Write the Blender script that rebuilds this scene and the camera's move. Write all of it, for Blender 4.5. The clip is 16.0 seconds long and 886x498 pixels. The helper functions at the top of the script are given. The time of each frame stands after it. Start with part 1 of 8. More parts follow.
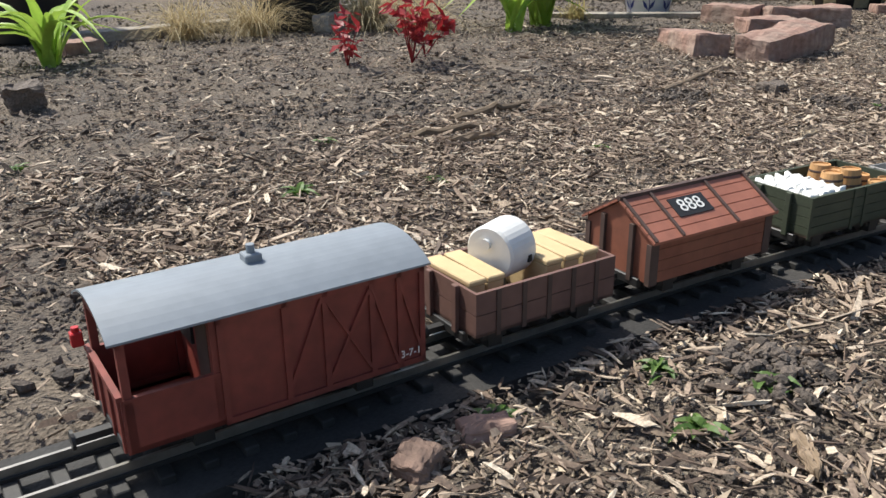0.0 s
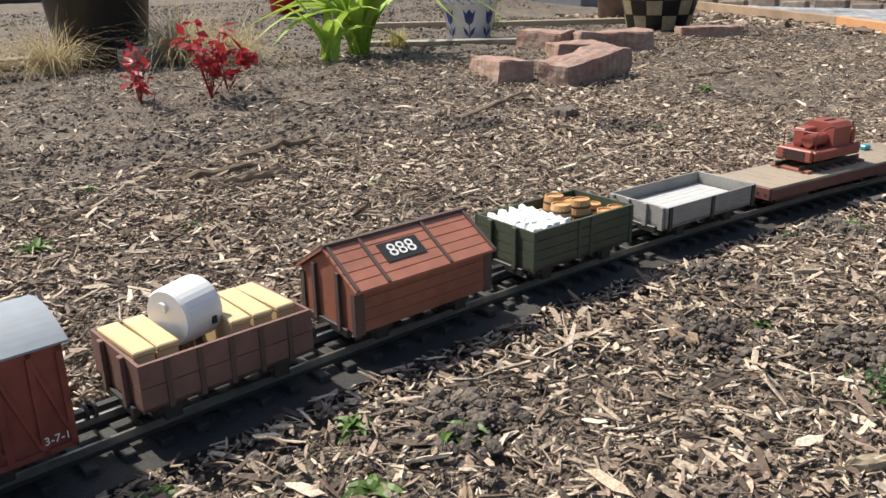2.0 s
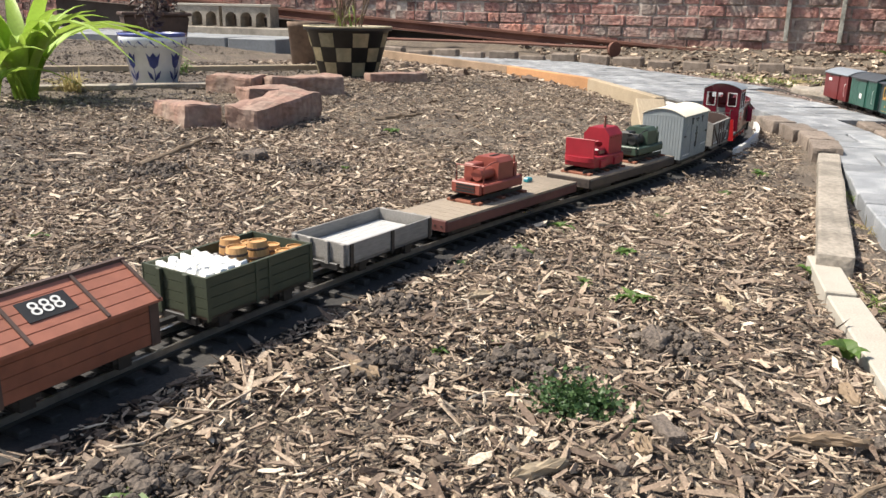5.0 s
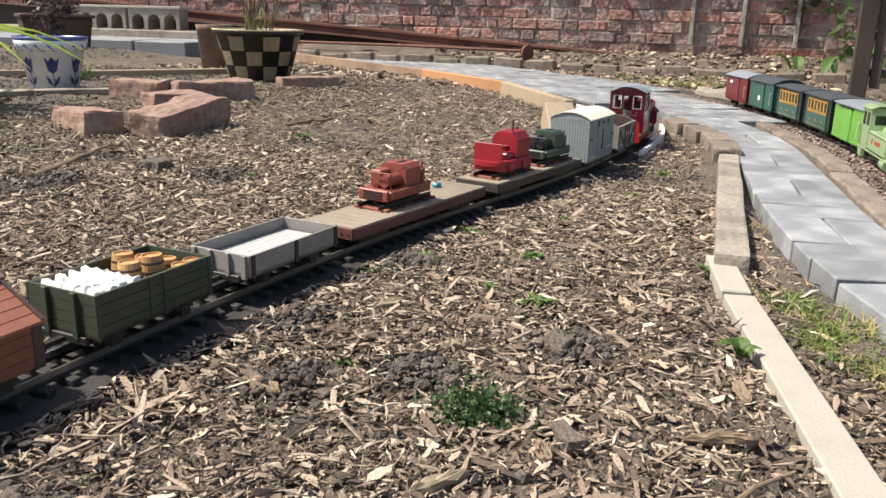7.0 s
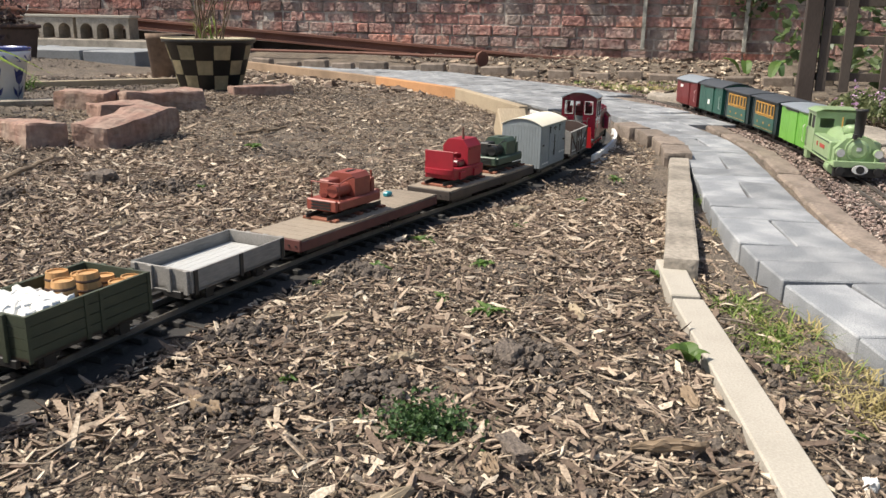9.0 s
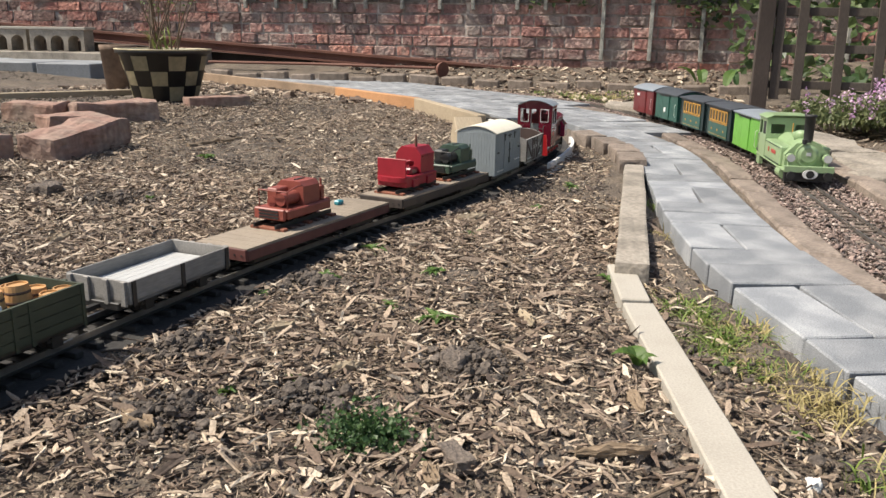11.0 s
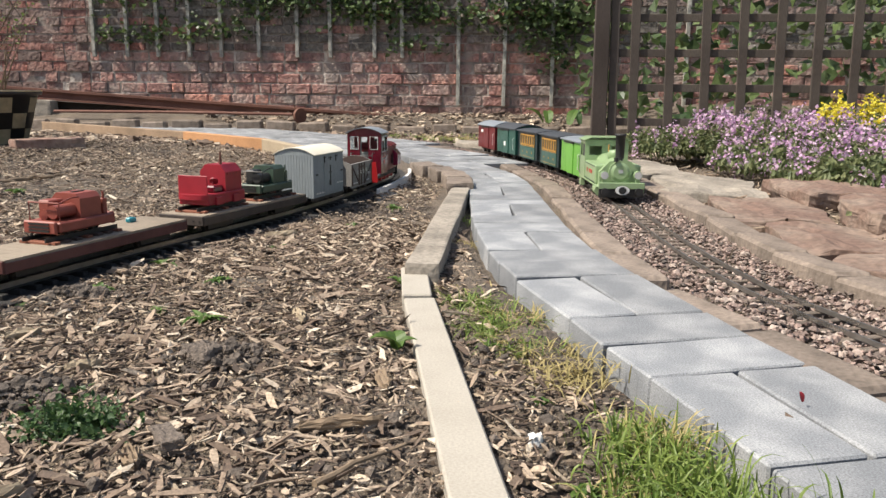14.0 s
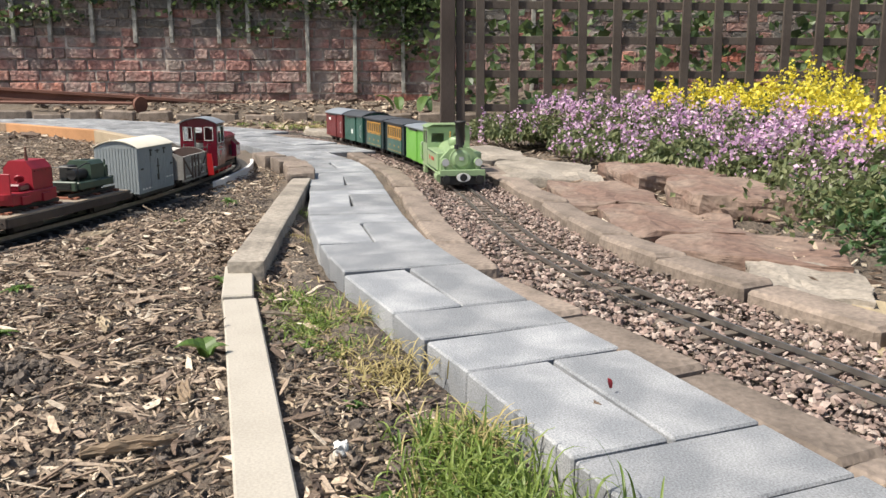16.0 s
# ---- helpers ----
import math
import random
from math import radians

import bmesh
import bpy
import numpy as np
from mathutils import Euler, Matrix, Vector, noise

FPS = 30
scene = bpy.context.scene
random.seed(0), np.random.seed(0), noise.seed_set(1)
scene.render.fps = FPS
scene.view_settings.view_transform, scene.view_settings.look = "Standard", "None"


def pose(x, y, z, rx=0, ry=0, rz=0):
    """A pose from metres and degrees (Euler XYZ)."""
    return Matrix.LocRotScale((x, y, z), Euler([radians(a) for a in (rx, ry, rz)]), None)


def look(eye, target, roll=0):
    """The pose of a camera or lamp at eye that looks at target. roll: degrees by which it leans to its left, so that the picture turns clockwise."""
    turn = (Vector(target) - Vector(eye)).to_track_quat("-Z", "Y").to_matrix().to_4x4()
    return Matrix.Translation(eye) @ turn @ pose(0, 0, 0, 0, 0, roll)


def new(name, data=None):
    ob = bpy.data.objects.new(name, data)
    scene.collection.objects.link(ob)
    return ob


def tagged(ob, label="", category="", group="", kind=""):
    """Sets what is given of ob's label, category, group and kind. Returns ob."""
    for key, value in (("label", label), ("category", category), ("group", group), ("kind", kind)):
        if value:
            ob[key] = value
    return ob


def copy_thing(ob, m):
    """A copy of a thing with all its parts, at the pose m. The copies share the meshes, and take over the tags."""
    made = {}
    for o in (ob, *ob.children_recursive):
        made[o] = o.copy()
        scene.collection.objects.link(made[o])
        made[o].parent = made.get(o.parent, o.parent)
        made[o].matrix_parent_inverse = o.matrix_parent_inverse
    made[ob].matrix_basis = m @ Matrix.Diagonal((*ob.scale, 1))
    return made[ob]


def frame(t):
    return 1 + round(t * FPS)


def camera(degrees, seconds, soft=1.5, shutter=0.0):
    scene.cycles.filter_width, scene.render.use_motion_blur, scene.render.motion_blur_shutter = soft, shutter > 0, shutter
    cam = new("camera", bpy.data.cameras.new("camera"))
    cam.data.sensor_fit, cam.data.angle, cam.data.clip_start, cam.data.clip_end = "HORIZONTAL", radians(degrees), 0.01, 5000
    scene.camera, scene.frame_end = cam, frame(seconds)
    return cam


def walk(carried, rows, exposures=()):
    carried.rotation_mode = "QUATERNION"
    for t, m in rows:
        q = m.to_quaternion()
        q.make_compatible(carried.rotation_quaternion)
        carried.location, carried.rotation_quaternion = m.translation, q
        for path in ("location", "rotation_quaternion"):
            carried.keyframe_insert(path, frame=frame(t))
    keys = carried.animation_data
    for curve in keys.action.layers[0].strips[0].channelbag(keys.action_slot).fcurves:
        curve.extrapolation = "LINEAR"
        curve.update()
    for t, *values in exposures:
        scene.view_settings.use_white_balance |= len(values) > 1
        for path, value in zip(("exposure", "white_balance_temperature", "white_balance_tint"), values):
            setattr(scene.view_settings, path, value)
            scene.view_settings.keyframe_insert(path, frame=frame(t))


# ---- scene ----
cam = camera(56.6, 16.0)
PATH = [
    (0, (0.078, 0.015, 0.389), (1.146, 1.548, -0.324), -0.6),
    (0.5, (0.102, 0.009, 0.386), (1.23, 1.498, -0.328), -1.0),
    (1, (0.143, -0.009, 0.394), (1.337, 1.431, -0.313), -1.0),
    (1.5, (0.197, -0.035, 0.395), (1.456, 1.359, -0.293), -0.8),
    (2, (0.245, -0.065, 0.402), (1.555, 1.293, -0.263), -1.0),
    (2.5, (0.273, -0.067, 0.383), (1.687, 1.201, -0.243), -1.4),
    (3, (0.28, -0.073, 0.392), (1.781, 1.112, -0.193), -1.0),
    (3.5, (0.275, -0.074, 0.398), (1.861, 1.011, -0.157), 0.2),
    (4, (0.279, -0.074, 0.391), (1.935, 0.903, -0.159), 1.2),
    (4.5, (0.283, -0.078, 0.39), (1.984, 0.816, -0.167), 1.1),
    (4.7, (0.286, -0.083, 0.388), (2.001, 0.783, -0.17), 1.1),
    (6.8, (0.312, -0.104, 0.39), (2.116, 0.562, -0.16), 1.5),
    (7, (0.31, -0.107, 0.394), (2.119, 0.548, -0.155), 1.4),
    (7.5, (0.317, -0.106, 0.391), (2.134, 0.526, -0.156), 1.4),
    (8, (0.32, -0.107, 0.39), (2.143, 0.504, -0.159), 1.3),
    (8.5, (0.325, -0.111, 0.394), (2.158, 0.474, -0.149), 1.2),
    (9, (0.33, -0.119, 0.395), (2.173, 0.448, -0.137), 1.0),
    (11.3, (0.362, -0.15, 0.379), (2.243, 0.325, -0.109), 0.8),
    (11.5, (0.37, -0.165, 0.372), (2.257, 0.309, -0.089), 0.5),
    (12, (0.375, -0.189, 0.346), (2.282, 0.273, -0.04), 0.2),
    (12.5, (0.376, -0.21, 0.309), (2.299, 0.22, -0.03), 0.1),
    (13, (0.377, -0.238, 0.298), (2.309, 0.139, -0.055), 0.4),
    (13.5, (0.384, -0.272, 0.301), (2.328, 0.025, -0.065), 0.4),
    (14, (0.388, -0.288, 0.3), (2.341, -0.069, -0.071), 0.5),
    (14.5, (0.396, -0.305, 0.301), (2.356, -0.161, -0.069), 0.5),
    (15, (0.407, -0.323, 0.304), (2.371, -0.261, -0.069), 0.1),
    (15.5, (0.415, -0.337, 0.307), (2.377, -0.368, -0.08), 0.1),
    (16, (0.426, -0.343, 0.304), (2.382, -0.452, -0.097), 0.2),
]
EXPOSURES = [(0.0, 0.38, 6100, 8), (2.0, 0.50, 6350, 9), (3.5, 0.55, 6500, 10), (4.5, 0.62, 6500, 10), (7.0, 0.50, 6550, 10), (9.0, 0.38, 6550, 10), (12.0, 0.34, 6550, 10), (12.5, 0.25, 6550, 10), (13.0, 0.31, 6550, 10), (16.0, 0.42, 6450, 10)]
walk(cam, [(t, look(eye, target, roll)) for t, eye, target, roll in PATH], EXPOSURES)

# ---- light ----
world = bpy.data.worlds.new("world")
scene.world = world
world.use_nodes = True
SUN_DIR = Vector((-0.27, 0.72, 1.10)).normalized()
SUN_ELEV = math.asin(SUN_DIR.z)
SUN_AZ = math.atan2(SUN_DIR.x, SUN_DIR.y)
wn = world.node_tree.nodes
sky = wn.new("ShaderNodeTexSky")
sky.sky_type = "NISHITA"
sky.sun_disc = False
sky.sun_elevation = SUN_ELEV
sky.sun_rotation = SUN_AZ
sky.air_density, sky.dust_density, sky.ozone_density = 1.2, 3.0, 1.0
wn["Background"].inputs["Strength"].default_value = 0.11
world.node_tree.links.new(sky.outputs["Color"], wn["Background"].inputs["Color"])
sun_data = bpy.data.lights.new("sun", "SUN")
sun_data.energy, sun_data.angle, sun_data.color = 5.0, radians(1.5), (1.0, 0.93, 0.81)
sun = new("sun", sun_data)
sun.matrix_world = look(SUN_DIR * 20, (0, 0, 0))


# ---- materials ----
def material(name, color, rough=0.6, metal=0.0, scale=40.0, vary=0.3, second=None, bump=0.2, rnd="", spread=0.35, ramp=None,
             coarse=4.0, coat=0.0, bump_dist=0.002, streak=None, stain=None, world=False):
    """Colour with grain and stains at two scales; rnd: 'object' or 'island' varies single pieces."""
    m = bpy.data.materials.new(name)
    m.use_nodes = True
    nt = m.node_tree
    nd, ln = nt.nodes, nt.links
    bsdf = nd["Principled BSDF"]
    tc = nd.new("ShaderNodeTexCoord")
    src = place = nd.new("ShaderNodeNewGeometry").outputs["Position"] if world else tc.outputs["Object"]
    if streak:
        mp = nd.new("ShaderNodeMapping")
        mp.inputs["Scale"].default_value = streak
        ln.new(src, mp.inputs["Vector"])
        src = mp.outputs["Vector"]
    fine = nd.new("ShaderNodeTexNoise")
    fine.inputs["Scale"].default_value = scale
    fine.inputs["Detail"].default_value = 6
    ln.new(src, fine.inputs["Vector"])
    broad = nd.new("ShaderNodeTexNoise")
    broad.inputs["Scale"].default_value = coarse
    broad.inputs["Detail"].default_value = 3
    ln.new(place, broad.inputs["Vector"])
    base = nd.new("ShaderNodeMix")
    base.data_type = "RGBA"
    base.inputs[6].default_value = (*color, 1)
    base.inputs[7].default_value = (*(second or tuple(c * 0.55 for c in color)), 1)
    cr = nd.new("ShaderNodeValToRGB")
    cr.color_ramp.elements[0].position, cr.color_ramp.elements[1].position = 0.42, 0.68
    ln.new(broad.outputs["Fac"], cr.inputs["Fac"])
    mult = nd.new("ShaderNodeMath")
    mult.operation = "MULTIPLY"
    mult.inputs[1].default_value = min(1.0, vary * 2)
    ln.new(cr.outputs["Color"], mult.inputs[0])
    ln.new(mult.outputs[0], base.inputs[0])
    out = base.outputs[2]
    if rnd:
        if rnd == "object":
            r = nd.new("ShaderNodeObjectInfo").outputs["Random"]
        else:
            r = nd.new("ShaderNodeNewGeometry").outputs["Random Per Island"]
        if ramp:
            rp = nd.new("ShaderNodeValToRGB")
            rp.color_ramp.interpolation = "LINEAR"
            while len(rp.color_ramp.elements) < len(ramp):
                rp.color_ramp.elements.new(0.5)
            for e, (p, c) in zip(rp.color_ramp.elements, ramp):
                e.position, e.color = p, (*c, 1)
            ln.new(r, rp.inputs["Fac"])
            mx = nd.new("ShaderNodeMix")
            mx.data_type = "RGBA"
            mx.blend_type = "MULTIPLY"
            mx.inputs[0].default_value = 1.0
            ln.new(rp.outputs["Color"], mx.inputs[6])
            g = nd.new("ShaderNodeMapRange")
            g.inputs[1].default_value, g.inputs[2].default_value = 0.25, 0.75
            g.inputs[3].default_value, g.inputs[4].default_value = 1 - vary, 1 + vary * 0.5
            ln.new(fine.outputs["Fac"], g.inputs[0])
            ln.new(g.outputs[0], mx.inputs[7])
            out = mx.outputs[2]
        else:
            g = nd.new("ShaderNodeMapRange")
            g.inputs[3].default_value, g.inputs[4].default_value = 1 - spread, 1 + spread
            ln.new(r, g.inputs[0])
            mx = nd.new("ShaderNodeMix")
            mx.data_type = "RGBA"
            mx.blend_type = "MULTIPLY"
            mx.inputs[0].default_value = 1.0
            ln.new(out, mx.inputs[6])
            ln.new(g.outputs[0], mx.inputs[7])
            out = mx.outputs[2]
    if stain:
        sx = nd.new("ShaderNodeMix")
        sx.data_type = "RGBA"
        sx.inputs[7].default_value = (*stain, 1)
        ln.new(mult.outputs[0], sx.inputs[0])
        ln.new(out, sx.inputs[6])
        out = sx.outputs[2]
    if not ramp:
        g2 = nd.new("ShaderNodeMapRange")
        g2.inputs[1].default_value, g2.inputs[2].default_value = 0.3, 0.7
        g2.inputs[3].default_value, g2.inputs[4].default_value = 1 - vary * 0.8, 1 + vary * 0.4
        ln.new(fine.outputs["Fac"], g2.inputs[0])
        mx2 = nd.new("ShaderNodeMix")
        mx2.data_type = "RGBA"
        mx2.blend_type = "MULTIPLY"
        mx2.inputs[0].default_value = 1.0
        ln.new(out, mx2.inputs[6])
        ln.new(g2.outputs[0], mx2.inputs[7])
        out = mx2.outputs[2]
    ln.new(out, bsdf.inputs["Base Color"])
    rr = nd.new("ShaderNodeMapRange")
    rr.inputs[1].default_value, rr.inputs[2].default_value = 0.3, 0.7
    rr.inputs[3].default_value, rr.inputs[4].default_value = max(0.05, rough - 0.12), min(1.0, rough + 0.12)
    ln.new(broad.outputs["Fac"], rr.inputs[0])
    ln.new(rr.outputs[0], bsdf.inputs["Roughness"])
    bsdf.inputs["Metallic"].default_value = metal
    bsdf.inputs["Coat Weight"].default_value = coat
    if bump:
        b = nd.new("ShaderNodeBump")
        b.inputs["Strength"].default_value = bump
        b.inputs["Distance"].default_value = bump_dist
        ln.new(fine.outputs["Fac"], b.inputs["Height"])
        ln.new(b.outputs["Normal"], bsdf.inputs["Normal"])
    return m


def glass_material():
    m = bpy.data.materials.new("window_glass")
    m.use_nodes = True
    nd, ln = m.node_tree.nodes, m.node_tree.links
    nd.remove(nd["Principled BSDF"])
    tr, gl, mx = nd.new("ShaderNodeBsdfTransparent"), nd.new("ShaderNodeBsdfGlossy"), nd.new("ShaderNodeMixShader")
    gl.inputs["Roughness"].default_value = 0.05
    tr.inputs["Color"].default_value = (0.85, 0.88, 0.88, 1)
    mx.inputs[0].default_value = 0.12
    ln.new(tr.outputs[0], mx.inputs[1])
    ln.new(gl.outputs[0], mx.inputs[2])
    ln.new(mx.outputs[0], nd["Material Output"].inputs["Surface"])
    return m


M = {}
M["soil"] = material("soil", (0.125, 0.099, 0.077), 0.95, scale=190, vary=0.6, second=(0.20, 0.16, 0.12), bump=1.0, bump_dist=0.010, coarse=7)
CHIP_RAMP = [(0.0, (0.060, 0.042, 0.032)), (0.25, (0.15, 0.104, 0.075)), (0.5, (0.285, 0.212, 0.155)), (0.84, (0.46, 0.36, 0.265)), (1.0, (0.68, 0.58, 0.45))]
M["fines"] = material("mulch_fines", (0.3, 0.2, 0.1), 0.9, scale=160, vary=0.2, rnd="island", bump=0, ramp=[(0.0, (0.06, 0.045, 0.035)), (0.35, (0.155, 0.115, 0.083)), (0.7, (0.29, 0.22, 0.155)), (1.0, (0.54, 0.44, 0.315))])
M["chips"] = material("wood_chips", (0.3, 0.2, 0.1), 0.85, scale=330, vary=0.5, rnd="island", ramp=CHIP_RAMP, bump=0.3)
M["clods"] = material("soil_clods", (0.108, 0.086, 0.070), 0.95, scale=240, vary=0.6, second=(0.17, 0.14, 0.115), rnd="island", spread=0.4, bump=1.0, bump_dist=0.004)
M["ballast"] = material("ballast", (0.3, 0.25, 0.2), 0.85, scale=200, vary=0.3, rnd="island",
                        ramp=[(0.0, (0.09, 0.075, 0.066)), (0.35, (0.20, 0.145, 0.122)), (0.7, (0.31, 0.222, 0.188)), (1.0, (0.45, 0.37, 0.315))])
M["brick"] = material("old_brick", (0.3, 0.14, 0.1), 0.9, scale=30, vary=0.55, coarse=5.5, world=True, stain=(0.30, 0.245, 0.215), rnd="object", bump=1.0, bump_dist=0.022,
                      ramp=[(0.0, (0.17, 0.115, 0.105)), (0.3, (0.33, 0.175, 0.15)), (0.6, (0.43, 0.215, 0.18)), (0.85, (0.47, 0.32, 0.28)), (1.0, (0.60, 0.23, 0.155))])
M["brick_far"] = material("old_brick_joined", (0.3, 0.14, 0.1), 0.9, scale=30, vary=0.55, coarse=4.5, world=True, stain=(0.25, 0.19, 0.165), rnd="island", bump=1.0, bump_dist=0.022,
                          ramp=[(0.0, (0.12, 0.08, 0.07)), (0.35, (0.24, 0.115, 0.095)), (0.65, (0.34, 0.135, 0.105)), (0.9, (0.37, 0.24, 0.205)), (1.0, (0.55, 0.17, 0.10))])
M["brick_grey"] = material("weathered_brick", (0.2, 0.17, 0.15), 0.92, scale=30, vary=0.55, coarse=4.5, world=True, stain=(0.16, 0.15, 0.13), rnd="island", bump=1.0, bump_dist=0.022,
                           ramp=[(0.0, (0.11, 0.10, 0.09)), (0.5, (0.215, 0.18, 0.16)), (0.85, (0.29, 0.20, 0.175)), (1.0, (0.40, 0.18, 0.135))])
M["mortar"] = material("mortar", (0.46, 0.40, 0.35), 0.95, scale=22, vary=0.5, bump=1.0, bump_dist=0.02, coarse=4.0, second=(0.15, 0.115, 0.10))
M["block"] = material("grey_paving", (0.205, 0.215, 0.228), 0.85, scale=520, vary=0.5, second=(0.335, 0.342, 0.35), rnd="object", spread=0.24, bump=0.45, bump_dist=0.0014, coarse=12)
M["edging"] = material("edging_brick", (0.235, 0.188, 0.152), 0.92, scale=120, vary=0.4, rnd="object", spread=0.22, bump=0.7, bump_dist=0.003, coarse=14)
M["concrete"] = material("pale_concrete", (0.41, 0.375, 0.32), 0.9, scale=380, vary=0.2, second=(0.33, 0.30, 0.25), bump=0.35, bump_dist=0.0012, coarse=14)
M["concrete_old"] = material("old_concrete", (0.33, 0.29, 0.24), 0.92, scale=120, vary=0.4, bump=0.7, coarse=9)
M["timber"] = material("weathered_timber", (0.33, 0.23, 0.15), 0.85, scale=30, vary=0.35, bump=0.4, streak=(2, 12, 12))
M["timber_orange"] = material("orange_timber", (0.50, 0.26, 0.12), 0.8, scale=30, vary=0.25, bump=0.3, streak=(2, 12, 12))
M["timber_pale"] = material("pale_timber", (0.38, 0.305, 0.21), 0.85, scale=30, vary=0.25, bump=0.3, streak=(2, 12, 12))
M["felt"] = material("black_felt", (0.030, 0.028, 0.027), 0.9, scale=260, vary=0.35, second=(0.06, 0.055, 0.05), bump=0.5, coarse=12)
M["sleeper"] = material("sleeper_black", (0.035, 0.033, 0.031), 0.7, scale=200, vary=0.3, rnd="object", spread=0.3)
M["sleeper_brown"] = material("sleeper_brown", (0.15, 0.12, 0.095), 0.85, scale=200, vary=0.35, rnd="object", spread=0.35)
M["rail"] = material("rail_metal", (0.36, 0.34, 0.31), 0.38, metal=0.85, scale=60, vary=0.3, bump=0.05)
M["rail_old"] = material("rail_weathered", (0.46, 0.44, 0.41), 0.34, metal=0.9, scale=60, vary=0.3, bump=0.1)
M["white_plastic"] = material("white_plastic", (0.74, 0.73, 0.70), 0.45, scale=40, vary=0.08, bump=0.03)
M["maroon"] = material("maroon_paint", (0.125, 0.008, 0.019), 0.30, scale=30, vary=0.16, bump=0.03, coat=0.35)
M["maroon_top"] = material("maroon_gloss", (0.235, 0.014, 0.048), 0.22, scale=30, vary=0.12, bump=0.02, coat=0.6)
M["maroon_brown"] = material("brown_maroon_paint", (0.145, 0.017, 0.018), 0.40, scale=30, vary=0.18, bump=0.03, coat=0.2)
M["red"] = material("bright_red_paint", (0.46, 0.018, 0.022), 0.42, scale=40, vary=0.15, bump=0.04)
M["red_satin"] = material("toy_red_paint", (0.29, 0.012, 0.024), 0.5, scale=40, vary=0.2, bump=0.05)
M["orange_red"] = material("orange_red_paint", (0.255, 0.062, 0.043), 0.55, scale=50, vary=0.2, bump=0.06)
M["loco_green"] = material("dark_green_paint", (0.045, 0.075, 0.052), 0.5, scale=60, vary=0.3, bump=0.05)
M["apple"] = material("apple_green_paint", (0.275, 0.38, 0.20), 0.38, scale=40, vary=0.1, bump=0.02, coat=0.2)
M["lime"] = material("lime_green_paint", (0.15, 0.38, 0.06), 0.42, scale=40, vary=0.1, bump=0.02)
M["coach_green"] = material("coach_green_paint", (0.018, 0.085, 0.062), 0.35, scale=40, vary=0.15, bump=0.02, coat=0.2)
M["coach_dark"] = material("coach_dark_paint", (0.012, 0.028, 0.028), 0.4, scale=40, vary=0.15, bump=0.02)
M["cream"] = material("ochre_wood", (0.50, 0.27, 0.06), 0.5, scale=60, vary=0.15, bump=0.04)
M["roof_grey"] = material("grey_roof", (0.225, 0.25, 0.28), 0.5, scale=60, vary=0.12, bump=0.06)
M["roof_dark"] = material("dark_roof", (0.06, 0.066, 0.075), 0.5, scale=60, vary=0.2, bump=0.06)
M["roof_white"] = material("white_roof", (0.74, 0.69, 0.57), 0.6, scale=30, vary=0.12, second=(0.62, 0.53, 0.36), bump=0.06, coarse=14)
M["van_grey"] = material("van_grey_paint", (0.265, 0.295, 0.305), 0.6, scale=60, vary=0.16, bump=0.08, streak=(6, 6, 1), coarse=9)
M["wagon_grey"] = material("wagon_grey_wood", (0.27, 0.255, 0.235), 0.75, scale=60, vary=0.25, bump=0.15, streak=(1, 6, 6), coarse=12)
M["dark_brown"] = material("dark_brown_paint", (0.085, 0.052, 0.042), 0.7, scale=60, vary=0.25, bump=0.1, coarse=12)
M["flat_deck"] = material("weathered_deck", (0.30, 0.245, 0.185), 0.8, scale=50, vary=0.3, bump=0.2, streak=(1, 14, 1), coarse=8)
M["flat_side"] = material("dark_deck_side", (0.06, 0.045, 0.037), 0.7, scale=50, vary=0.3, bump=0.1)
M["flat_side_red"] = material("red_brown_side", (0.115, 0.04, 0.034), 0.7, scale=50, vary=0.25, bump=0.1)
M["rust_wood"] = material("rust_brown_wood", (0.245, 0.085, 0.048), 0.7, scale=60, vary=0.22, bump=0.12, coarse=14)
M["rust_roof"] = material("rust_brown_roof", (0.33, 0.125, 0.08), 0.65, scale=60, vary=0.2, bump=0.12, coarse=14)
M["brake_red"] = material("brake_van_red", (0.21, 0.043, 0.031), 0.6, scale=60, vary=0.3, bump=0.06, coarse=12)
M["wagon_brown"] = material("wagon_brown_paint", (0.16, 0.085, 0.068), 0.7, scale=60, vary=0.2, bump=0.1, coarse=12)
M["wagon_green"] = material("wagon_green_paint", (0.050, 0.060, 0.036), 0.7, scale=60, vary=0.22, bump=0.12, streak=(1, 6, 6), coarse=12)
M["iron"] = material("black_iron", (0.022, 0.021, 0.021), 0.55, scale=90, vary=0.3, bump=0.08)
M["steel"] = material("wheel_steel", (0.35, 0.34, 0.33), 0.35, metal=0.9, scale=90, vary=0.2, bump=0.03)
M["white"] = material("white_paint", (0.75, 0.74, 0.70), 0.55, scale=60, vary=0.08, bump=0.02)
M["interior"] = material("cab_interior", (0.50, 0.50, 0.46), 0.7, scale=60, vary=0.15, bump=0.03)
M["plate"] = material("red_plate", (0.42, 0.06, 0.045), 0.45, scale=60, vary=0.1, bump=0.02)
M["lamp_lens"] = material("lamp_lens", (0.62, 0.65, 0.66), 0.12, metal=0.4, scale=60, vary=0.05, bump=0)
M["barrel"] = material("barrel_wood", (0.50, 0.28, 0.115), 0.6, scale=60, vary=0.2, rnd="object", spread=0.12, bump=0.1, streak=(6, 6, 1))
M["barrel_dark"] = material("barrel_hoop", (0.07, 0.04, 0.03), 0.55, scale=60, vary=0.2, bump=0.05)
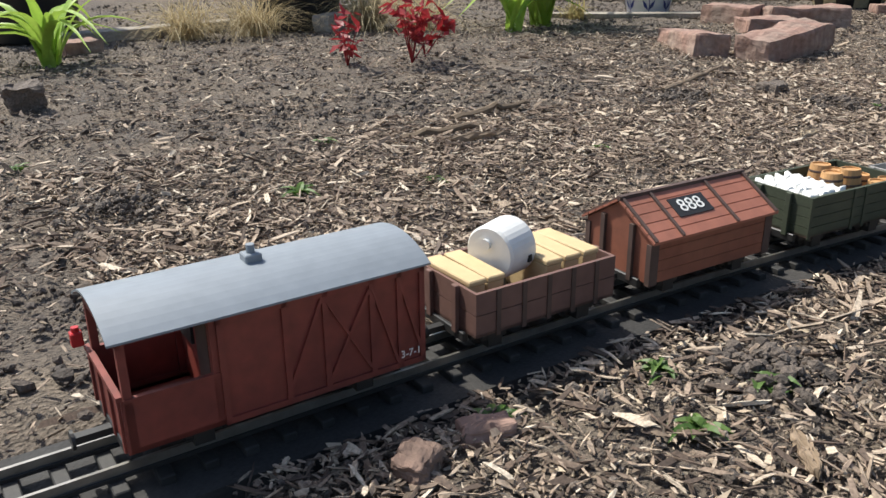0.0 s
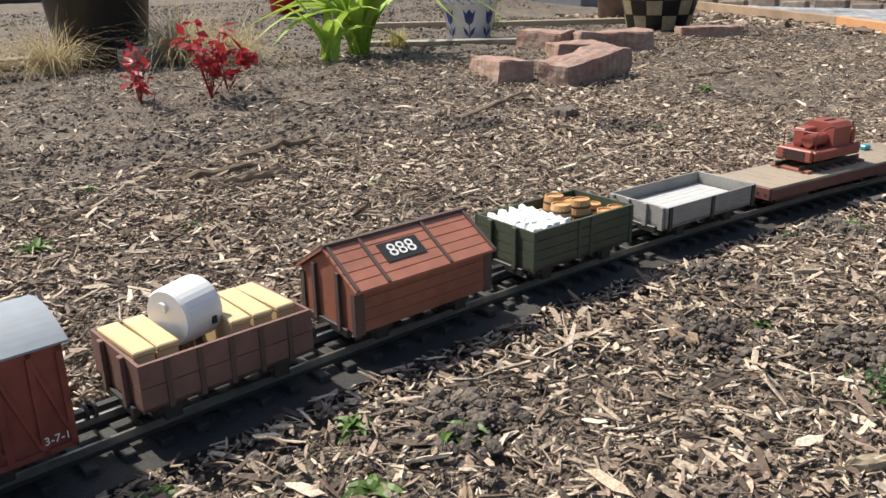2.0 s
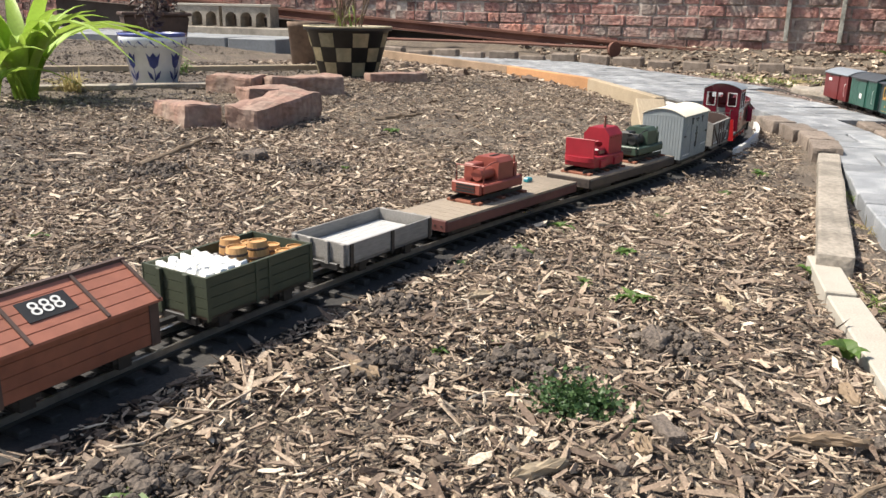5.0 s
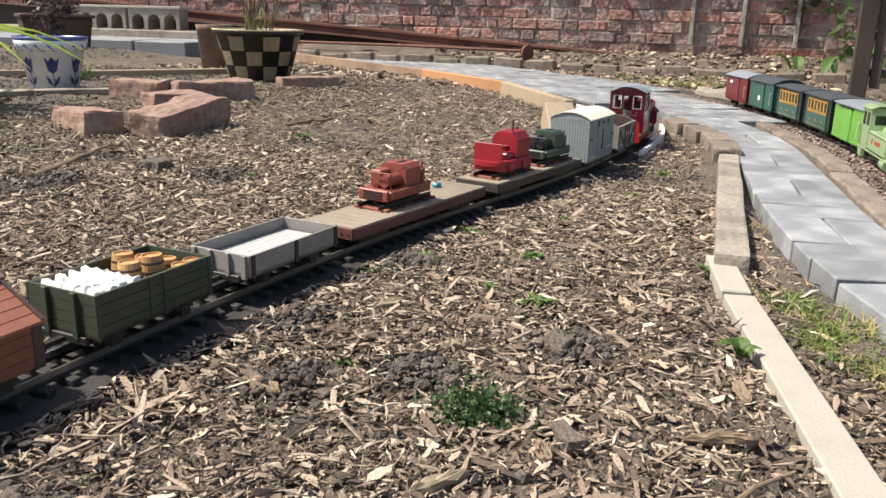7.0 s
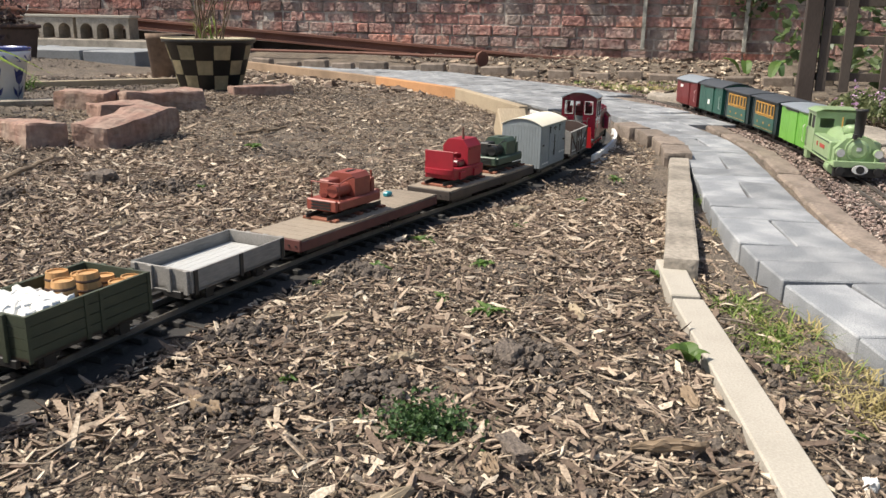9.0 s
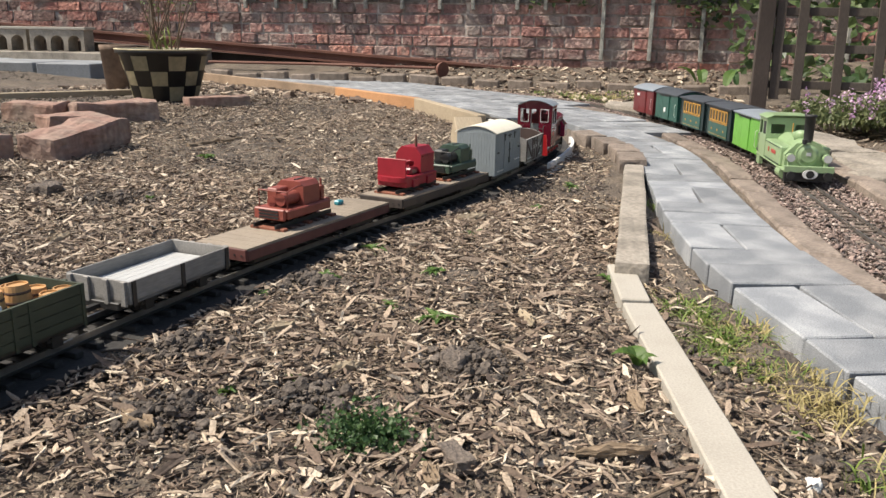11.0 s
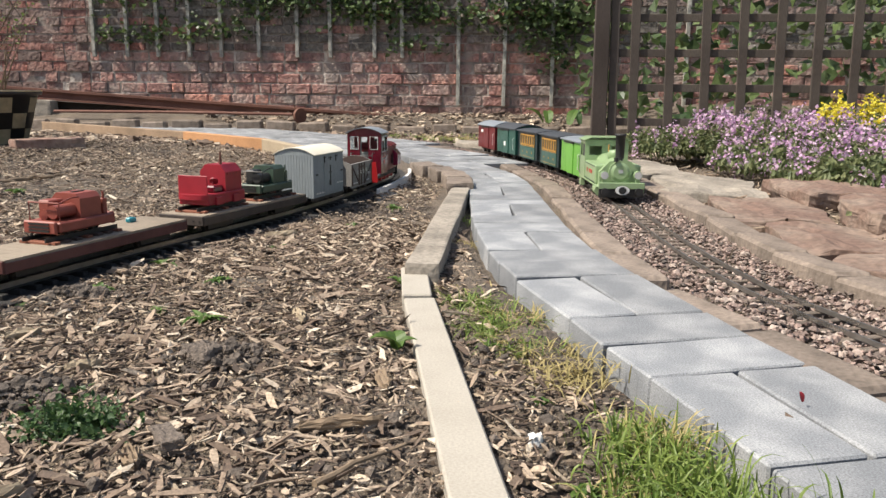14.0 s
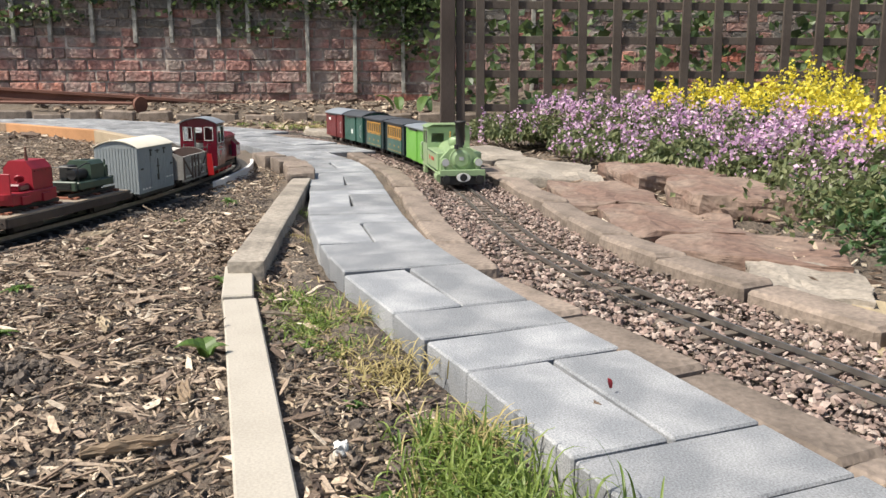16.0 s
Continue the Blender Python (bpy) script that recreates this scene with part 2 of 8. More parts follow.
M["crate"] = material("pale_crate_wood", (0.58, 0.43, 0.23), 0.7, scale=60, vary=0.15, bump=0.1)
M["sack"] = material("white_sack", (0.82, 0.81, 0.77), 0.9, scale=90, vary=0.08, bump=0.3)
M["white_load"] = material("pale_boards", (0.44, 0.44, 0.43), 0.7, scale=50, vary=0.2, bump=0.1, streak=(1, 10, 1))
M["cyan"] = material("teal_plastic", (0.02, 0.24, 0.30), 0.4, scale=60, vary=0.1, bump=0.02)
M["terracotta"] = material("brown_pot", (0.20, 0.135, 0.095), 0.85, scale=40, vary=0.3, bump=0.2)
M["pot_black"] = material("black_pot", (0.022, 0.022, 0.023), 0.45, scale=40, vary=0.3, bump=0.06)
M["pot_cream"] = material("cream_square", (0.55, 0.47, 0.30), 0.5, scale=40, vary=0.25, bump=0.05)
M["pot_white"] = material("white_glaze", (0.70, 0.74, 0.80), 0.25, scale=40, vary=0.08, bump=0.02, coat=0.4)
M["pot_brown"] = material("brown_planter", (0.085, 0.05, 0.038), 0.5, scale=40, vary=0.3, bump=0.08)
M["pot_blue"] = material("blue_glaze", (0.075, 0.10, 0.33), 0.25, scale=40, vary=0.25, bump=0.02, coat=0.4)
M["sandstone"] = material("red_sandstone", (0.29, 0.175, 0.135), 0.95, scale=45, vary=0.4, second=(0.30, 0.235, 0.19), bump=0.8, bump_dist=0.006, coarse=11)
M["flagstone"] = material("flagstone", (0.185, 0.118, 0.090), 0.92, scale=60, vary=0.45, second=(0.25, 0.19, 0.15), bump=0.9, bump_dist=0.006, coarse=9)
M["yellow_stone"] = material("yellow_flagstone", (0.37, 0.30, 0.19), 0.92, scale=45, vary=0.25, bump=0.5, coarse=6)
M["fence"] = material("trellis_wood", (0.068, 0.052, 0.043), 0.85, scale=40, vary=0.4, second=(0.125, 0.105, 0.088), bump=0.3, streak=(8, 8, 1), coarse=3)
M["post"] = material("dark_post_wood", (0.06, 0.044, 0.037), 0.85, scale=40, vary=0.35, bump=0.3, streak=(8, 8, 1), coarse=3)
M["batten"] = material("wall_batten", (0.42, 0.405, 0.36), 0.85, scale=40, vary=0.4, second=(0.15, 0.15, 0.13), bump=0.3, coarse=9)
M["rust"] = material("rusty_steel", (0.165, 0.068, 0.045), 0.75, scale=50, vary=0.35, second=(0.10, 0.045, 0.035), bump=0.3, streak=(1, 3, 3))
M["grey_slab"] = material("grey_slab", (0.26, 0.275, 0.29), 0.75, scale=120, vary=0.25, bump=0.3)


def leaf_material(name, c0, c1, rough=0.5):
    m = material(name, c0, rough, scale=80, vary=0.15, rnd="island", ramp=[(0.0, c0), (1.0, c1)], bump=0.05)
    nd, ln = m.node_tree.nodes, m.node_tree.links
    bs = nd["Principled BSDF"]
    tl, mx = nd.new("ShaderNodeBsdfTranslucent"), nd.new("ShaderNodeMixShader")
    ln.new(bs.inputs["Base Color"].links[0].from_socket, tl.inputs["Color"])
    mx.inputs[0].default_value = 0.35
    ln.new(bs.outputs[0], mx.inputs[1])
    ln.new(tl.outputs[0], mx.inputs[2])
    ln.new(mx.outputs[0], nd["Material Output"].inputs["Surface"])
    return m


M["lily"] = leaf_material("lily_leaf", (0.27, 0.42, 0.05), (0.50, 0.66, 0.13))
M["red_leaf"] = leaf_material("red_leaf", (0.15, 0.012, 0.018), (0.42, 0.035, 0.04))
M["straw"] = leaf_material("straw_grass", (0.34, 0.26, 0.13), (0.62, 0.52, 0.32), 0.7)
M["grass"] = leaf_material("grass_blades", (0.10, 0.17, 0.03), (0.27, 0.34, 0.08))
M["dry_grass"] = leaf_material("dry_grass", (0.34, 0.29, 0.12), (0.56, 0.46, 0.22), 0.7)
M["weed"] = leaf_material("weed_leaf", (0.06, 0.125, 0.022), (0.17, 0.26, 0.06))
M["bush"] = leaf_material("small_bush_leaf", (0.028, 0.07, 0.022), (0.095, 0.165, 0.055))
M["ivy"] = leaf_material("ivy_leaf", (0.03, 0.06, 0.022), (0.15, 0.21, 0.075))
M["foliage"] = leaf_material("flower_foliage", (0.07, 0.10, 0.035), (0.24, 0.26, 0.12))
M["purple"] = leaf_material("purple_petal", (0.50, 0.25, 0.47), (0.82, 0.62, 0.76))
M["yellow"] = leaf_material("yellow_petal", (0.62, 0.50, 0.02), (0.85, 0.76, 0.12))
M["dark_leaf"] = leaf_material("dark_purple_leaf", (0.028, 0.018, 0.02), (0.09, 0.06, 0.05))
M["twig"] = material("twig_bark", (0.13, 0.09, 0.06), 0.85, scale=80, vary=0.3, bump=0.2)
M["bark"] = material("pale_stick", (0.26, 0.19, 0.125), 0.85, scale=40, vary=0.35, bump=0.4, streak=(1, 6, 6))
M["glass"] = glass_material()


# ---- mesh helpers ----
def link_mesh(name, me, mat, parent=None, label=""):
    me.materials.append(mat)
    ob = new(name, me)
    if parent is not None:
        ob.parent = parent
    if label:
        ob["label"] = label
    return ob


SPLIT = {"gable", "strapping", "end_post", "corner_post", "bolt", "plank", "grab_handle", "roof_strap", "door_ironwork", "side_board", "end_board", "roof_board", "framing", "end_framing", "grab_rail", "hand_rail", "axle_box", "load_board", "engine_part", "stand_part", "grab_link"}


def islands(bm):
    left = set(bm.faces)
    while left:
        stack, found = [left.pop()], []
        while stack:
            f = stack.pop()
            found.append(f)
            for e in f.edges:
                for g in e.link_faces:
                    if g in left:
                        left.discard(g)
                        stack.append(g)
        yield found


def part(name, bm, mat, parent, label="", smooth=False):
    """One mesh object from a bmesh; names in SPLIT give one object for each loose piece."""
    if name in SPLIT:
        ob = None
        for fs in islands(bm):
            vs = list({v for f in fs for v in f.verts})
            num = {v: i for i, v in enumerate(vs)}
            me = bpy.data.meshes.new(name)
            me.from_pydata([v.co for v in vs], [], [[num[v] for v in f.verts] for f in fs])
            ob = link_mesh(name, me, mat, parent, label)
        bm.free()
        return ob
    me = bpy.data.meshes.new(name)
    if smooth:
        for f in bm.faces:
            f.smooth = True
    bm.to_mesh(me)
    bm.free()
    return link_mesh(name, me, mat, parent, label)


def thing(name, m, label, category, group="", kind=""):
    ob = new(name)
    ob.empty_display_size = 0.02
    ob.matrix_basis = m
    return tagged(ob, label, category, group, kind)


def add_box(bm, x0, x1, y0, y1, z0, z1, bevel=0.0, turn=None):
    vs = [bm.verts.new((x, y, z)) for x in (x0, x1) for y in (y0, y1) for z in (z0, z1)]
    fs = [bm.faces.new([vs[i] for i in q]) for q in ((0, 1, 3, 2), (4, 6, 7, 5), (0, 4, 5, 1), (2, 3, 7, 6), (0, 2, 6, 4), (1, 5, 7, 3))]
    if bevel:
        es = list({e for f in fs for e in f.edges})
        r = bmesh.ops.bevel(bm, geom=es, offset=bevel, segments=1, affect="EDGES")
        vs = list({v for f in r["faces"] for v in f.verts})
    if turn is not None:
        bmesh.ops.transform(bm, matrix=turn, verts=vs)
    return vs


def box_bm(*a, bevel=0.0, turn=None):
    bm = bmesh.new()
    add_box(bm, *a, bevel=bevel, turn=turn)
    return bm


def bar(bm, p, q, r):
    """A square bar between two points."""
    p, q = Vector(p), Vector(q)
    d = q - p
    m = Matrix.Translation(p) @ d.to_track_quat("X", "Z").to_matrix().to_4x4()
    add_box(bm, 0, d.length, -r, r, -r, r, turn=m)


def add_cyl(bm, p, q, r0, r1=None, seg=12, caps=True):
    p, q = Vector(p), Vector(q)
    d = q - p
    m = Matrix.Translation((p + q) / 2) @ d.to_track_quat("Z", "Y").to_matrix().to_4x4()
    return bmesh.ops.create_cone(bm, cap_ends=caps, segments=seg, radius1=r0, radius2=r0 if r1 is None else r1, depth=d.length, matrix=m)["verts"]


def cyl_bm(*a, **k):
    bm = bmesh.new()
    add_cyl(bm, *a, **k)
    return bm


def tube(bm, pts, r, seg=6, taper=1.0):
    """A round tube along points."""
    pts = [Vector(p) for p in pts]
    rings = []
    for i, p in enumerate(pts):
        d = (pts[min(i + 1, len(pts) - 1)] - pts[max(i - 1, 0)]).normalized()
        q = d.to_track_quat("Z", "Y")
        rr = r * (1 + (taper - 1) * i / max(1, len(pts) - 1))
        rings.append([bm.verts.new(p + q @ Vector((rr * math.cos(a), rr * math.sin(a), 0))) for a in (2 * math.pi * k / seg for k in range(seg))])
    for a, b in zip(rings, rings[1:]):
        for k in range(seg):
            bm.faces.new((a[k], a[(k + 1) % seg], b[(k + 1) % seg], b[k]))
    bm.faces.new(rings[0][::-1])
    bm.faces.new(rings[-1])


def lathe(profile, seg=32):
    """A turned body from (radius, height) pairs."""
    bm = bmesh.new()
    rings = [[bm.verts.new((r * math.cos(2 * math.pi * k / seg), r * math.sin(2 * math.pi * k / seg), z)) for k in range(seg)] for r, z in profile]
    for a, b in zip(rings, rings[1:]):
        for k in range(seg):
            bm.faces.new((a[k], a[(k + 1) % seg], b[(k + 1) % seg], b[k]))
    bm.faces.new(rings[0][::-1])
    bm.faces.new(rings[-1])
    return bm


def prism(bm, outline, x0, x1):
    """An outline in y and z, pulled along x."""
    a = [bm.verts.new((x0, y, z)) for y, z in outline]
    b = [bm.verts.new((x1, y, z)) for y, z in outline]
    n = len(outline)
    for i in range(n):
        bm.faces.new((a[i], a[(i + 1) % n], b[(i + 1) % n], b[i]))
    bm.faces.new(a[::-1])
    bm.faces.new(b)


def prism_bm(outline, x0, x1):
    bm = bmesh.new()
    prism(bm, outline, x0, x1)
    bmesh.ops.recalc_face_normals(bm, faces=bm.faces)
    return bm


def arch(w, z, rise, thick, n=12):
    """The outline of an arched roof sheet of half width w."""
    top = [(-w + 2 * w * i / n, z + thick + rise * (1 - (2 * i / n - 1) ** 2)) for i in range(n + 1)]
    low = [(y, h - thick) for y, h in top]
    return top + low[::-1]


def lettering(words, size, mat, parent, m, label=""):
    cu = bpy.data.curves.new("lettering", "FONT")
    cu.body, cu.size, cu.extrude = words, size, 0.0002
    cu.align_x = cu.align_y = "CENTER"
    tmp = new("lettering", cu)
    me = bpy.data.meshes.new_from_object(tmp.evaluated_get(bpy.context.evaluated_depsgraph_get()))
    bpy.data.objects.remove(tmp)
    ob = link_mesh("lettering", me, mat, parent, label)
    ob.matrix_basis = m
    return ob


def np_mesh(name, verts, faces):
    """A mesh from arrays: verts (n, 3), faces (m, k)."""
    me = bpy.data.meshes.new(name)
    n, k = faces.shape
    me.vertices.add(len(verts))
    me.vertices.foreach_set("co", np.ascontiguousarray(verts, dtype=np.float32).ravel())
    me.loops.add(n * k)
    me.loops.foreach_set("vertex_index", np.ascontiguousarray(faces, dtype=np.int32).ravel())
    me.polygons.add(n)
    me.polygons.foreach_set("loop_start", np.arange(0, n * k, k, dtype=np.int32))
    me.update(calc_edges=True)
    me.validate()
    me.shade_flat()
    return me


def turns(yaw, pitch, roll):
    """Rotation matrices (n, 3, 3) from angles."""
    cy, sy, cp, sp, cr, sr = np.cos(yaw), np.sin(yaw), np.cos(pitch), np.sin(pitch), np.cos(roll), np.sin(roll)
    o, l = np.zeros_like(cy), np.ones_like(cy)
    rz = np.array([[cy, -sy, o], [sy, cy, o], [o, o, l]]).transpose(2, 0, 1)
    ry = np.array([[cp, o, sp], [o, l, o], [-sp, o, cp]]).transpose(2, 0, 1)
    rx = np.array([[l, o, o], [o, cr, -sr], [o, sr, cr]]).transpose(2, 0, 1)
    return rz @ ry @ rx


BOX_V = np.array([(x, y, z) for x in (-1, 1) for y in (-1, 1) for z in (-1, 1)], dtype=float) * 0.5
BOX_F = np.array([(0, 1, 3, 2), (4, 6, 7, 5), (0, 4, 5, 1), (2, 3, 7, 6), (0, 2, 6, 4), (1, 5, 7, 3)])
LEAF_V = np.array([(0, 0, 0), (0.45, 0.5, 0.1), (1, 0, 0), (0.45, -0.5, 0.1), (0.5, 0, -0.04)])
LEAF_F = np.array([(0, 4, 1), (4, 2, 1), (0, 3, 4), (4, 3, 2)])


def scatter(name, tv, tf, pos, size, rot, jitter=0.0, rng=None):
    """Many copies of a small template in one mesh. size (n, 3)."""
    n = len(pos)
    v = tv[None] * size[:, None, :]
    if jitter:
        v = v * (1 + rng.uniform(-jitter, jitter, v.shape))
    v = np.einsum("nij,nkj->nki", rot, v) + pos[:, None, :]
    f = (tf[None] + (np.arange(n) * len(tv))[:, None, None]).reshape(-1, tf.shape[1])
    return np_mesh(name, v.reshape(-1, 3), f)


class Line:
    """A smooth line through plan points, by length."""

    def __init__(self, pts, step=0.01):
        p = np.array(pts, dtype=float)
        q = np.vstack([2 * p[0] - p[1], p, 2 * p[-1] - p[-2]])
        out = []
        for i in range(1, len(q) - 2):
            a, b, c, d = q[i - 1:i + 3]
            n = max(2, int(np.linalg.norm(c - b) / step))
            t = np.linspace(0, 1, n, endpoint=False)[:, None]
            out.append(0.5 * (2 * b + (c - a) * t + (2 * a - 5 * b + 4 * c - d) * t ** 2 + (3 * b - a - 3 * c + d) * t ** 3))
        self.p = np.vstack(out + [p[-1:]])
        self.s = np.concatenate([[0], np.cumsum(np.linalg.norm(np.diff(self.p, axis=0), axis=1))])
        self.length = self.s[-1]

    def at(self, s, off=0.0):
        """Place and heading in degrees at length s; off to the left."""
        x, y = np.interp(s, self.s, self.p[:, 0]), np.interp(s, self.s, self.p[:, 1])
        x1, y1 = np.interp(s + 0.02, self.s, self.p[:, 0]), np.interp(s + 0.02, self.s, self.p[:, 1])
        x0, y0 = np.interp(s - 0.02, self.s, self.p[:, 0]), np.interp(s - 0.02, self.s, self.p[:, 1])
        h = math.atan2(y1 - y0, x1 - x0)
        return x - off * math.sin(h), y + off * math.cos(h), math.degrees(h)

    def near_x(self, x):
        return float(self.s[int(np.argmin(np.abs(self.p[:, 0] - x)))])

    def gap(self, x, y):
        """The distance of places from the line."""
        d = np.full(len(x), 1e9)
        for px, py in self.p[::4]:
            d = np.minimum(d, (x - px) ** 2 + (y - py) ** 2)
        return np.sqrt(d)


def sweep(line, s0, s1, off, w, z0, z1, step=0.04, zf=None):
    """A strip of width w along a line, from z0 to z1 over the ground."""
    bm = bmesh.new()
    prev = None
    n = max(2, int((s1 - s0) / step))
    for i in range(n + 1):
        s = s0 + (s1 - s0) * i / n
        l, r = line.at(s, off + w / 2), line.at(s, off - w / 2)
        g = zf(*line.at(s)[:2]) if zf else 0.0
        ring = [bm.verts.new((l[0], l[1], g + z0)), bm.verts.new((l[0], l[1], g + z1)), bm.verts.new((r[0], r[1], g + z1)), bm.verts.new((r[0], r[1], g + z0))]
        if prev:
            for k in range(4):
                bm.faces.new((prev[k], prev[(k + 1) % 4], ring[(k + 1) % 4], ring[k]))
        else:
            bm.faces.new(ring[::-1])
        prev = ring
    bm.faces.new(prev)
    bmesh.ops.recalc_face_normals(bm, faces=bm.faces)
    return bm


# ---- plan ----
TRACK_A = Line([(-2.4, 0.60), (-0.8, 0.615), (0.1, 0.605), (0.6, 0.595), (0.95, 0.575), (1.25, 0.543), (1.5, 0.505), (1.75, 0.455), (2.0, 0.392), (2.25, 0.332),
                (2.5, 0.287), (2.75, 0.256), (3.02, 0.236), (3.28, 0.240), (3.5, 0.280), (3.75, 0.370), (4.03, 0.53), (4.35, 0.79), (4.75, 1.16), (5.5, 1.95), (6.2, 2.95)])
TRACK_B = Line([(0.18, -1.22), (0.722, -1.019), (1.186, -0.835), (1.379, -0.747), (1.69, -0.622), (2.05, -0.568), (2.5, -0.532), (2.9, -0.495), (3.2, -0.455), (3.73, -0.325), (4.3, -0.14),
                (4.75, 0.04), (5.2, 0.32), (5.65, 0.74), (6.1, 1.28), (6.45, 2.0), (6.6, 3.0), (6.5, 4.2)])
PATH_LINE = Line([(0.0, -0.96), (0.5, -0.785), (1.052, -0.578), (1.262, -0.503), (1.40, -0.448), (1.637, -0.361), (1.859, -0.303), (2.2, -0.250), (2.6, -0.21), (3.0, -0.165), (3.3, -0.10), (3.65, 0.02),
                  (4.05, 0.20), (4.45, 0.45), (4.9, 0.80), (5.5, 1.38), (6.2, 2.15), (6.8, 3.1), (7.0, 4.6)])


def smooth(a):
    a = np.clip(a, 0, 1)
    return a * a * (3 - 2 * a)


def path_drop(x):
    """The path and the gravel sink towards the near end."""
    return -0.022 * np.clip((1.75 - np.asarray(x, dtype=float)) / 0.75, 0, 1)


def ground_height(x, y):
    """The lie of the land, without its roughness."""
    x, y = np.asarray(x, dtype=float), np.asarray(y, dtype=float)
    z = 0.050 * smooth((y - 0.8) / 1.7) * smooth((6.0 - x) / 2)
    z = z + 0.13 * smooth((x - 6.3) / 1.0) + 0.10 * smooth((-0.85 - y) / 0.8) * smooth((x - 1.6) / 1.2)
    z = z + 0.075 * smooth((y - 3.6) / 1.0) * smooth((6.3 - x) / 0.8)
    return z + path_drop(x) * smooth((-0.27 - y) / 0.12)


def gz(x, y):
    return float(ground_height(x, y))


# ---- ground ----
def build_ground():
    gx = np.concatenate([[-200, -80, -30, -12, -6, -3], np.arange(-1.5, 3.6, 0.022), np.arange(3.6, 8.0, 0.05), [9, 12, 20, 40, 100, 200]])
    gy = np.concatenate([[-200, -80, -30, -12, -7, -5], np.arange(-3.5, -1.0, 0.05), np.arange(-1.0, 2.8, 0.022), np.arange(2.8, 6.8, 0.06), [7, 9, 14, 30, 80, 200]])
    X, Y = np.meshgrid(gx, gy, indexing="ij")
    x, y = X.ravel(), Y.ravel()
    z = ground_height(x, y)
    rough = np.array([noise.fractal(Vector((a * 14, b * 14, 0.3)), 0.9, 2.1, 4) if -2 < a < 8 and -4 < b < 6 else 0.0 for a, b in zip(x, y)])
    near = TRACK_A.gap(x, y)
    calm = np.clip((near - 0.075) / 0.07, 0, 1) * np.clip((PATH_LINE.gap(x, y) - 0.095) / 0.03, 0, 1) * np.clip((TRACK_B.gap(x, y) - 0.12) / 0.06, 0, 1)
    z = z + rough * (0.003 + 0.009 * calm) - 0.014 * (1 - calm) - 0.004 + 0.012 * np.exp(-((PATH_LINE.gap(x, y) - 0.145) / 0.045) ** 2)
    nx, ny = len(gx), len(gy)
    i = (np.arange(nx - 1)[:, None] * ny + np.arange(ny - 1)[None]).ravel()
    me = np_mesh("ground", np.stack([x, y, z], 1), np.stack([i, i + ny, i + ny + 1, i + 1], 1))
    me.polygons.foreach_set("use_smooth", np.ones(len(me.polygons), dtype=bool))
    tagged(link_mesh("ground", me, M["soil"]), "dark crumbly garden soil with mulch", "ground", kind="structure")


build_ground()
RNG = np.random.default_rng(7)


def clear_of(x, y, a=0.075, p=0.125, b=0.15):
    ok = (TRACK_A.gap(x, y) > a) & (PATH_LINE.gap(x, y) > p) & (TRACK_B.gap(x, y) > b)
    kerb = -0.127 + 0.219 * (np.minimum(x, 1.72) - 1.525)
    ok &= (np.abs(y - kerb) > 0.030) | (x > 1.72) | ((x < 1.15) & (y > kerb) & (RNG.uniform(0, 1, len(x)) < 0.6))
    return ok & (y > -0.20 - 0.30 * np.clip((1.75 - x) / 0.8, 0, 2) + 0.55 * np.clip((x - 2.3) / 1.5, 0, 9) ** 1.5)


SHARD_V = np.array([(-0.5, -0.34, 0.5), (-0.05, -0.5, 0.4), (0.47, -0.36, 0.5), (0.5, 0.22, 0.3), (0.15, 0.5, 0.5), (-0.46, 0.38, 0.45), (-0.48, -0.3, -0.5), (-0.05, -0.45, -0.5), (0.45, -0.34, -0.5), (0.47, 0.2, -0.5), (0.15, 0.45, -0.5), (-0.44, 0.34, -0.5)])
SHARD_F = np.array([(0, 1, 2, 3), (0, 3, 4, 5), (6, 7, 1, 0), (7, 8, 2, 1), (8, 9, 3, 2), (9, 10, 4, 3), (10, 11, 5, 4), (11, 6, 0, 5)])


SOIL_SPOTS = [(1.25, 0.06, 0.075), (1.10, 0.20, 0.07), (1.02, 0.33, 0.07), (0.72, 0.40, 0.05), (1.95, 1.05, 0.12), (1.7, 1.3, 0.10), (0.35, 1.25, 0.10), (1.32, -0.32, 0.10), (1.1, -0.36, 0.10), (1.5, 0.38, 0.05), (1.2, 0.42, 0.05)]


def bare_soil(xy):
    """How bare of mulch a place is, 0 to 1."""
    out = np.zeros(len(xy))
    for x, y, r in SOIL_SPOTS:
        out = np.maximum(out, np.exp(-((xy[:, 0] - x) ** 2 + (xy[:, 1] - y) ** 2) / r ** 2))
    return out


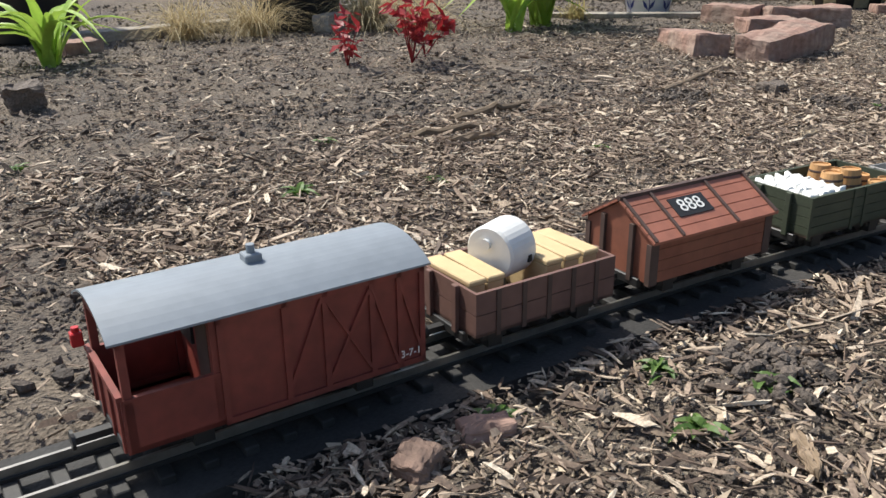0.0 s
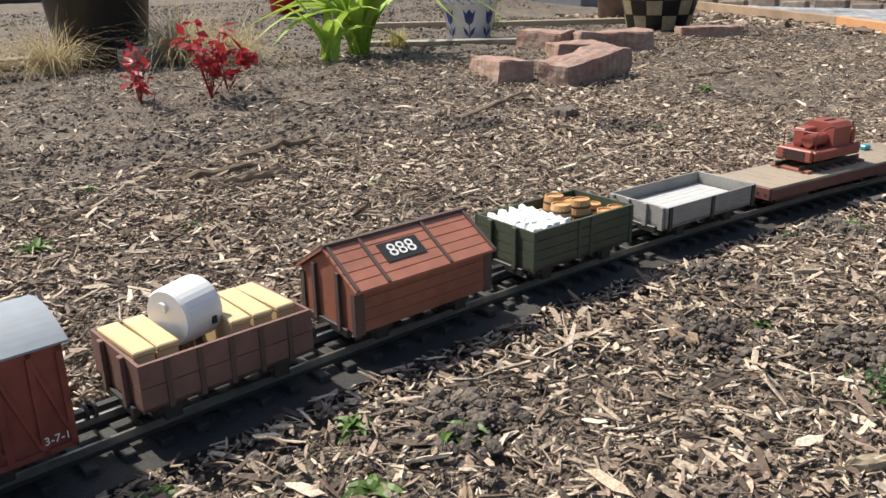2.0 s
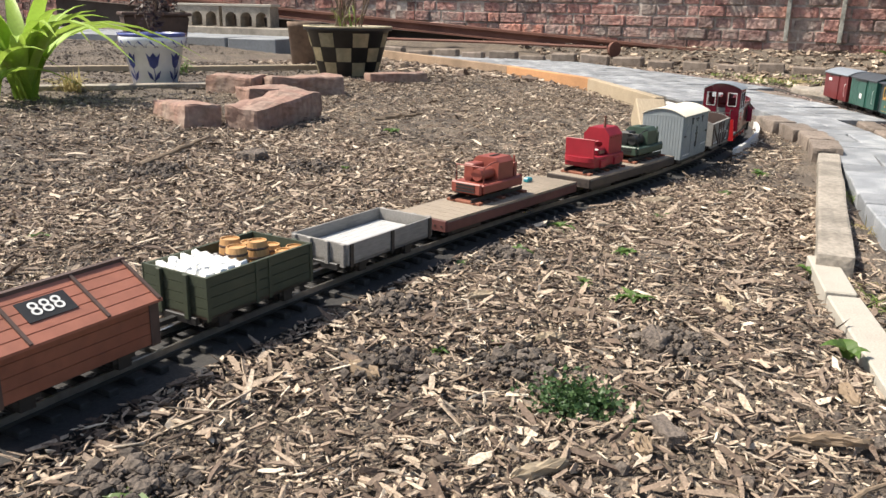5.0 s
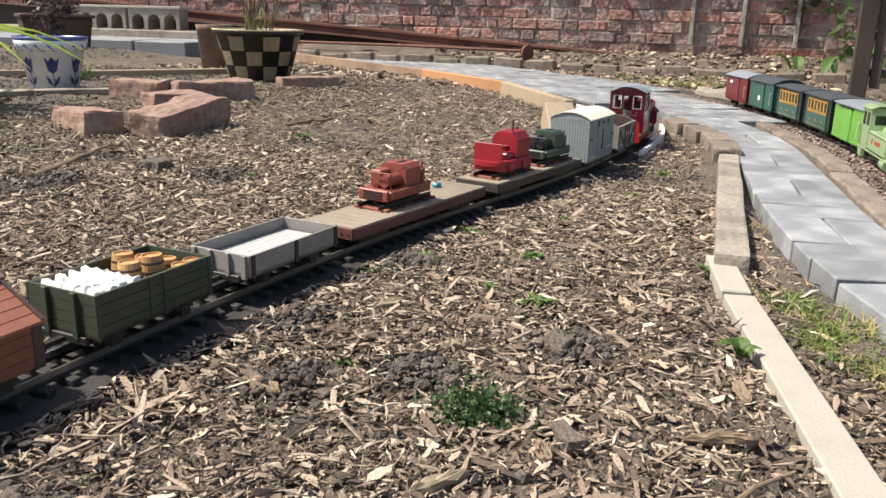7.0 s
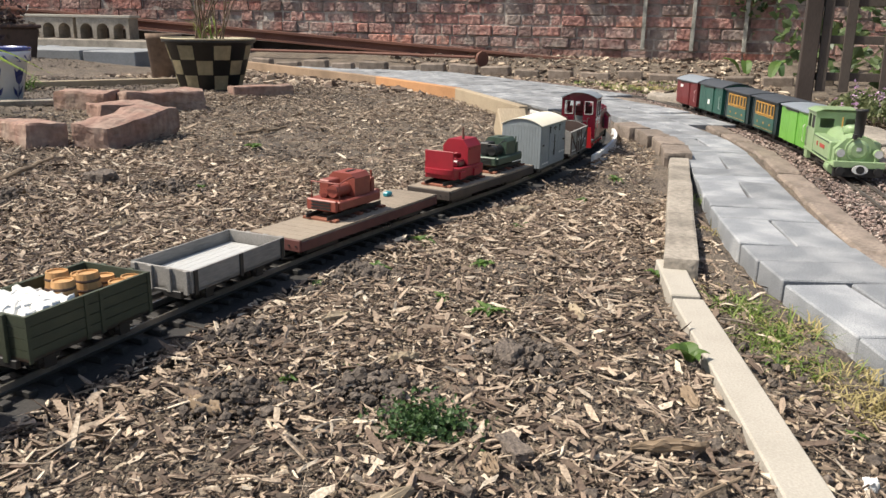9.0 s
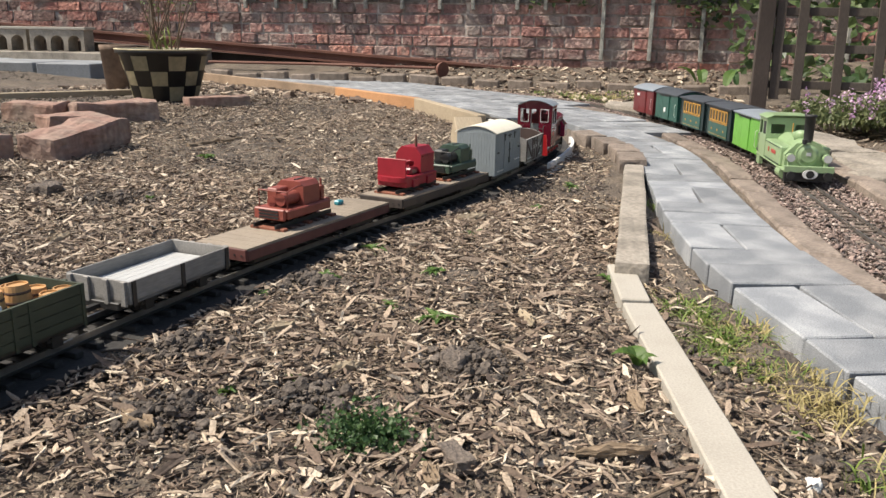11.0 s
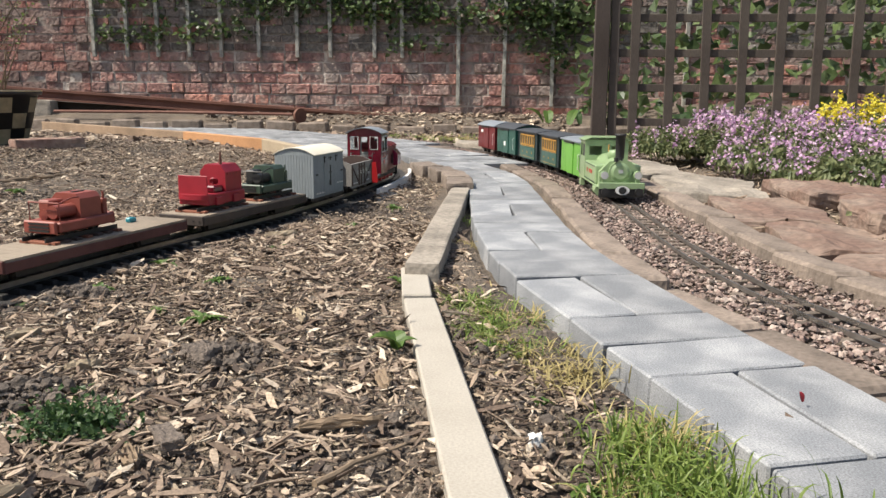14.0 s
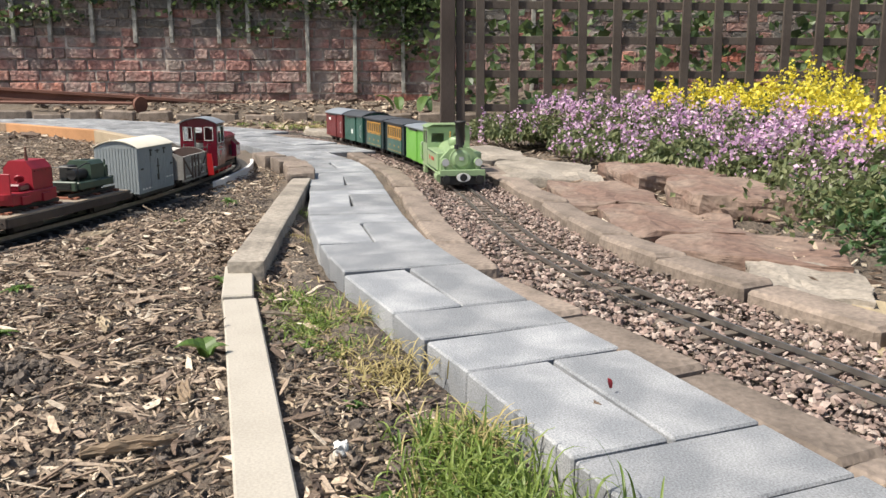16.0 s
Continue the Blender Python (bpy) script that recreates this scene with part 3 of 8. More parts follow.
def build_chips():
    spots = []
    for n, x0, x1, y0, y1 in ((74000, 0.25, 2.3, -0.55, 1.5), (24000, 1.8, 4.6, 0.0, 2.2), (21000, -1.2, 2.4, 1.0, 2.7), (6000, 3.5, 6.2, 0.8, 3.6), (5000, -0.9, 0.3, 0.6, 1.4)):
        spots.append(np.stack([RNG.uniform(x0, x1, n), RNG.uniform(y0, y1, n)], 1))
    xy = np.vstack(spots)
    patch = np.array([noise.noise(Vector((a * 2.3, b * 2.3, 4.0))) + 0.5 * noise.noise(Vector((a * 7, b * 7, 9.0))) for a, b in xy])
    keep = clear_of(xy[:, 0], xy[:, 1]) & (patch > RNG.uniform(-0.75, 0.25, len(xy)))
    keep &= ~((bare_soil(xy) > RNG.uniform(0.1, 1.0, len(xy))))
    keep &= ~((xy[:, 1] > 1.82) & (xy[:, 0] < 3.4) & (RNG.uniform(0, 1, len(xy)) < 0.72))
    xy = xy[keep]
    n = len(xy)
    ln = np.clip(RNG.lognormal(math.log(0.0098), 0.62, n), 0.004, 0.052)
    wd = np.clip(ln * RNG.uniform(0.10, 0.50, n) ** 1.1, 0.0010, 0.0070)
    size = np.stack([ln, wd, RNG.uniform(0.0008, 0.0022, n)], 1)
    z = ground_height(xy[:, 0], xy[:, 1]) + RNG.uniform(0.001, 0.010, n)
    rot = turns(RNG.uniform(0, 6.283, n), RNG.normal(0, 0.26, n), RNG.normal(0, 0.5, n))
    me = scatter("wood_chip_mulch", SHARD_V, SHARD_F, np.column_stack([xy, z]), size, rot, 0.42, RNG)
    tagged(link_mesh("wood_chip_mulch", me, M["chips"]), "tan and brown wood chips strewn over soil", "wood chips", kind="stuff")


build_chips()


def bent_strip(bend, twist, rings=5):
    """A curled splinter of unit length with a flat section."""
    v, f = [], []
    for i in range(rings):
        u = i / (rings - 1) - 0.5
        w = 0.5 * (1 - 0.7 * abs(2 * u) ** 2.5)
        lift, side = bend * (0.25 - u * u), twist * (u ** 3 - 0.1 * u) * 4
        v += [(u, side - w * 0.10, lift), (u, side + w * 0.10, lift + 0.01), (u, side + w * 0.10, lift - 0.035), (u, side - w * 0.10, lift - 0.045)]
        if i:
            a, b = 4 * (i - 1), 4 * i
            f += [(a + k, a + (k + 1) % 4, b + (k + 1) % 4, b + k) for k in range(4)]
    return np.array(v), np.array(f)


def build_splinters():
    """Curled splinters, bark strips and thin dead stems over the chips."""
    for i, (count, bend, twist, wide, l0) in enumerate(((5200, 0.35, 0.10, 1.6, 0.0135), (4200, 0.18, -0.16, 0.9, 0.018), (1500, 0.10, 0.25, 0.35, 0.030), (700, 0.22, 0.08, 1.9, 0.024))):
        xy = np.vstack([np.stack([RNG.uniform(0.25, 2.3, count), RNG.uniform(-0.5, 1.5, count)], 1), np.stack([RNG.uniform(1.6, 4.4, count // 2), RNG.uniform(0.0, 2.2, count // 2)], 1),
                        np.stack([RNG.uniform(-1.0, 2.4, count // 2), RNG.uniform(1.0, 2.6, count // 2)], 1)])
        xy = xy[clear_of(xy[:, 0], xy[:, 1]) & (bare_soil(xy) < RNG.uniform(0.25, 1.0, len(xy)))]
        n = len(xy)
        ln = np.clip(RNG.lognormal(math.log(l0), 0.42, n), 0.006, 0.060)
        size = np.stack([ln, ln * wide * RNG.uniform(0.6, 1.3, n), ln * RNG.uniform(0.5, 1.2, n) * RNG.choice([-0.6, 1.0, 1.0], n)], 1)
        z = ground_height(xy[:, 0], xy[:, 1]) + RNG.uniform(0.003, 0.010, n)
        rot = turns(RNG.uniform(0, 6.283, n), RNG.normal(0, 0.16, n), RNG.normal(0, 0.45, n))
        tv, tf = bent_strip(bend, twist)
        me = scatter("wood_splinters", tv, tf, np.column_stack([xy, z]), size, rot, 0.28, RNG)
        tagged(link_mesh("wood_splinters", me, M["chips"]), "curled splinters and bark strips on the mulch", "wood splinters", kind="stuff")


build_splinters()

BIT_V = np.array([(-0.5, -0.2, 0), (0.1, -0.5, 0), (0.5, 0.1, 0), (-0.1, 0.5, 0), (0.05, 0.0, 1.0)])
BIT_F = np.array([(0, 1, 4), (1, 2, 4), (2, 3, 4), (3, 0, 4)])


def build_fines():
    """Small shreds of mulch between the chips."""
    spots = []
    for n, x0, x1, y0, y1 in ((96000, 0.25, 2.4, -0.6, 1.3), (46000, 1.8, 4.4, 0.0, 2.2), (26000, -1.2, 2.4, 0.9, 2.9)):
        spots.append(np.stack([RNG.uniform(x0, x1, n), RNG.uniform(y0, y1, n)], 1))
    xy = np.vstack(spots)
    patch = np.array([noise.noise(Vector((a * 2.3, b * 2.3, 4.0))) + 0.5 * noise.noise(Vector((a * 7, b * 7, 9.0))) for a, b in xy])
    xy = xy[clear_of(xy[:, 0], xy[:, 1]) & (patch > RNG.uniform(-1.1, 0.0, len(xy)))]
    n = len(xy)
    ln = np.clip(RNG.lognormal(math.log(0.0068), 0.5, n), 0.003, 0.022)
    size = np.stack([ln, ln * RNG.uniform(0.15, 0.6, n), RNG.uniform(0.001, 0.003, n)], 1)
    z = ground_height(xy[:, 0], xy[:, 1]) + RNG.uniform(-0.001, 0.006, n)
    rot = turns(RNG.uniform(0, 6.283, n), RNG.normal(0, 0.25, n), RNG.normal(0, 0.3, n))
    me = scatter("mulch_fines", BIT_V, BIT_F, np.column_stack([xy, z]), size, rot, 0.35, RNG)
    tagged(link_mesh("mulch_fines", me, M["fines"]), "fine brown shreds of bark mulch on soil", "mulch", kind="stuff")


build_fines()


def build_bed_litter():
    """Dead stems and crumbs in the flower bed beyond the gravel."""
    n = 9000
    xy = np.stack([RNG.uniform(1.0, 5.6, n), RNG.uniform(-2.6, -0.55, n)], 1)
    xy = xy[TRACK_B.gap(xy[:, 0], xy[:, 1]) > 0.19]
    n = len(xy)
    ln = np.clip(RNG.lognormal(math.log(0.018), 0.7, n), 0.005, 0.12)
    size = np.stack([ln, np.clip(ln * 0.14, 0.002, 0.008), RNG.uniform(0.001, 0.006, n)], 1)
    z = ground_height(xy[:, 0], xy[:, 1]) + RNG.uniform(0.0, 0.012, n)
    rot = turns(RNG.uniform(0, 6.283, n), RNG.normal(0, 0.3, n), RNG.normal(0, 0.3, n))
    me = scatter("dead_stems", SHARD_V, SHARD_F, np.column_stack([xy, z]), size, rot, 0.4, RNG)
    tagged(link_mesh("dead_stems", me, M["chips"]), "dry stems and crumbs over the flower bed", "plant litter", kind="stuff")


build_bed_litter()

BLOB_V = np.array([(0, 0, 0.5), (0.5, 0, 0.05), (0.15, 0.5, 0), (-0.42, 0.3, 0.08), (-0.4, -0.32, 0), (0.18, -0.48, 0.1), (0.05, 0.03, -0.45)])
BLOB_F = np.array([(0, 1, 2), (0, 2, 3), (0, 3, 4), (0, 4, 5), (0, 5, 1), (6, 2, 1), (6, 3, 2), (6, 4, 3), (6, 5, 4), (6, 1, 5)])


PHI = (1 + 5 ** 0.5) / 2
ICO_V = np.array([(a * 1.0, b * PHI, 0) for a in (-1, 1) for b in (-1, 1)] + [(0, a * 1.0, b * PHI) for a in (-1, 1) for b in (-1, 1)] + [(b * PHI, 0, a * 1.0) for a in (-1, 1) for b in (-1, 1)]) * 0.27
ICO_F = np.array([t for t in ((i, j, k) for i in range(12) for j in range(12) for k in range(12) if i < j and i < k and j != k)
                  if all(abs(np.linalg.norm(ICO_V[t[a]] - ICO_V[t[(a + 1) % 3]]) - 0.54) < 0.01 for a in range(3)) and np.dot(np.cross(ICO_V[t[1]] - ICO_V[t[0]], ICO_V[t[2]] - ICO_V[t[0]]), ICO_V[t[0]]) > 0])


def build_clods():
    xy = np.vstack([np.stack([RNG.uniform(0.0, 2.6, 40000), RNG.uniform(-0.55, 1.8, 40000)], 1), np.stack([RNG.uniform(2.2, 4.2, 8000), RNG.uniform(0, 1.8, 8000)], 1), np.stack([RNG.uniform(-0.6, 4.4, 34000), RNG.uniform(1.5, 4.2, 34000)], 1), np.stack([RNG.uniform(1.5, 5.6, 9000), RNG.uniform(4.0, 5.6, 9000)], 1)]
                   + [np.stack([RNG.normal(x, r * 0.55, 800), RNG.normal(y, r * 0.55, 800)], 1) for x, y, r in SOIL_SPOTS if y > -0.1])
    n = len(xy)
    patch = np.array([noise.noise(Vector((a * 2.3, b * 2.3, 4.0))) + 0.5 * noise.noise(Vector((a * 7, b * 7, 9.0))) for a, b in xy])
    edge = np.exp(-((TRACK_A.gap(xy[:, 0], xy[:, 1]) - 0.12) / 0.07) ** 2) * (xy[:, 1] < 0.6)
    keep = clear_of(xy[:, 0], xy[:, 1], 0.08) & ((patch < RNG.uniform(-0.45, 0.1, n)) | (bare_soil(xy) > RNG.uniform(0.2, 1.0, n)) | (xy[:, 1] > 1.7) | (RNG.uniform(0, 1, n) < edge * 0.7))
    xy = xy[keep]
    n = len(xy)
    d = np.clip(RNG.lognormal(math.log(0.0040), 0.72, n), 0.0018, 0.020)
    size = np.stack([d, d * RNG.uniform(0.7, 1, n), d * RNG.uniform(0.5, 0.85, n)], 1)
    z = ground_height(xy[:, 0], xy[:, 1]) + d * 0.1 + 0.016 * bare_soil(xy) ** 1.5 * RNG.uniform(0, 1, n)
    rot = turns(RNG.uniform(0, 6.283, n), RNG.normal(0, 0.3, n), RNG.normal(0, 0.3, n))
    me = scatter("soil_clods", ICO_V, ICO_F, np.column_stack([xy, z]), size, rot, 0.34, RNG)
    tagged(link_mesh("soil_clods", me, M["clods"]), "dark lumps of dry crumbled soil", "soil", kind="stuff")


build_clods()


def build_ballast():
    n = 36000
    s = 0.3 + (TRACK_B.length - 1.3) * RNG.uniform(0, 1, n) ** 1.5
    off = RNG.uniform(-0.125, 0.125, n)
    pos = np.array([TRACK_B.at(a, b)[:2] for a, b in zip(s, off)])
    d = np.clip(RNG.lognormal(math.log(0.0080), 0.35, n), 0.0035, 0.016)
    size = np.stack([d, d * RNG.uniform(0.6, 1, n), d * RNG.uniform(0.5, 0.8, n)], 1)
    z = np.clip(ground_height(pos[:, 0], pos[:, 1]), 0, 1) * 0.3 + path_drop(pos[:, 0]) + RNG.uniform(-0.003, 0.0072, n) + 0.003 * (np.abs(off) > 0.028) + 0.004 * (np.abs(off) > 0.05)
    rot = turns(RNG.uniform(0, 6.283, n), RNG.normal(0, 0.4, n), RNG.normal(0, 0.4, n))
    me = scatter("track_ballast", BLOB_V, BLOB_F, np.column_stack([pos, z]), size, rot, 0.16, RNG)
    tagged(link_mesh("track_ballast", me, M["ballast"]), "pinkish brown gravel ballast under the track", "gravel", kind="stuff")


build_ballast()

# ---- tracks ----
RAIL_TOP_A, RAIL_TOP_B = 0.020, 0.016
GAUGE = 0.045


def build_track_a():
    t = thing("garden_railway_track", pose(0, 0, 0), "black narrow gauge model track on a felted board", "model railway", kind="")
    part("track_bed", sweep(TRACK_A, 0, TRACK_A.length, 0, 0.135, -0.03, 0.001), M["felt"], t, "black felt-covered board")
    for o in (GAUGE / 2, -GAUGE / 2):
        part("rail", sweep(TRACK_A, 0, TRACK_A.length, o, 0.003, 0.0100, RAIL_TOP_A, 0.03), M["rail"], t, "dull metal rail")
        part("rail_foot", sweep(TRACK_A, 0, TRACK_A.length, o, 0.0075, 0.0093, 0.0125, 0.03), M["iron"], t)
    for x0, x1, off in ((2.78, 3.45, -0.080), (2.98, 4.05, 0.080)):
        part("edge_strip", sweep(TRACK_A, TRACK_A.near_x(x0), TRACK_A.near_x(x1), off, 0.010, -0.02, 0.022), M["white_plastic"], t, "white curved edge strip")
    sl = box_bm(-0.006, 0.006, -0.042, 0.042, 0.001, 0.009, bevel=0.001)
    me = bpy.data.meshes.new("sleeper")
    sl.to_mesh(me)
    me.materials.append(M["sleeper"])
    s, first = 1.55, TRACK_A.near_x(-0.2)
    s = first
    while s < first + 6.6 and s < TRACK_A.length - 0.05:
        x, y, h = TRACK_A.at(s)
        ob = new("sleeper", me)
        ob.parent = t
        ob.matrix_basis = pose(x, y, 0, 0, 0, h + random.uniform(-1, 1))
        s += 0.0335


def build_track_b():
    t = thing("ballasted_railway_track", pose(0, 0, 0), "weathered model track laid in gravel ballast", "model railway")
    for o in (GAUGE / 2, -GAUGE / 2):
        part("rail", sweep(TRACK_B, 0, TRACK_B.length, o, 0.0028, 0.0095, RAIL_TOP_B, 0.03, zf=lambda x, y: float(path_drop(x))), M["rail_old"], t, "weathered metal rail")
    sl = box_bm(-0.0065, 0.0065, -0.044, 0.044, -0.003, 0.0078, bevel=0.001)
    me = bpy.data.meshes.new("sleeper")
    sl.to_mesh(me)
    me.materials.append(M["sleeper_brown"])
    s = 0.3
    while s < TRACK_B.length - 1.2:
        x, y, h = TRACK_B.at(s)
        ob = new("sleeper", me)
        ob.parent = t
        ob.matrix_basis = pose(x, y, float(path_drop(x)), 0, 0, h + random.uniform(-2, 2))
        s += 0.037


build_track_a()
build_track_b()


# ---- wall ----
WALL_X, WALL_Y = 7.6, 3.75


def wall_bricks(origin, length, key, cut):
    """Bricks of one stretch of wall in its own plane: along, height. Returns boxes (a0, a1, z0, z1, kind)."""
    rng = np.random.default_rng(key)
    z, row, out = 0.10, 0, []
    while z < 2.15:
        h = 0.092 if z < 0.60 else 0.074
        a = -0.12 * (row % 2)
        while a < length:
            w = (0.232 if rng.uniform() < 0.66 else 0.118) + rng.uniform(-0.022, 0.022)
            out.append((max(a, 0) + 0.006, min(a + w, length) - 0.006, z + 0.006 + rng.uniform(-0.003, 0.003), z + h - 0.006 + rng.uniform(-0.003, 0.003), rng.uniform(0, 1)))
            a += w
        z += h
        row += 1
    return [b for b in out if b[1] - b[0] > 0.03]


def brick_mesh():
    bm = box_bm(-0.5, 0.5, -0.5, 0.5, -0.5, 0.5)
    me = bpy.data.meshes.new("brick")
    bmesh.ops.bevel(bm, geom=list(bm.edges), offset=0.06, segments=1, affect="EDGES")
    bm.to_mesh(me)
    bm.free()
    me.materials.append(M["brick"])
    return me


def build_wall(name, m, length, key, near0, near1, label):
    """A wall in the plane x = 0 of m, running along its y; bricks stand proud of the mortar on -x."""
    core = part(name, box_bm(0.012, 0.24, 0, length, -0.2, 2.3), M["mortar"], None)
    core.matrix_basis = m
    tagged(core, label, "wall", kind="structure")
    me = brick_mesh()
    red, grey, count = [], [], 0
    for a0, a1, z0, z1, k in wall_bricks(0, length, key, 0):
        proud = -0.006 + 0.022 * ((k * 7.3) % 1)
        grow = m @ Vector((0, a0, z0))
        old = grow.y < 3.75 and z0 > 0.60 and k < 0.88 - 0.35 * (grow.y > 3.0)
        if near0 < a0 < near1 and 0.12 < z0 < 0.62 and count < 290:
            ob = new("brick", me)
            ob.parent = core
            ob.matrix_basis = Matrix.Translation((0.056 - proud, (a0 + a1) / 2, (z0 + z1) / 2)) @ pose(0, 0, 0, (k - 0.5) * 1.6) @ Matrix.Diagonal((0.1, a1 - a0, (z1 - z0) * (0.94 + 0.1 * ((k * 3.7) % 1)), 1))
            count += 1
        else:
            (grey if old else red).append(((0.056 - proud, (a0 + a1) / 2, (z0 + z1) / 2), (0.1, a1 - a0, z1 - z0)))
    rng = np.random.default_rng(key + 1)
    for nm, rows, mat in (("brickwork", red, M["brick_far"]), ("weathered_brickwork", grey, M["brick_grey"])):
        if rows:
            p, s = np.array([r[0] for r in rows]), np.array([r[1] for r in rows])
            z = np.zeros(len(rows))
            ob = link_mesh(nm, scatter(nm, BOX_V, BOX_F, p, s, turns(rng.normal(0, 0.02, len(rows)), rng.normal(0, 0.03, len(rows)), z + rng.normal(0, 0.014, len(rows))), 0.045, rng), mat, core)
            ob["kind"] = "stuff"


build_wall("wall_north", pose(WALL_X, -9.0, 0), WALL_Y + 9.0, 3, 6.4, 12.75, "old red brick wall, patched and weathered")
build_wall("wall_west", pose(WALL_X, WALL_Y + 0.004, 0, 0, 0, 1.5), 13.5, 5, 99, 99, "old orange-red brick wall with worn mortar")


# ---- paving ----
def piece_mesh(name, lx, ly, lz, mat, bevel=0.003):
    bm = box_bm(-lx / 2, lx / 2, -ly / 2, ly / 2, -lz, 0, bevel=bevel)
    me = bpy.data.meshes.new(name)
    bm.to_mesh(me)
    bm.free()
    me.materials.append(mat)
    return me


def build_path():
    path = part("pavement", sweep(PATH_LINE, 0.05, PATH_LINE.length, 0.0, 0.19, -0.03, -0.012, zf=lambda x, y: float(path_drop(x))), M["soil"], None)
    tagged(path, "grey block paving path with open joints", "path", kind="structure")
    across, along = piece_mesh("paving_block", 0.0985, 0.196, 0.045, M["block"], 0.0022), piece_mesh("paving_block", 0.2005, 0.0958, 0.045, M["block"], 0.0022)
    s, k = PATH_LINE.near_x(1.262) - 0.208 * 5, 0
    wide = PATH_LINE.near_x(3.25)

    def lay(me, a, o, z=0.0):
        x, y, h = PATH_LINE.at(a, o)
        ob = new("paving_block", me)
        ob.parent = path
        ob.matrix_basis = pose(x, y, 0.026 + float(path_drop(x)) + random.uniform(-0.002, 0.002) + z, random.uniform(-0.9, 0.9), random.uniform(-0.5, 0.5) - (1.7 if x < 1.75 else 0), h + random.uniform(-1.2, 1.2))

    while s < PATH_LINE.length - 0.3:
        extra = 1 if s > wide + 0.25 else 0
        if s > wide + 0.9:
            extra = 2
        if s > wide + 1.6:
            extra = 3
        if k % 2 == 0:
            for o in (0.05, -0.05):
                lay(along, s + 0.10, o)
            for e in range(extra):
                lay(across, s + 0.05, (-0.2, 0.2, -0.4)[e])
                lay(across, s + 0.15, (-0.2, 0.2, -0.4)[e])
        else:
            lay(across, s + 0.052, 0)
            lay(across, s + 0.155, 0)
            for e in range(extra):
                lay(along, s + 0.10, (-0.15, 0.15, -0.35)[e])
                lay(along, s + 0.10, (-0.25, 0.25, -0.45)[e])
        s += 0.208 if s < 1.9 else 0.204
        k += 1


build_path()


def build_edging():
    """Two rows of bricks that hold the ballast."""
    for off, top, name, s0, s1, ln in ((0.148, 0.018, "edging_course", 0.35, 6.2, 0.212), (-0.150, 0.034, "outer_edging_course", 0.35, 4.6, 0.205)):
        t = thing(name, pose(0, 0, 0), "row of worn brown edging bricks beside gravel", "edging", kind="structure")
        me = piece_mesh("brick", ln - 0.008, 0.066, 0.06, M["edging"], 0.006)
        s = s0
        while s < s1:
            x, y, h = TRACK_B.at(s + ln / 2, off)
            ob = new("brick", me)
            ob.parent = t
            ob.matrix_basis = pose(x, y, top + random.uniform(-0.004, 0.004) + 0.6 * max(0.0, gz(x, y)) + float(path_drop(x)), random.uniform(-2, 2), random.uniform(-1.5, 1.5), h + random.uniform(-2, 2))
            s += ln


build_edging()


def rough_block(lx, ly, lz, key, amount=0.12, cuts=2):
    """A worn stone block with rounded arrises, standing on z = 0."""
    bm = bmesh.new()
    bmesh.ops.create_cube(bm, size=2.0)
    bmesh.ops.subdivide_edges(bm, edges=list(bm.edges), cuts=3 + 2 * cuts, use_grid_fill=True)
    half, sc = Vector((lx / 2, ly / 2, lz / 2)), min(lx, ly, lz)
    r = sc * (0.05 + 0.5 * amount)
    for v in bm.verts:
        p = Vector(v.co[i] * half[i] for i in range(3))
        core = Vector(max(-half[i] + r, min(half[i] - r, p[i])) for i in range(3))
        d = p - core
        p = core + d.normalized() * r if d.length > r else p
        q = p / sc * 1.1 + Vector((key * 7.1, key * 3.3, key))
        n = noise.noise_vector(q) * amount * sc + noise.noise_vector(q * 2.7) * amount * 0.45 * sc + noise.noise_vector(q * 6.5) * amount * 0.2 * sc
        p += n if p.z > -half.z * 0.8 else Vector((n.x, n.y, 0))
        v.co = p + Vector((0, 0, half.z))
    return bm


def stone(name, m, size, key, mat, label, category="stone", amount=0.12, group="", warp=0.0):
    bm = rough_block(*size, key, amount)
    if warp:
        for v in bm.verts:
            v.co += noise.noise_vector(Vector((v.co.x * 5 + key, v.co.y * 5, 0.5))) * Vector((warp, warp, 0.0)) + Vector((0, 0, 0.25 * warp * noise.noise(Vector((v.co.x * 9, v.co.y * 9, key))) if v.co.z > 0.01 else 0))
    ob = part(name, bm, mat, None, smooth=False)
    ob.matrix_basis = m
    return tagged(ob, label, category, group)


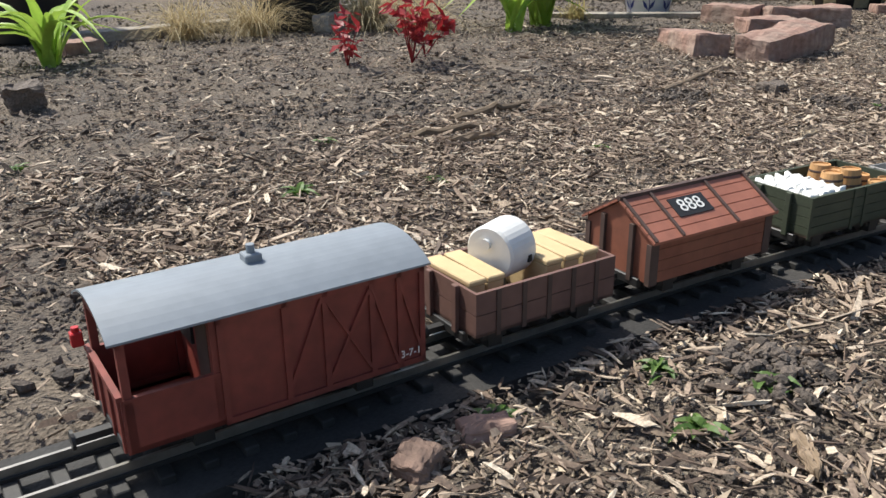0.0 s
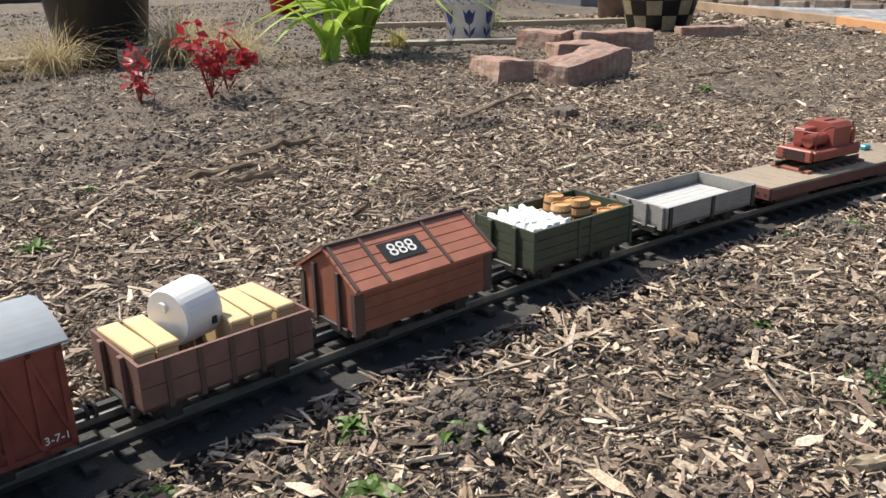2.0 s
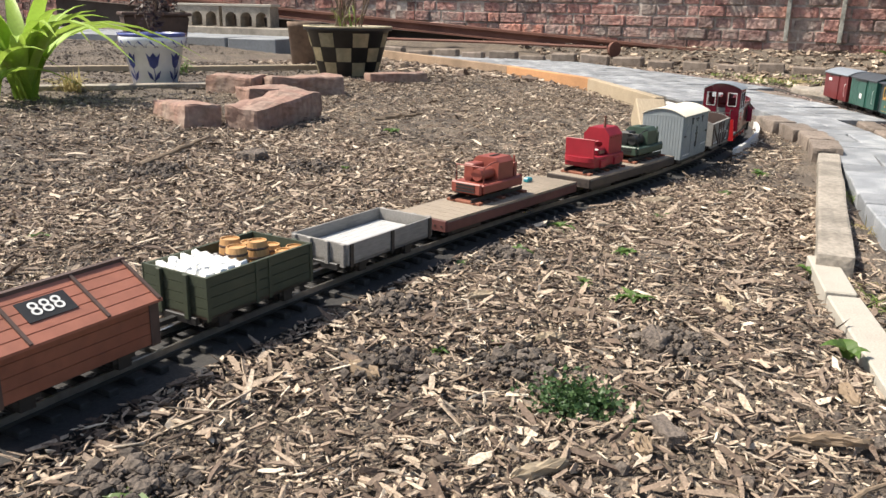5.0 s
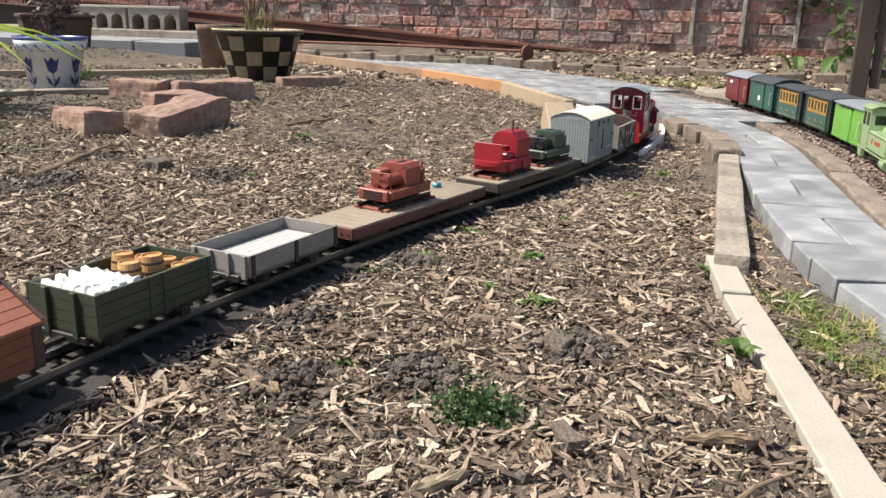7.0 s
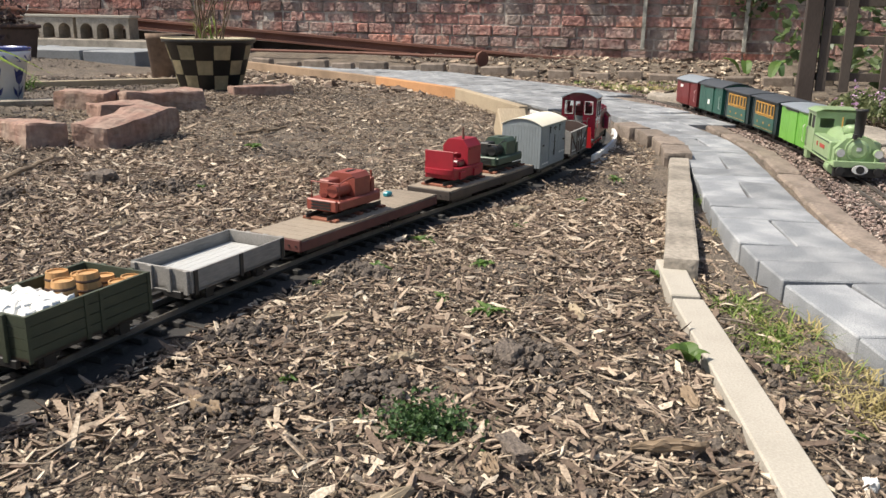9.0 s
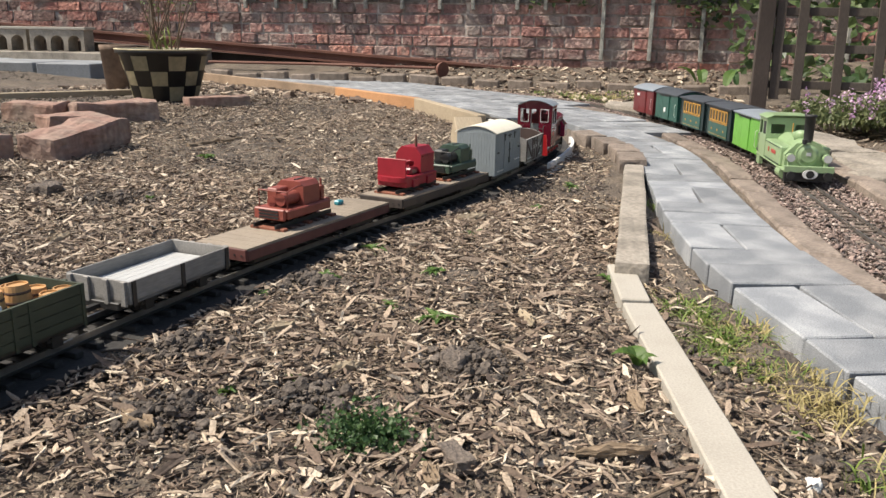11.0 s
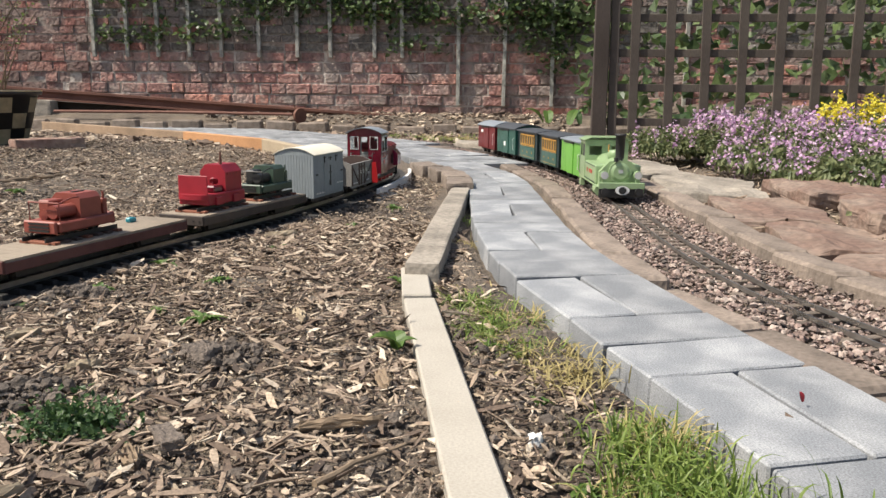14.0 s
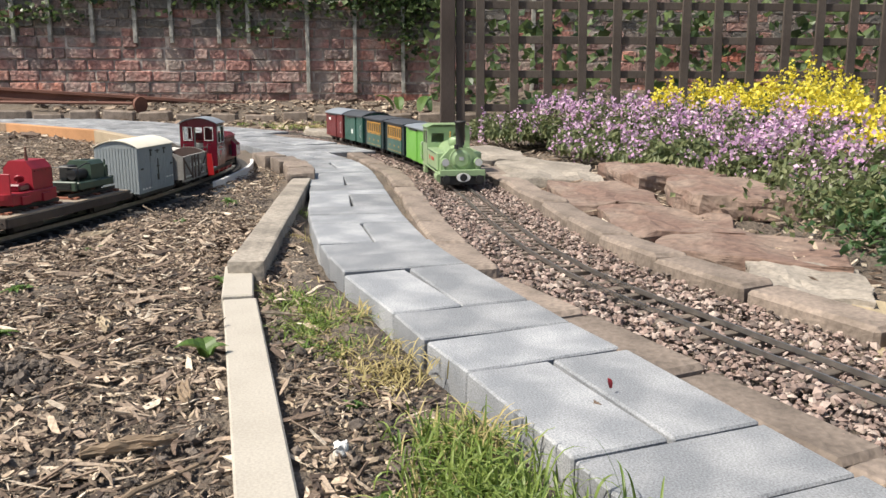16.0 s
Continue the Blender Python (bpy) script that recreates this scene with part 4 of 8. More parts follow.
def build_kerbs():
    rows = [((1.715, -0.091), (1.525, -0.124), 0.043, 0.016), ((1.525, -0.127), (0.88, -0.268), 0.045, 0.012), ((0.88, -0.268), (0.35, -0.385), 0.045, 0.012)]
    t = thing("kerb_strip", pose(0, 0, 0), "pale concrete strips set flush in the ground", "kerb", kind="structure")
    for (x0, y0), (x1, y1), w, top in rows:
        ln = math.hypot(x1 - x0, y1 - y0)
        ob = part("concrete_strip", box_bm(-ln / 2, ln / 2 - 0.003, -w / 2, w / 2, -0.04, 0, bevel=0.002), M["concrete"], t)
        ob.matrix_basis = pose((x0 + x1) / 2, (y0 + y1) / 2, top, 0, 0, math.degrees(math.atan2(y1 - y0, x1 - x0)))
    x0, y0, x1, y1 = 1.66, -0.112, 2.76, -0.072
    ln = math.hypot(x1 - x0, y1 - y0)
    k = part("concrete_kerb", rough_block(ln, 0.055, 0.07, 4, 0.04, 3), M["concrete_old"], None)
    k.matrix_basis = pose((x0 + x1) / 2, (y0 + y1) / 2, -0.036, 0, 0, math.degrees(math.atan2(y1 - y0, x1 - x0)))
    tagged(k, "rough weathered concrete kerb on edge", "kerb", kind="structure")
    for i in range(4):
        stone("kerb_brick", pose(2.86 + i * 0.185, -0.060 + 0.020 * i + 0.013 * i * i, -0.02, 0, 0, 6 + 6 * i), (0.18, 0.08, 0.066), 20 + i, M["edging"], "worn brown brick at the path's edge", "brick", 0.06, "bricks at the path")


build_kerbs()


def build_planks():
    pts = [((6.35, 3.45), (5.15, 1.80), "timber", 0.085), ((5.15, 1.80), (4.52, 1.10), "timber_orange", 0.085), ((4.52, 1.10), (3.72, 0.585), "timber_pale", 0.085)]
    for (x0, y0), (x1, y1), mat, h in pts:
        ln = math.hypot(x1 - x0, y1 - y0)
        ob = part("edging_plank", box_bm(-ln / 2, ln / 2, -0.02, 0.02, -0.05, h - 0.02, bevel=0.003), M[mat], None)
        ob.matrix_basis = pose((x0 + x1) / 2, (y0 + y1) / 2, 0, 0, 0, math.degrees(math.atan2(y1 - y0, x1 - x0)))
        tagged(ob, {"timber": "weathered brown timber edging plank", "timber_orange": "orange-brown timber edging plank", "timber_pale": "pale sun-bleached timber edging beam"}[mat], "plank", "timber edging")
    bm = box_bm(-0.075, 0.075, -0.045, 0.045, -0.045, 0.045, bevel=0.003)
    ob = part("timber_block", bm, M["timber_pale"], None)
    ob.matrix_basis = pose(2.87, 0.44, 0.056, 0, -38, 25)
    tagged(ob, "pale leaning timber off-cut beside the track curve", "timber")


build_planks()


# ---- rolling stock ----
def wheel_bm(r=0.0125):
    bm = lathe([(0.003, -0.004), (r + 0.002, -0.004), (r + 0.002, -0.0025), (r, -0.0025), (r - 0.0005, 0.003), (r - 0.002, 0.003), (r - 0.003, 0.001), (0.004, 0.001), (0.004, 0.004), (0.002, 0.004)], 20)
    bmesh.ops.rotate(bm, verts=bm.verts, matrix=Matrix.Rotation(radians(90), 3, "X"))
    return bm


def add_wheels(t, xs, r=0.0125, mat="iron", spread=0.021):
    for x in xs:
        for side in (-1, 1):
            w = part("wheel", wheel_bm(r), M[mat], t, "dark metal flanged wheel")
            w.matrix_basis = pose(x, side * spread, r, 0, 0, 180 if side > 0 else 0)
        part("axle", cyl_bm((x, -0.02, r), (x, 0.02, r), 0.002, seg=8), M["iron"], t)


def add_underframe(t, length, width=0.072, z0=0.018, z1=0.026, axle=0.055):
    bm = bmesh.new()
    for s in (-1, 1):
        add_box(bm, -length / 2 + 0.004, length / 2 - 0.004, s * width / 2 - 0.003, s * width / 2 + 0.003, z0, z1)
        for x in (-axle, axle):
            add_box(bm, x - 0.008, x + 0.008, s * width / 2 - 0.005, s * width / 2 + 0.005, 0.006, z0 + 0.002)
            add_box(bm, x - 0.014, x + 0.014, s * width / 2 - 0.004, s * width / 2 + 0.004, z0 - 0.004, z0)
    part("underframe", bm, M["iron"], t, "black underframe with axle boxes")
    for e in (-1, 1):
        bm = bmesh.new()
        add_box(bm, e * (length / 2) - 0.003, e * (length / 2) + 0.003, -0.036, 0.036, z0 - 0.002, z1, bevel=0.001)
        part("buffer_beam", bm, M["iron"], t)
        bm = bmesh.new()
        add_box(bm, min(e * length / 2, e * (length / 2 + 0.030)), max(e * length / 2, e * (length / 2 + 0.030)), -0.004, 0.004, 0.016, 0.022)
        add_cyl(bm, (e * (length / 2 + 0.0300), 0, 0.019), (e * (length / 2 + 0.0325), 0, 0.019), 0.008, seg=16)
        part("coupling", bm, M["iron"], t, "black metal coupling")
    add_wheels(t, (-axle, axle))


def panel_groove(bm, x0, x1, y, z0, z1, n, proud, vertical=True, gap=0.0006):
    """Boards side by side with open joints, proud of a face at y."""
    for i in range(n):
        if vertical:
            a, b = x0 + (x1 - x0) * i / n, x0 + (x1 - x0) * (i + 1) / n
            add_box(bm, a + gap, b - gap, min(y, y + proud), max(y, y + proud), z0, z1)
        else:
            a, b = z0 + (z1 - z0) * i / n, z0 + (z1 - z0) * (i + 1) / n
            add_box(bm, x0, x1, min(y, y + proud), max(y, y + proud), a + gap, b - gap)


def scribbles(t, x, z, y, n, mat="white", size=0.0042):
    """Small writing that cannot be read, as bars."""
    bm = bmesh.new()
    for i in range(n):
        if i % 4 != 3:
            add_box(bm, x + i * size * 0.9, x + i * size * 0.9 + size * 0.6, y - 0.0004, y + 0.0004, z, z + size * (0.9 if i % 2 else 0.65))
    part("marking", bm, M[mat], t, "small faded white marking")


def place_on(track, s, top, z_off=0.0):
    x, y, h = track.at(s)
    return pose(x, y, top + z_off, 0, 0, h)


def maroon_loco(m):
    t = thing("diesel_locomotive", m, "glossy maroon model diesel locomotive with grey cab roof", "locomotive", "goods train")
    # local x points forward; the cab stands at the rear
    L0, W = -0.145, 0.050
    bm = box_bm(-0.145, 0.140, -0.046, 0.046, 0.020, 0.034, bevel=0.001)
    part("chassis", bm, M["iron"], t, "black chassis")
    part("footplate", box_bm(-0.145, -0.108, -0.050, 0.050, 0.030, 0.034), M["roof_grey"], t, "grey rear footplate")
    side = bmesh.new()
    add_box(side, -0.020, 0.135, -W, W, 0.036, 0.108, bevel=0.003)
    part("hood", side, M["maroon_brown"], t, "brownish maroon engine hood")
    top = bmesh.new()
    prism(top, [(-W, 0.108), (-W, 0.112), (-W + 0.012, 0.120), (-0.02, 0.1225), (0.02, 0.1225), (W - 0.012, 0.120), (W, 0.112), (W, 0.108)], -0.020, 0.137)
    bmesh.ops.recalc_face_normals(top, faces=top.faces)
    hood_top = part("hood_top", top, M["maroon_top"], t, "shiny crimson hood top")
    for x in (0.025, 0.075):
        bm = bmesh.new()
        prism(bm, [(-W - 0.0004, 0.108), (-W - 0.0004, 0.1125), (-W + 0.0115, 0.1206), (-0.02, 0.1231), (0.02, 0.1231), (W - 0.0115, 0.1206), (W + 0.0004, 0.1125), (W + 0.0004, 0.108)], x, x + 0.0012)
        part("seam", bm, M["maroon_brown"], hood_top)
    for sgn in (-1, 1):
        bm = bmesh.new()
        bar(bm, (-0.018, sgn * (W + 0.0006), 0.1085), (0.136, sgn * (W + 0.0006), 0.1085), 0.0008)
        part("beading", bm, M["plate"], t)
        box = bmesh.new()
        y0, y1 = sorted((sgn * W, sgn * (W + 0.016)))
        add_box(box, 0.080, 0.134, y0, y1, 0.046, 0.098, bevel=0.001)
        for v in box.verts:
            if v.co.z > 0.09 and abs(v.co.y) > W + 0.006:
                v.co.z -= 0.014
        part("side_box", box, M["maroon_top"], t, "maroon side locker with sloping lid")
        for k, x in enumerate((0.048, 0.066)):
            h = bmesh.new()
            for i in range(5):
                add_cyl(h, (x, sgn * (W + 0.001), 0.058 + i * 0.006), (x, sgn * (W + 0.004), 0.058 + i * 0.006), 0.0024, seg=8)
            part("grab_link", h, M["iron"], t)
        pl = box_bm(-0.087, -0.048, *sorted((sgn * (W + 0.0028), sgn * (W + 0.0040))), 0.083, 0.088)
        part("name_plate", pl, M["plate"], t, "red name plate")
        ov = cyl_bm((-0.068, sgn * (W + 0.0028), 0.071), (-0.068, sgn * (W + 0.004), 0.071), 0.0095, seg=20)
        for v in ov.verts:
            v.co.z = 0.071 + (v.co.z - 0.071) * 0.75
        part("oval_plate", ov, M["red"], t, "red oval plate")
    # cab with real openings
    W2 = 0.0525

    def wall_y(y, x0, x1, z0, z1, holes):
        bm = bmesh.new()
        xs = sorted({x0, x1, *[h[0] for h in holes], *[h[1] for h in holes]})
        zs = sorted({z0, z1, *[h[2] for h in holes], *[h[3] for h in holes]})
        for a, b in zip(xs, xs[1:]):
            for c, d in zip(zs, zs[1:]):
                if not any(h[0] <= a and b <= h[1] and h[2] <= c and d <= h[3] for h in holes):
                    add_box(bm, a, b, y - 0.0011, y + 0.0011, c, d)
        return bm

    def wall_x(x, y0, y1, z0, z1, holes):
        bm = wall_y(0, y0, y1, z0, z1, holes)
        bmesh.ops.transform(bm, matrix=pose(x, 0, 0, 0, 0, 90), verts=bm.verts)
        return bm

    for sgn in (-1, 1):
        w = part("cab_side", wall_y(sgn * W2, -0.108, -0.020, 0.034, 0.158, [(-0.098, -0.026, 0.102, 0.147)]), M["maroon"], t, "maroon cab side")
        fr = bmesh.new()
        for a, b, c, d in ((-0.098, -0.026, 0.147, 0.1488), (-0.098, -0.026, 0.1002, 0.102), (-0.0998, -0.098, 0.1002, 0.1488), (-0.026, -0.0242, 0.1002, 0.1488), (-0.066, -0.0645, 0.102, 0.147)):
            add_box(fr, a, b, *sorted((sgn * (W2 + 0.001), sgn * (W2 + 0.0022))), c, d)
        part("window_frame", fr, M["white"], w, "white window frame")
        part("window_pane", box_bm(-0.098, -0.026, *sorted((sgn * (W2 - 0.0004), sgn * (W2 + 0.0004))), 0.102, 0.147), M["glass"], w)
    rear = part("cab_rear", wall_x(-0.108, -W2, W2, 0.034, 0.158, [(-0.042, -0.019, 0.110, 0.147), (0.019, 0.042, 0.110, 0.147), (-0.013, 0.013, 0.034, 0.147)]), M["maroon"], t, "maroon cab rear with open doorway")
    for y0, y1 in ((-0.042, -0.019), (0.019, 0.042)):
        fr = bmesh.new()
        for a, b, c, d in ((y0, y1, 0.147, 0.1483), (y0, y1, 0.1087, 0.110), (y0 - 0.0013, y0, 0.1087, 0.1483), (y1, y1 + 0.0013, 0.1087, 0.1483)):
            add_box(fr, -0.1102, -0.1088, a, b, c, d)
        part("window_frame", fr, M["white"], rear, "white window frame")
    part("door", box_bm(-0.1085, -0.088, 0.0135, 0.0155, 0.036, 0.146), M["interior"], t, "pale inner door folded open")
    part("cab_front", wall_x(-0.020, -W2, W2, 0.108, 0.158, [(-0.044, -0.012, 0.126, 0.149), (0.012, 0.044, 0.126, 0.149)]), M["maroon"], t)
    part("cab_floor", box_bm(-0.107, -0.021, -0.051, 0.051, 0.034, 0.037), M["interior"], t)
    desk = bmesh.new()
    add_box(desk, -0.038, -0.021, -0.045, 0.045, 0.037, 0.095, bevel=0.001)
    add_box(desk, -0.075, -0.055, 0.020, 0.045, 0.037, 0.062, bevel=0.002)
    part("control_desk", desk, M["interior"], t, "pale control desk and seat")
    gab = bmesh.new()
    for x in (-0.1091, -0.0211):
        prism(gab, [(-W2 - 0.001, 0.158)] + [(-W2 + 2 * W2 * i / 10, 0.158 + 0.0145 * (1 - (2 * i / 10 - 1) ** 2)) for i in range(11)] + [(W2 + 0.001, 0.158)], x, x + 0.0022)
    bmesh.ops.remove_doubles(gab, verts=gab.verts, dist=0.00005)
    part("gable", gab, M["maroon"], t)
    part("roof", prism_bm(arch(W2 + 0.005, 0.1575, 0.0165, 0.0016), -0.116, -0.013), M["roof_grey"], t, "curved grey metal roof")
    st = bmesh.new()
    add_cyl(st, (0.012, -0.006, 0.118), (0.012, -0.006, 0.128), 0.008, 0.006, 14)
    part("filler_neck", st, M["maroon_top"], t)
    part("filler_cap", cyl_bm((0.012, -0.006, 0.128), (0.012, -0.006, 0.135), 0.0085, seg=16), M["iron"], t, "black filler cap")
    rl = bmesh.new()
    tube(rl, [(-0.016, -0.028, 0.119), (-0.016, -0.028, 0.127), (-0.004, -0.028, 0.127), (-0.004, -0.028, 0.119)], 0.0009)
    tube(rl, [(0.030, 0.030, 0.118), (0.031, 0.030, 0.126), (0.100, 0.030, 0.126), (0.101, 0.030, 0.118)], 0.0009)
    part("grab_rail", rl, M["iron"], t)
    rail = bmesh.new()
    tube(rail, [(-0.110, -0.034, 0.098), (-0.140, -0.034, 0.100), (-0.146, -0.034, 0.090), (-0.146, -0.036, 0.034)], 0.0013)
    tube(rail, [(-0.110, 0.034, 0.098), (-0.140, 0.034, 0.100), (-0.146, 0.034, 0.090), (-0.146, 0.036, 0.034)], 0.0013)
    tube(rail, [(-0.145, -0.034, 0.092), (-0.145, 0.034, 0.092)], 0.0013)
    part("rear_handrail", rail, M["iron"], t, "black rear handrail")
    lb = part("lamp_box", box_bm(-0.150, -0.138, -0.020, 0.006, 0.078, 0.090, bevel=0.001), M["iron"], t, "dark twin lamp box")
    for y in (-0.013, -0.001):
        part("lamp", cyl_bm((-0.1520, y, 0.083), (-0.150, y, 0.083), 0.0044, seg=14), M["lamp_lens"], lb, "round glass lamp")
    part("rear_panel", box_bm(-0.147, -0.142, -0.030, 0.026, 0.036, 0.078, bevel=0.001), M["maroon"], t)
    for sgn in (-1, 1):
        st = bmesh.new()
        vs = add_box(st, -0.150, -0.146, *sorted((sgn * 0.030, sgn * 0.046)), 0.012, 0.074)
        for v in vs:
            if v.co.z < 0.03:
                v.co.y += sgn * 0.006
        part("step_board", st, M["red"] if sgn < 0 else M["maroon"], t, "red step board")
    part("buffer_beam", box_bm(0.140, 0.146, -0.051, 0.051, 0.012, 0.046, bevel=0.001), M["iron"], t, "black front buffer beam")
    for sgn in (-1, 1):
        rod = bmesh.new()
        bar(rod, (-0.075, sgn * 0.041, 0.017), (0.085, sgn * 0.041, 0.017), 0.0026)
        for x in (-0.075, -0.022, 0.030, 0.085):
            add_cyl(rod, (x, sgn * 0.037, 0.016), (x, sgn * 0.046, 0.016), 0.0068, seg=14)
        part("coupling_rod", rod, M["red"], t, "bright red coupling rod and cranks")
    add_wheels(t, (-0.075, -0.022, 0.030, 0.085), 0.0145)
    return t


def open_wagon(m):
    t = thing("open_wagon", m, "weathered grey open wagon lettered in white, loaded with scrap rods", "wagon", "goods train")
    L, W, z0, z1 = 0.092, 0.049, 0.024, 0.083
    add_underframe(t, 0.182)
    part("floor", box_bm(-L, L, -W, W, z0, z0 + 0.004), M["dark_brown"], t)
    for s in (-1, 1):
        bm = bmesh.new()
        panel_groove(bm, -L, L, s * (W - 0.0025), z0, z1, 4, s * 0.0025, False)
        side = part("side_board", bm, M["wagon_grey"], t)
        part("lining", box_bm(-L + 0.001, L - 0.001, *sorted((s * (W - 0.0025), s * (W - 0.0045))), z0, z1 - 0.001), M["dark_brown"], t)
        iron = bmesh.new()
        y0, y1 = sorted((s * W, s * (W + 0.0016)))
        for x in (-0.026, -0.006, 0.022):
            add_box(iron, x - 0.004, x + 0.004, y0, y1, z0 - 0.002, z1)
        for x in (-L, L - 0.007):
            add_box(iron, x, x + 0.007, y0, y1, z0, z1)
        add_box(iron, -0.030, 0.026, *sorted((s * W, s * (W + 0.0020))), z1 - 0.012, z1 - 0.008)
        bar(iron, (-0.084, s * (W + 0.0008), z1 - 0.008), (-0.030, s * (W + 0.0008), z0 + 0.004), 0.0015)
        bar(iron, (0.084, s * (W + 0.0008), z1 - 0.008), (0.030, s * (W + 0.0008), z0 + 0.004), 0.0015)
        part("strapping", iron, M["dark_brown"], t)
        part("top_rail", box_bm(-L, L, *sorted((s * (W - 0.005), s * (W + 0.001))), z1, z1 + 0.002), M["wagon_grey"], t)
        part("solebar", box_bm(-L, L, *sorted((s * (W - 0.006), s * W)), z0 - 0.006, z0), M["wagon_grey"], t)
    for e in (-1, 1):
        n = 12
        out = [(-W, z0)] + [(-W + 2 * W * i / n, z1 + 0.014 * (1 - (2 * i / n - 1) ** 2)) for i in range(n + 1)] + [(W, z0)]
        en = part("end", prism_bm(out, e * L - 0.002, e * L + 0.002), M["wagon_grey"], t, "round-topped grey wagon end")
        posts = bmesh.new()
        for y in (-0.020, 0.020):
            add_box(posts, *sorted((e * (L + 0.002), e * (L + 0.007))), y - 0.004, y + 0.004, z0 - 0.004, z1 + 0.004, bevel=0.0008)
        part("end_post", posts, M["dark_brown"], en)
        part("lining", prism_bm([(y * 0.96, z - 0.0005 if z > z0 + 0.02 else z + 0.004) for y, z in out], *sorted((e * (L - 0.0022), e * (L - 0.0035)))), M["dark_brown"], en)
    y = -(W + 0.0022)
    for ch, x, z in (("L", -0.042, 0.058), ("&", -0.016, 0.058), ("B", 0.008, 0.058), ("R", 0.034, 0.060)):
        lettering(ch, 0.0155, M["white"], t, pose(x, y, z, 90), "white letter")
    lettering("NO 9", 0.0088, M["white"], t, pose(0.060, y, 0.050, 90), "white wagon number")
    scribbles(t, -0.080, 0.029, y + 0.0012, 12)
    scribbles(t, 0.036, 0.029, y + 0.0012, 7)
    rnd = random.Random(5)
    for i in range(16):
        bm = bmesh.new()
        a, x, yy = rnd.uniform(0, 180), rnd.uniform(-0.045, 0.045), rnd.uniform(-0.018, 0.018)
        ln = rnd.uniform(0.018, 0.034)
        d = Vector((math.cos(radians(a)), math.sin(radians(a)) * 0.6, rnd.uniform(-0.1, 0.5)))
        p = Vector((x, yy, 0.052 + rnd.uniform(0, 0.006)))
        add_cyl(bm, p - d * ln * 0.6, p + d * ln * 0.8, rnd.uniform(0.0009, 0.0018), seg=6)
        part("scrap_rod", bm, M["steel"] if i % 2 else M["timber_pale"], t)
    part("scrap_heap", rough_block(0.15, 0.08, 0.024, 8, 0.2), M["iron"], t, "dark heap of scrap").matrix_basis = pose(0, 0, 0.028)
    return t


def box_van(m):
    t = thing("box_van", m, "grey planked goods van with cream curved roof", "wagon", "goods train")
    L, W, z0, z1 = 0.093, 0.052, 0.022, 0.128
    add_underframe(t, 0.186)
    part("body", box_bm(-L, L, -W, W, z0, z1), M["van_grey"], t)
    for s in (-1, 1):
        bm = bmesh.new()
        panel_groove(bm, -L, L, s * W, z0, z1, 26, s * 0.0012)
        part("side_board", bm, M["van_grey"], t)
        dr = bmesh.new()
        add_box(dr, -0.034, 0.042, *sorted((s * (W + 0.0008), s * (W + 0.0020))), z0 + 0.003, z1 - 0.006)
        boards = bmesh.new()
        panel_groove(boards, -0.034, 0.042, s * (W + 0.0012), z0 + 0.003, z1 - 0.006, 11, s * 0.0016)
        door = part("door", dr, M["van_grey"], t, "grey sliding doors")
        part("plank", boards, M["van_grey"], door)
        ir = bmesh.new()
        y0, y1 = sorted((s * (W + 0.0026), s * (W + 0.0042)))
        add_box(ir, 0.0020, 0.0050, y0, y1, 0.052, 0.098)
        add_box(ir, -0.0030, 0.0100, y0, y1, 0.078, 0.081)
        add_box(ir, -0.0025, 0.0060, y0, y1, 0.046, 0.060)
        add_box(ir, -0.0080, 0.0140, y0, y1, z1 - 0.013, z1 - 0.010)
        add_box(ir, 0.0020, 0.0050, y0, y1, z1 - 0.018, z1 - 0.008)
        for x in (-0.034, 0.038):
            add_box(ir, x, x + 0.003, y0, y1, z1 - 0.022, z1 - 0.006)
            add_box(ir, x - 0.003, x + 0.010, y0, y1, z1 - 0.010, z1 - 0.007)
        part("door_ironwork", ir, M["iron"], door, "black hinges and latch")
        hd = bmesh.new()
        for x in (-0.083, 0.075):
            add_box(hd, x, x + 0.010, *sorted((s * (W + 0.001), s * (W + 0.004))), 0.077, 0.081, bevel=0.0006)
        part("grab_handle", hd, M["iron"], t)
        part("solebar", box_bm(-L, L, *sorted((s * (W - 0.008), s * W)), z0 - 0.007, z0), M["iron"], t)
    for e in (-1, 1):
        bm = bmesh.new()
        panel_groove(bm, -W, W, 0, z0, z1, 14, 0.0012)
        bmesh.ops.transform(bm, matrix=pose(e * L, 0, 0, 0, 0, -90 if e > 0 else 90), verts=bm.verts)
        part("end_board", bm, M["van_grey"], t)
        out = [(-W, z1 - 0.001)] + [(-W + 2 * W * i / 12, z1 + 0.0155 * (1 - (2 * i / 12 - 1) ** 2)) for i in range(13)] + [(W, z1 - 0.001)]
        bm = prism_bm(out, *sorted((e * L, e * (L - 0.003))))
        part("gable", bm, M["van_grey"], t)
    part("roof", prism_bm(arch(W + 0.004, z1 - 0.0005, 0.017, 0.0018, 16), -L - 0.003, L + 0.003), M["roof_white"], t, "cream curved roof with stains")
    scribbles(t, -0.080, 0.030, -(W + 0.0016), 13)
    scribbles(t, 0.050, 0.046, -(W + 0.0016), 10)
    return t


def display_track(t, x0, x1, z):
    for s in (-1, 1):
        part("rail", box_bm(x0, x1, s * 0.0225 - 0.0012, s * 0.0225 + 0.0012, z + 0.004, z + 0.011), M["iron"], t)
    x, k = x0 + 0.012, 0
    while x < x1:
        part("sleeper", box_bm(x - 0.006, x + 0.006, -0.036, 0.036, z, z + 0.0045, bevel=0.0006), M["rust_wood"] if k % 3 == 0 else M["dark_brown"], t)
        x += 0.024
        k += 1


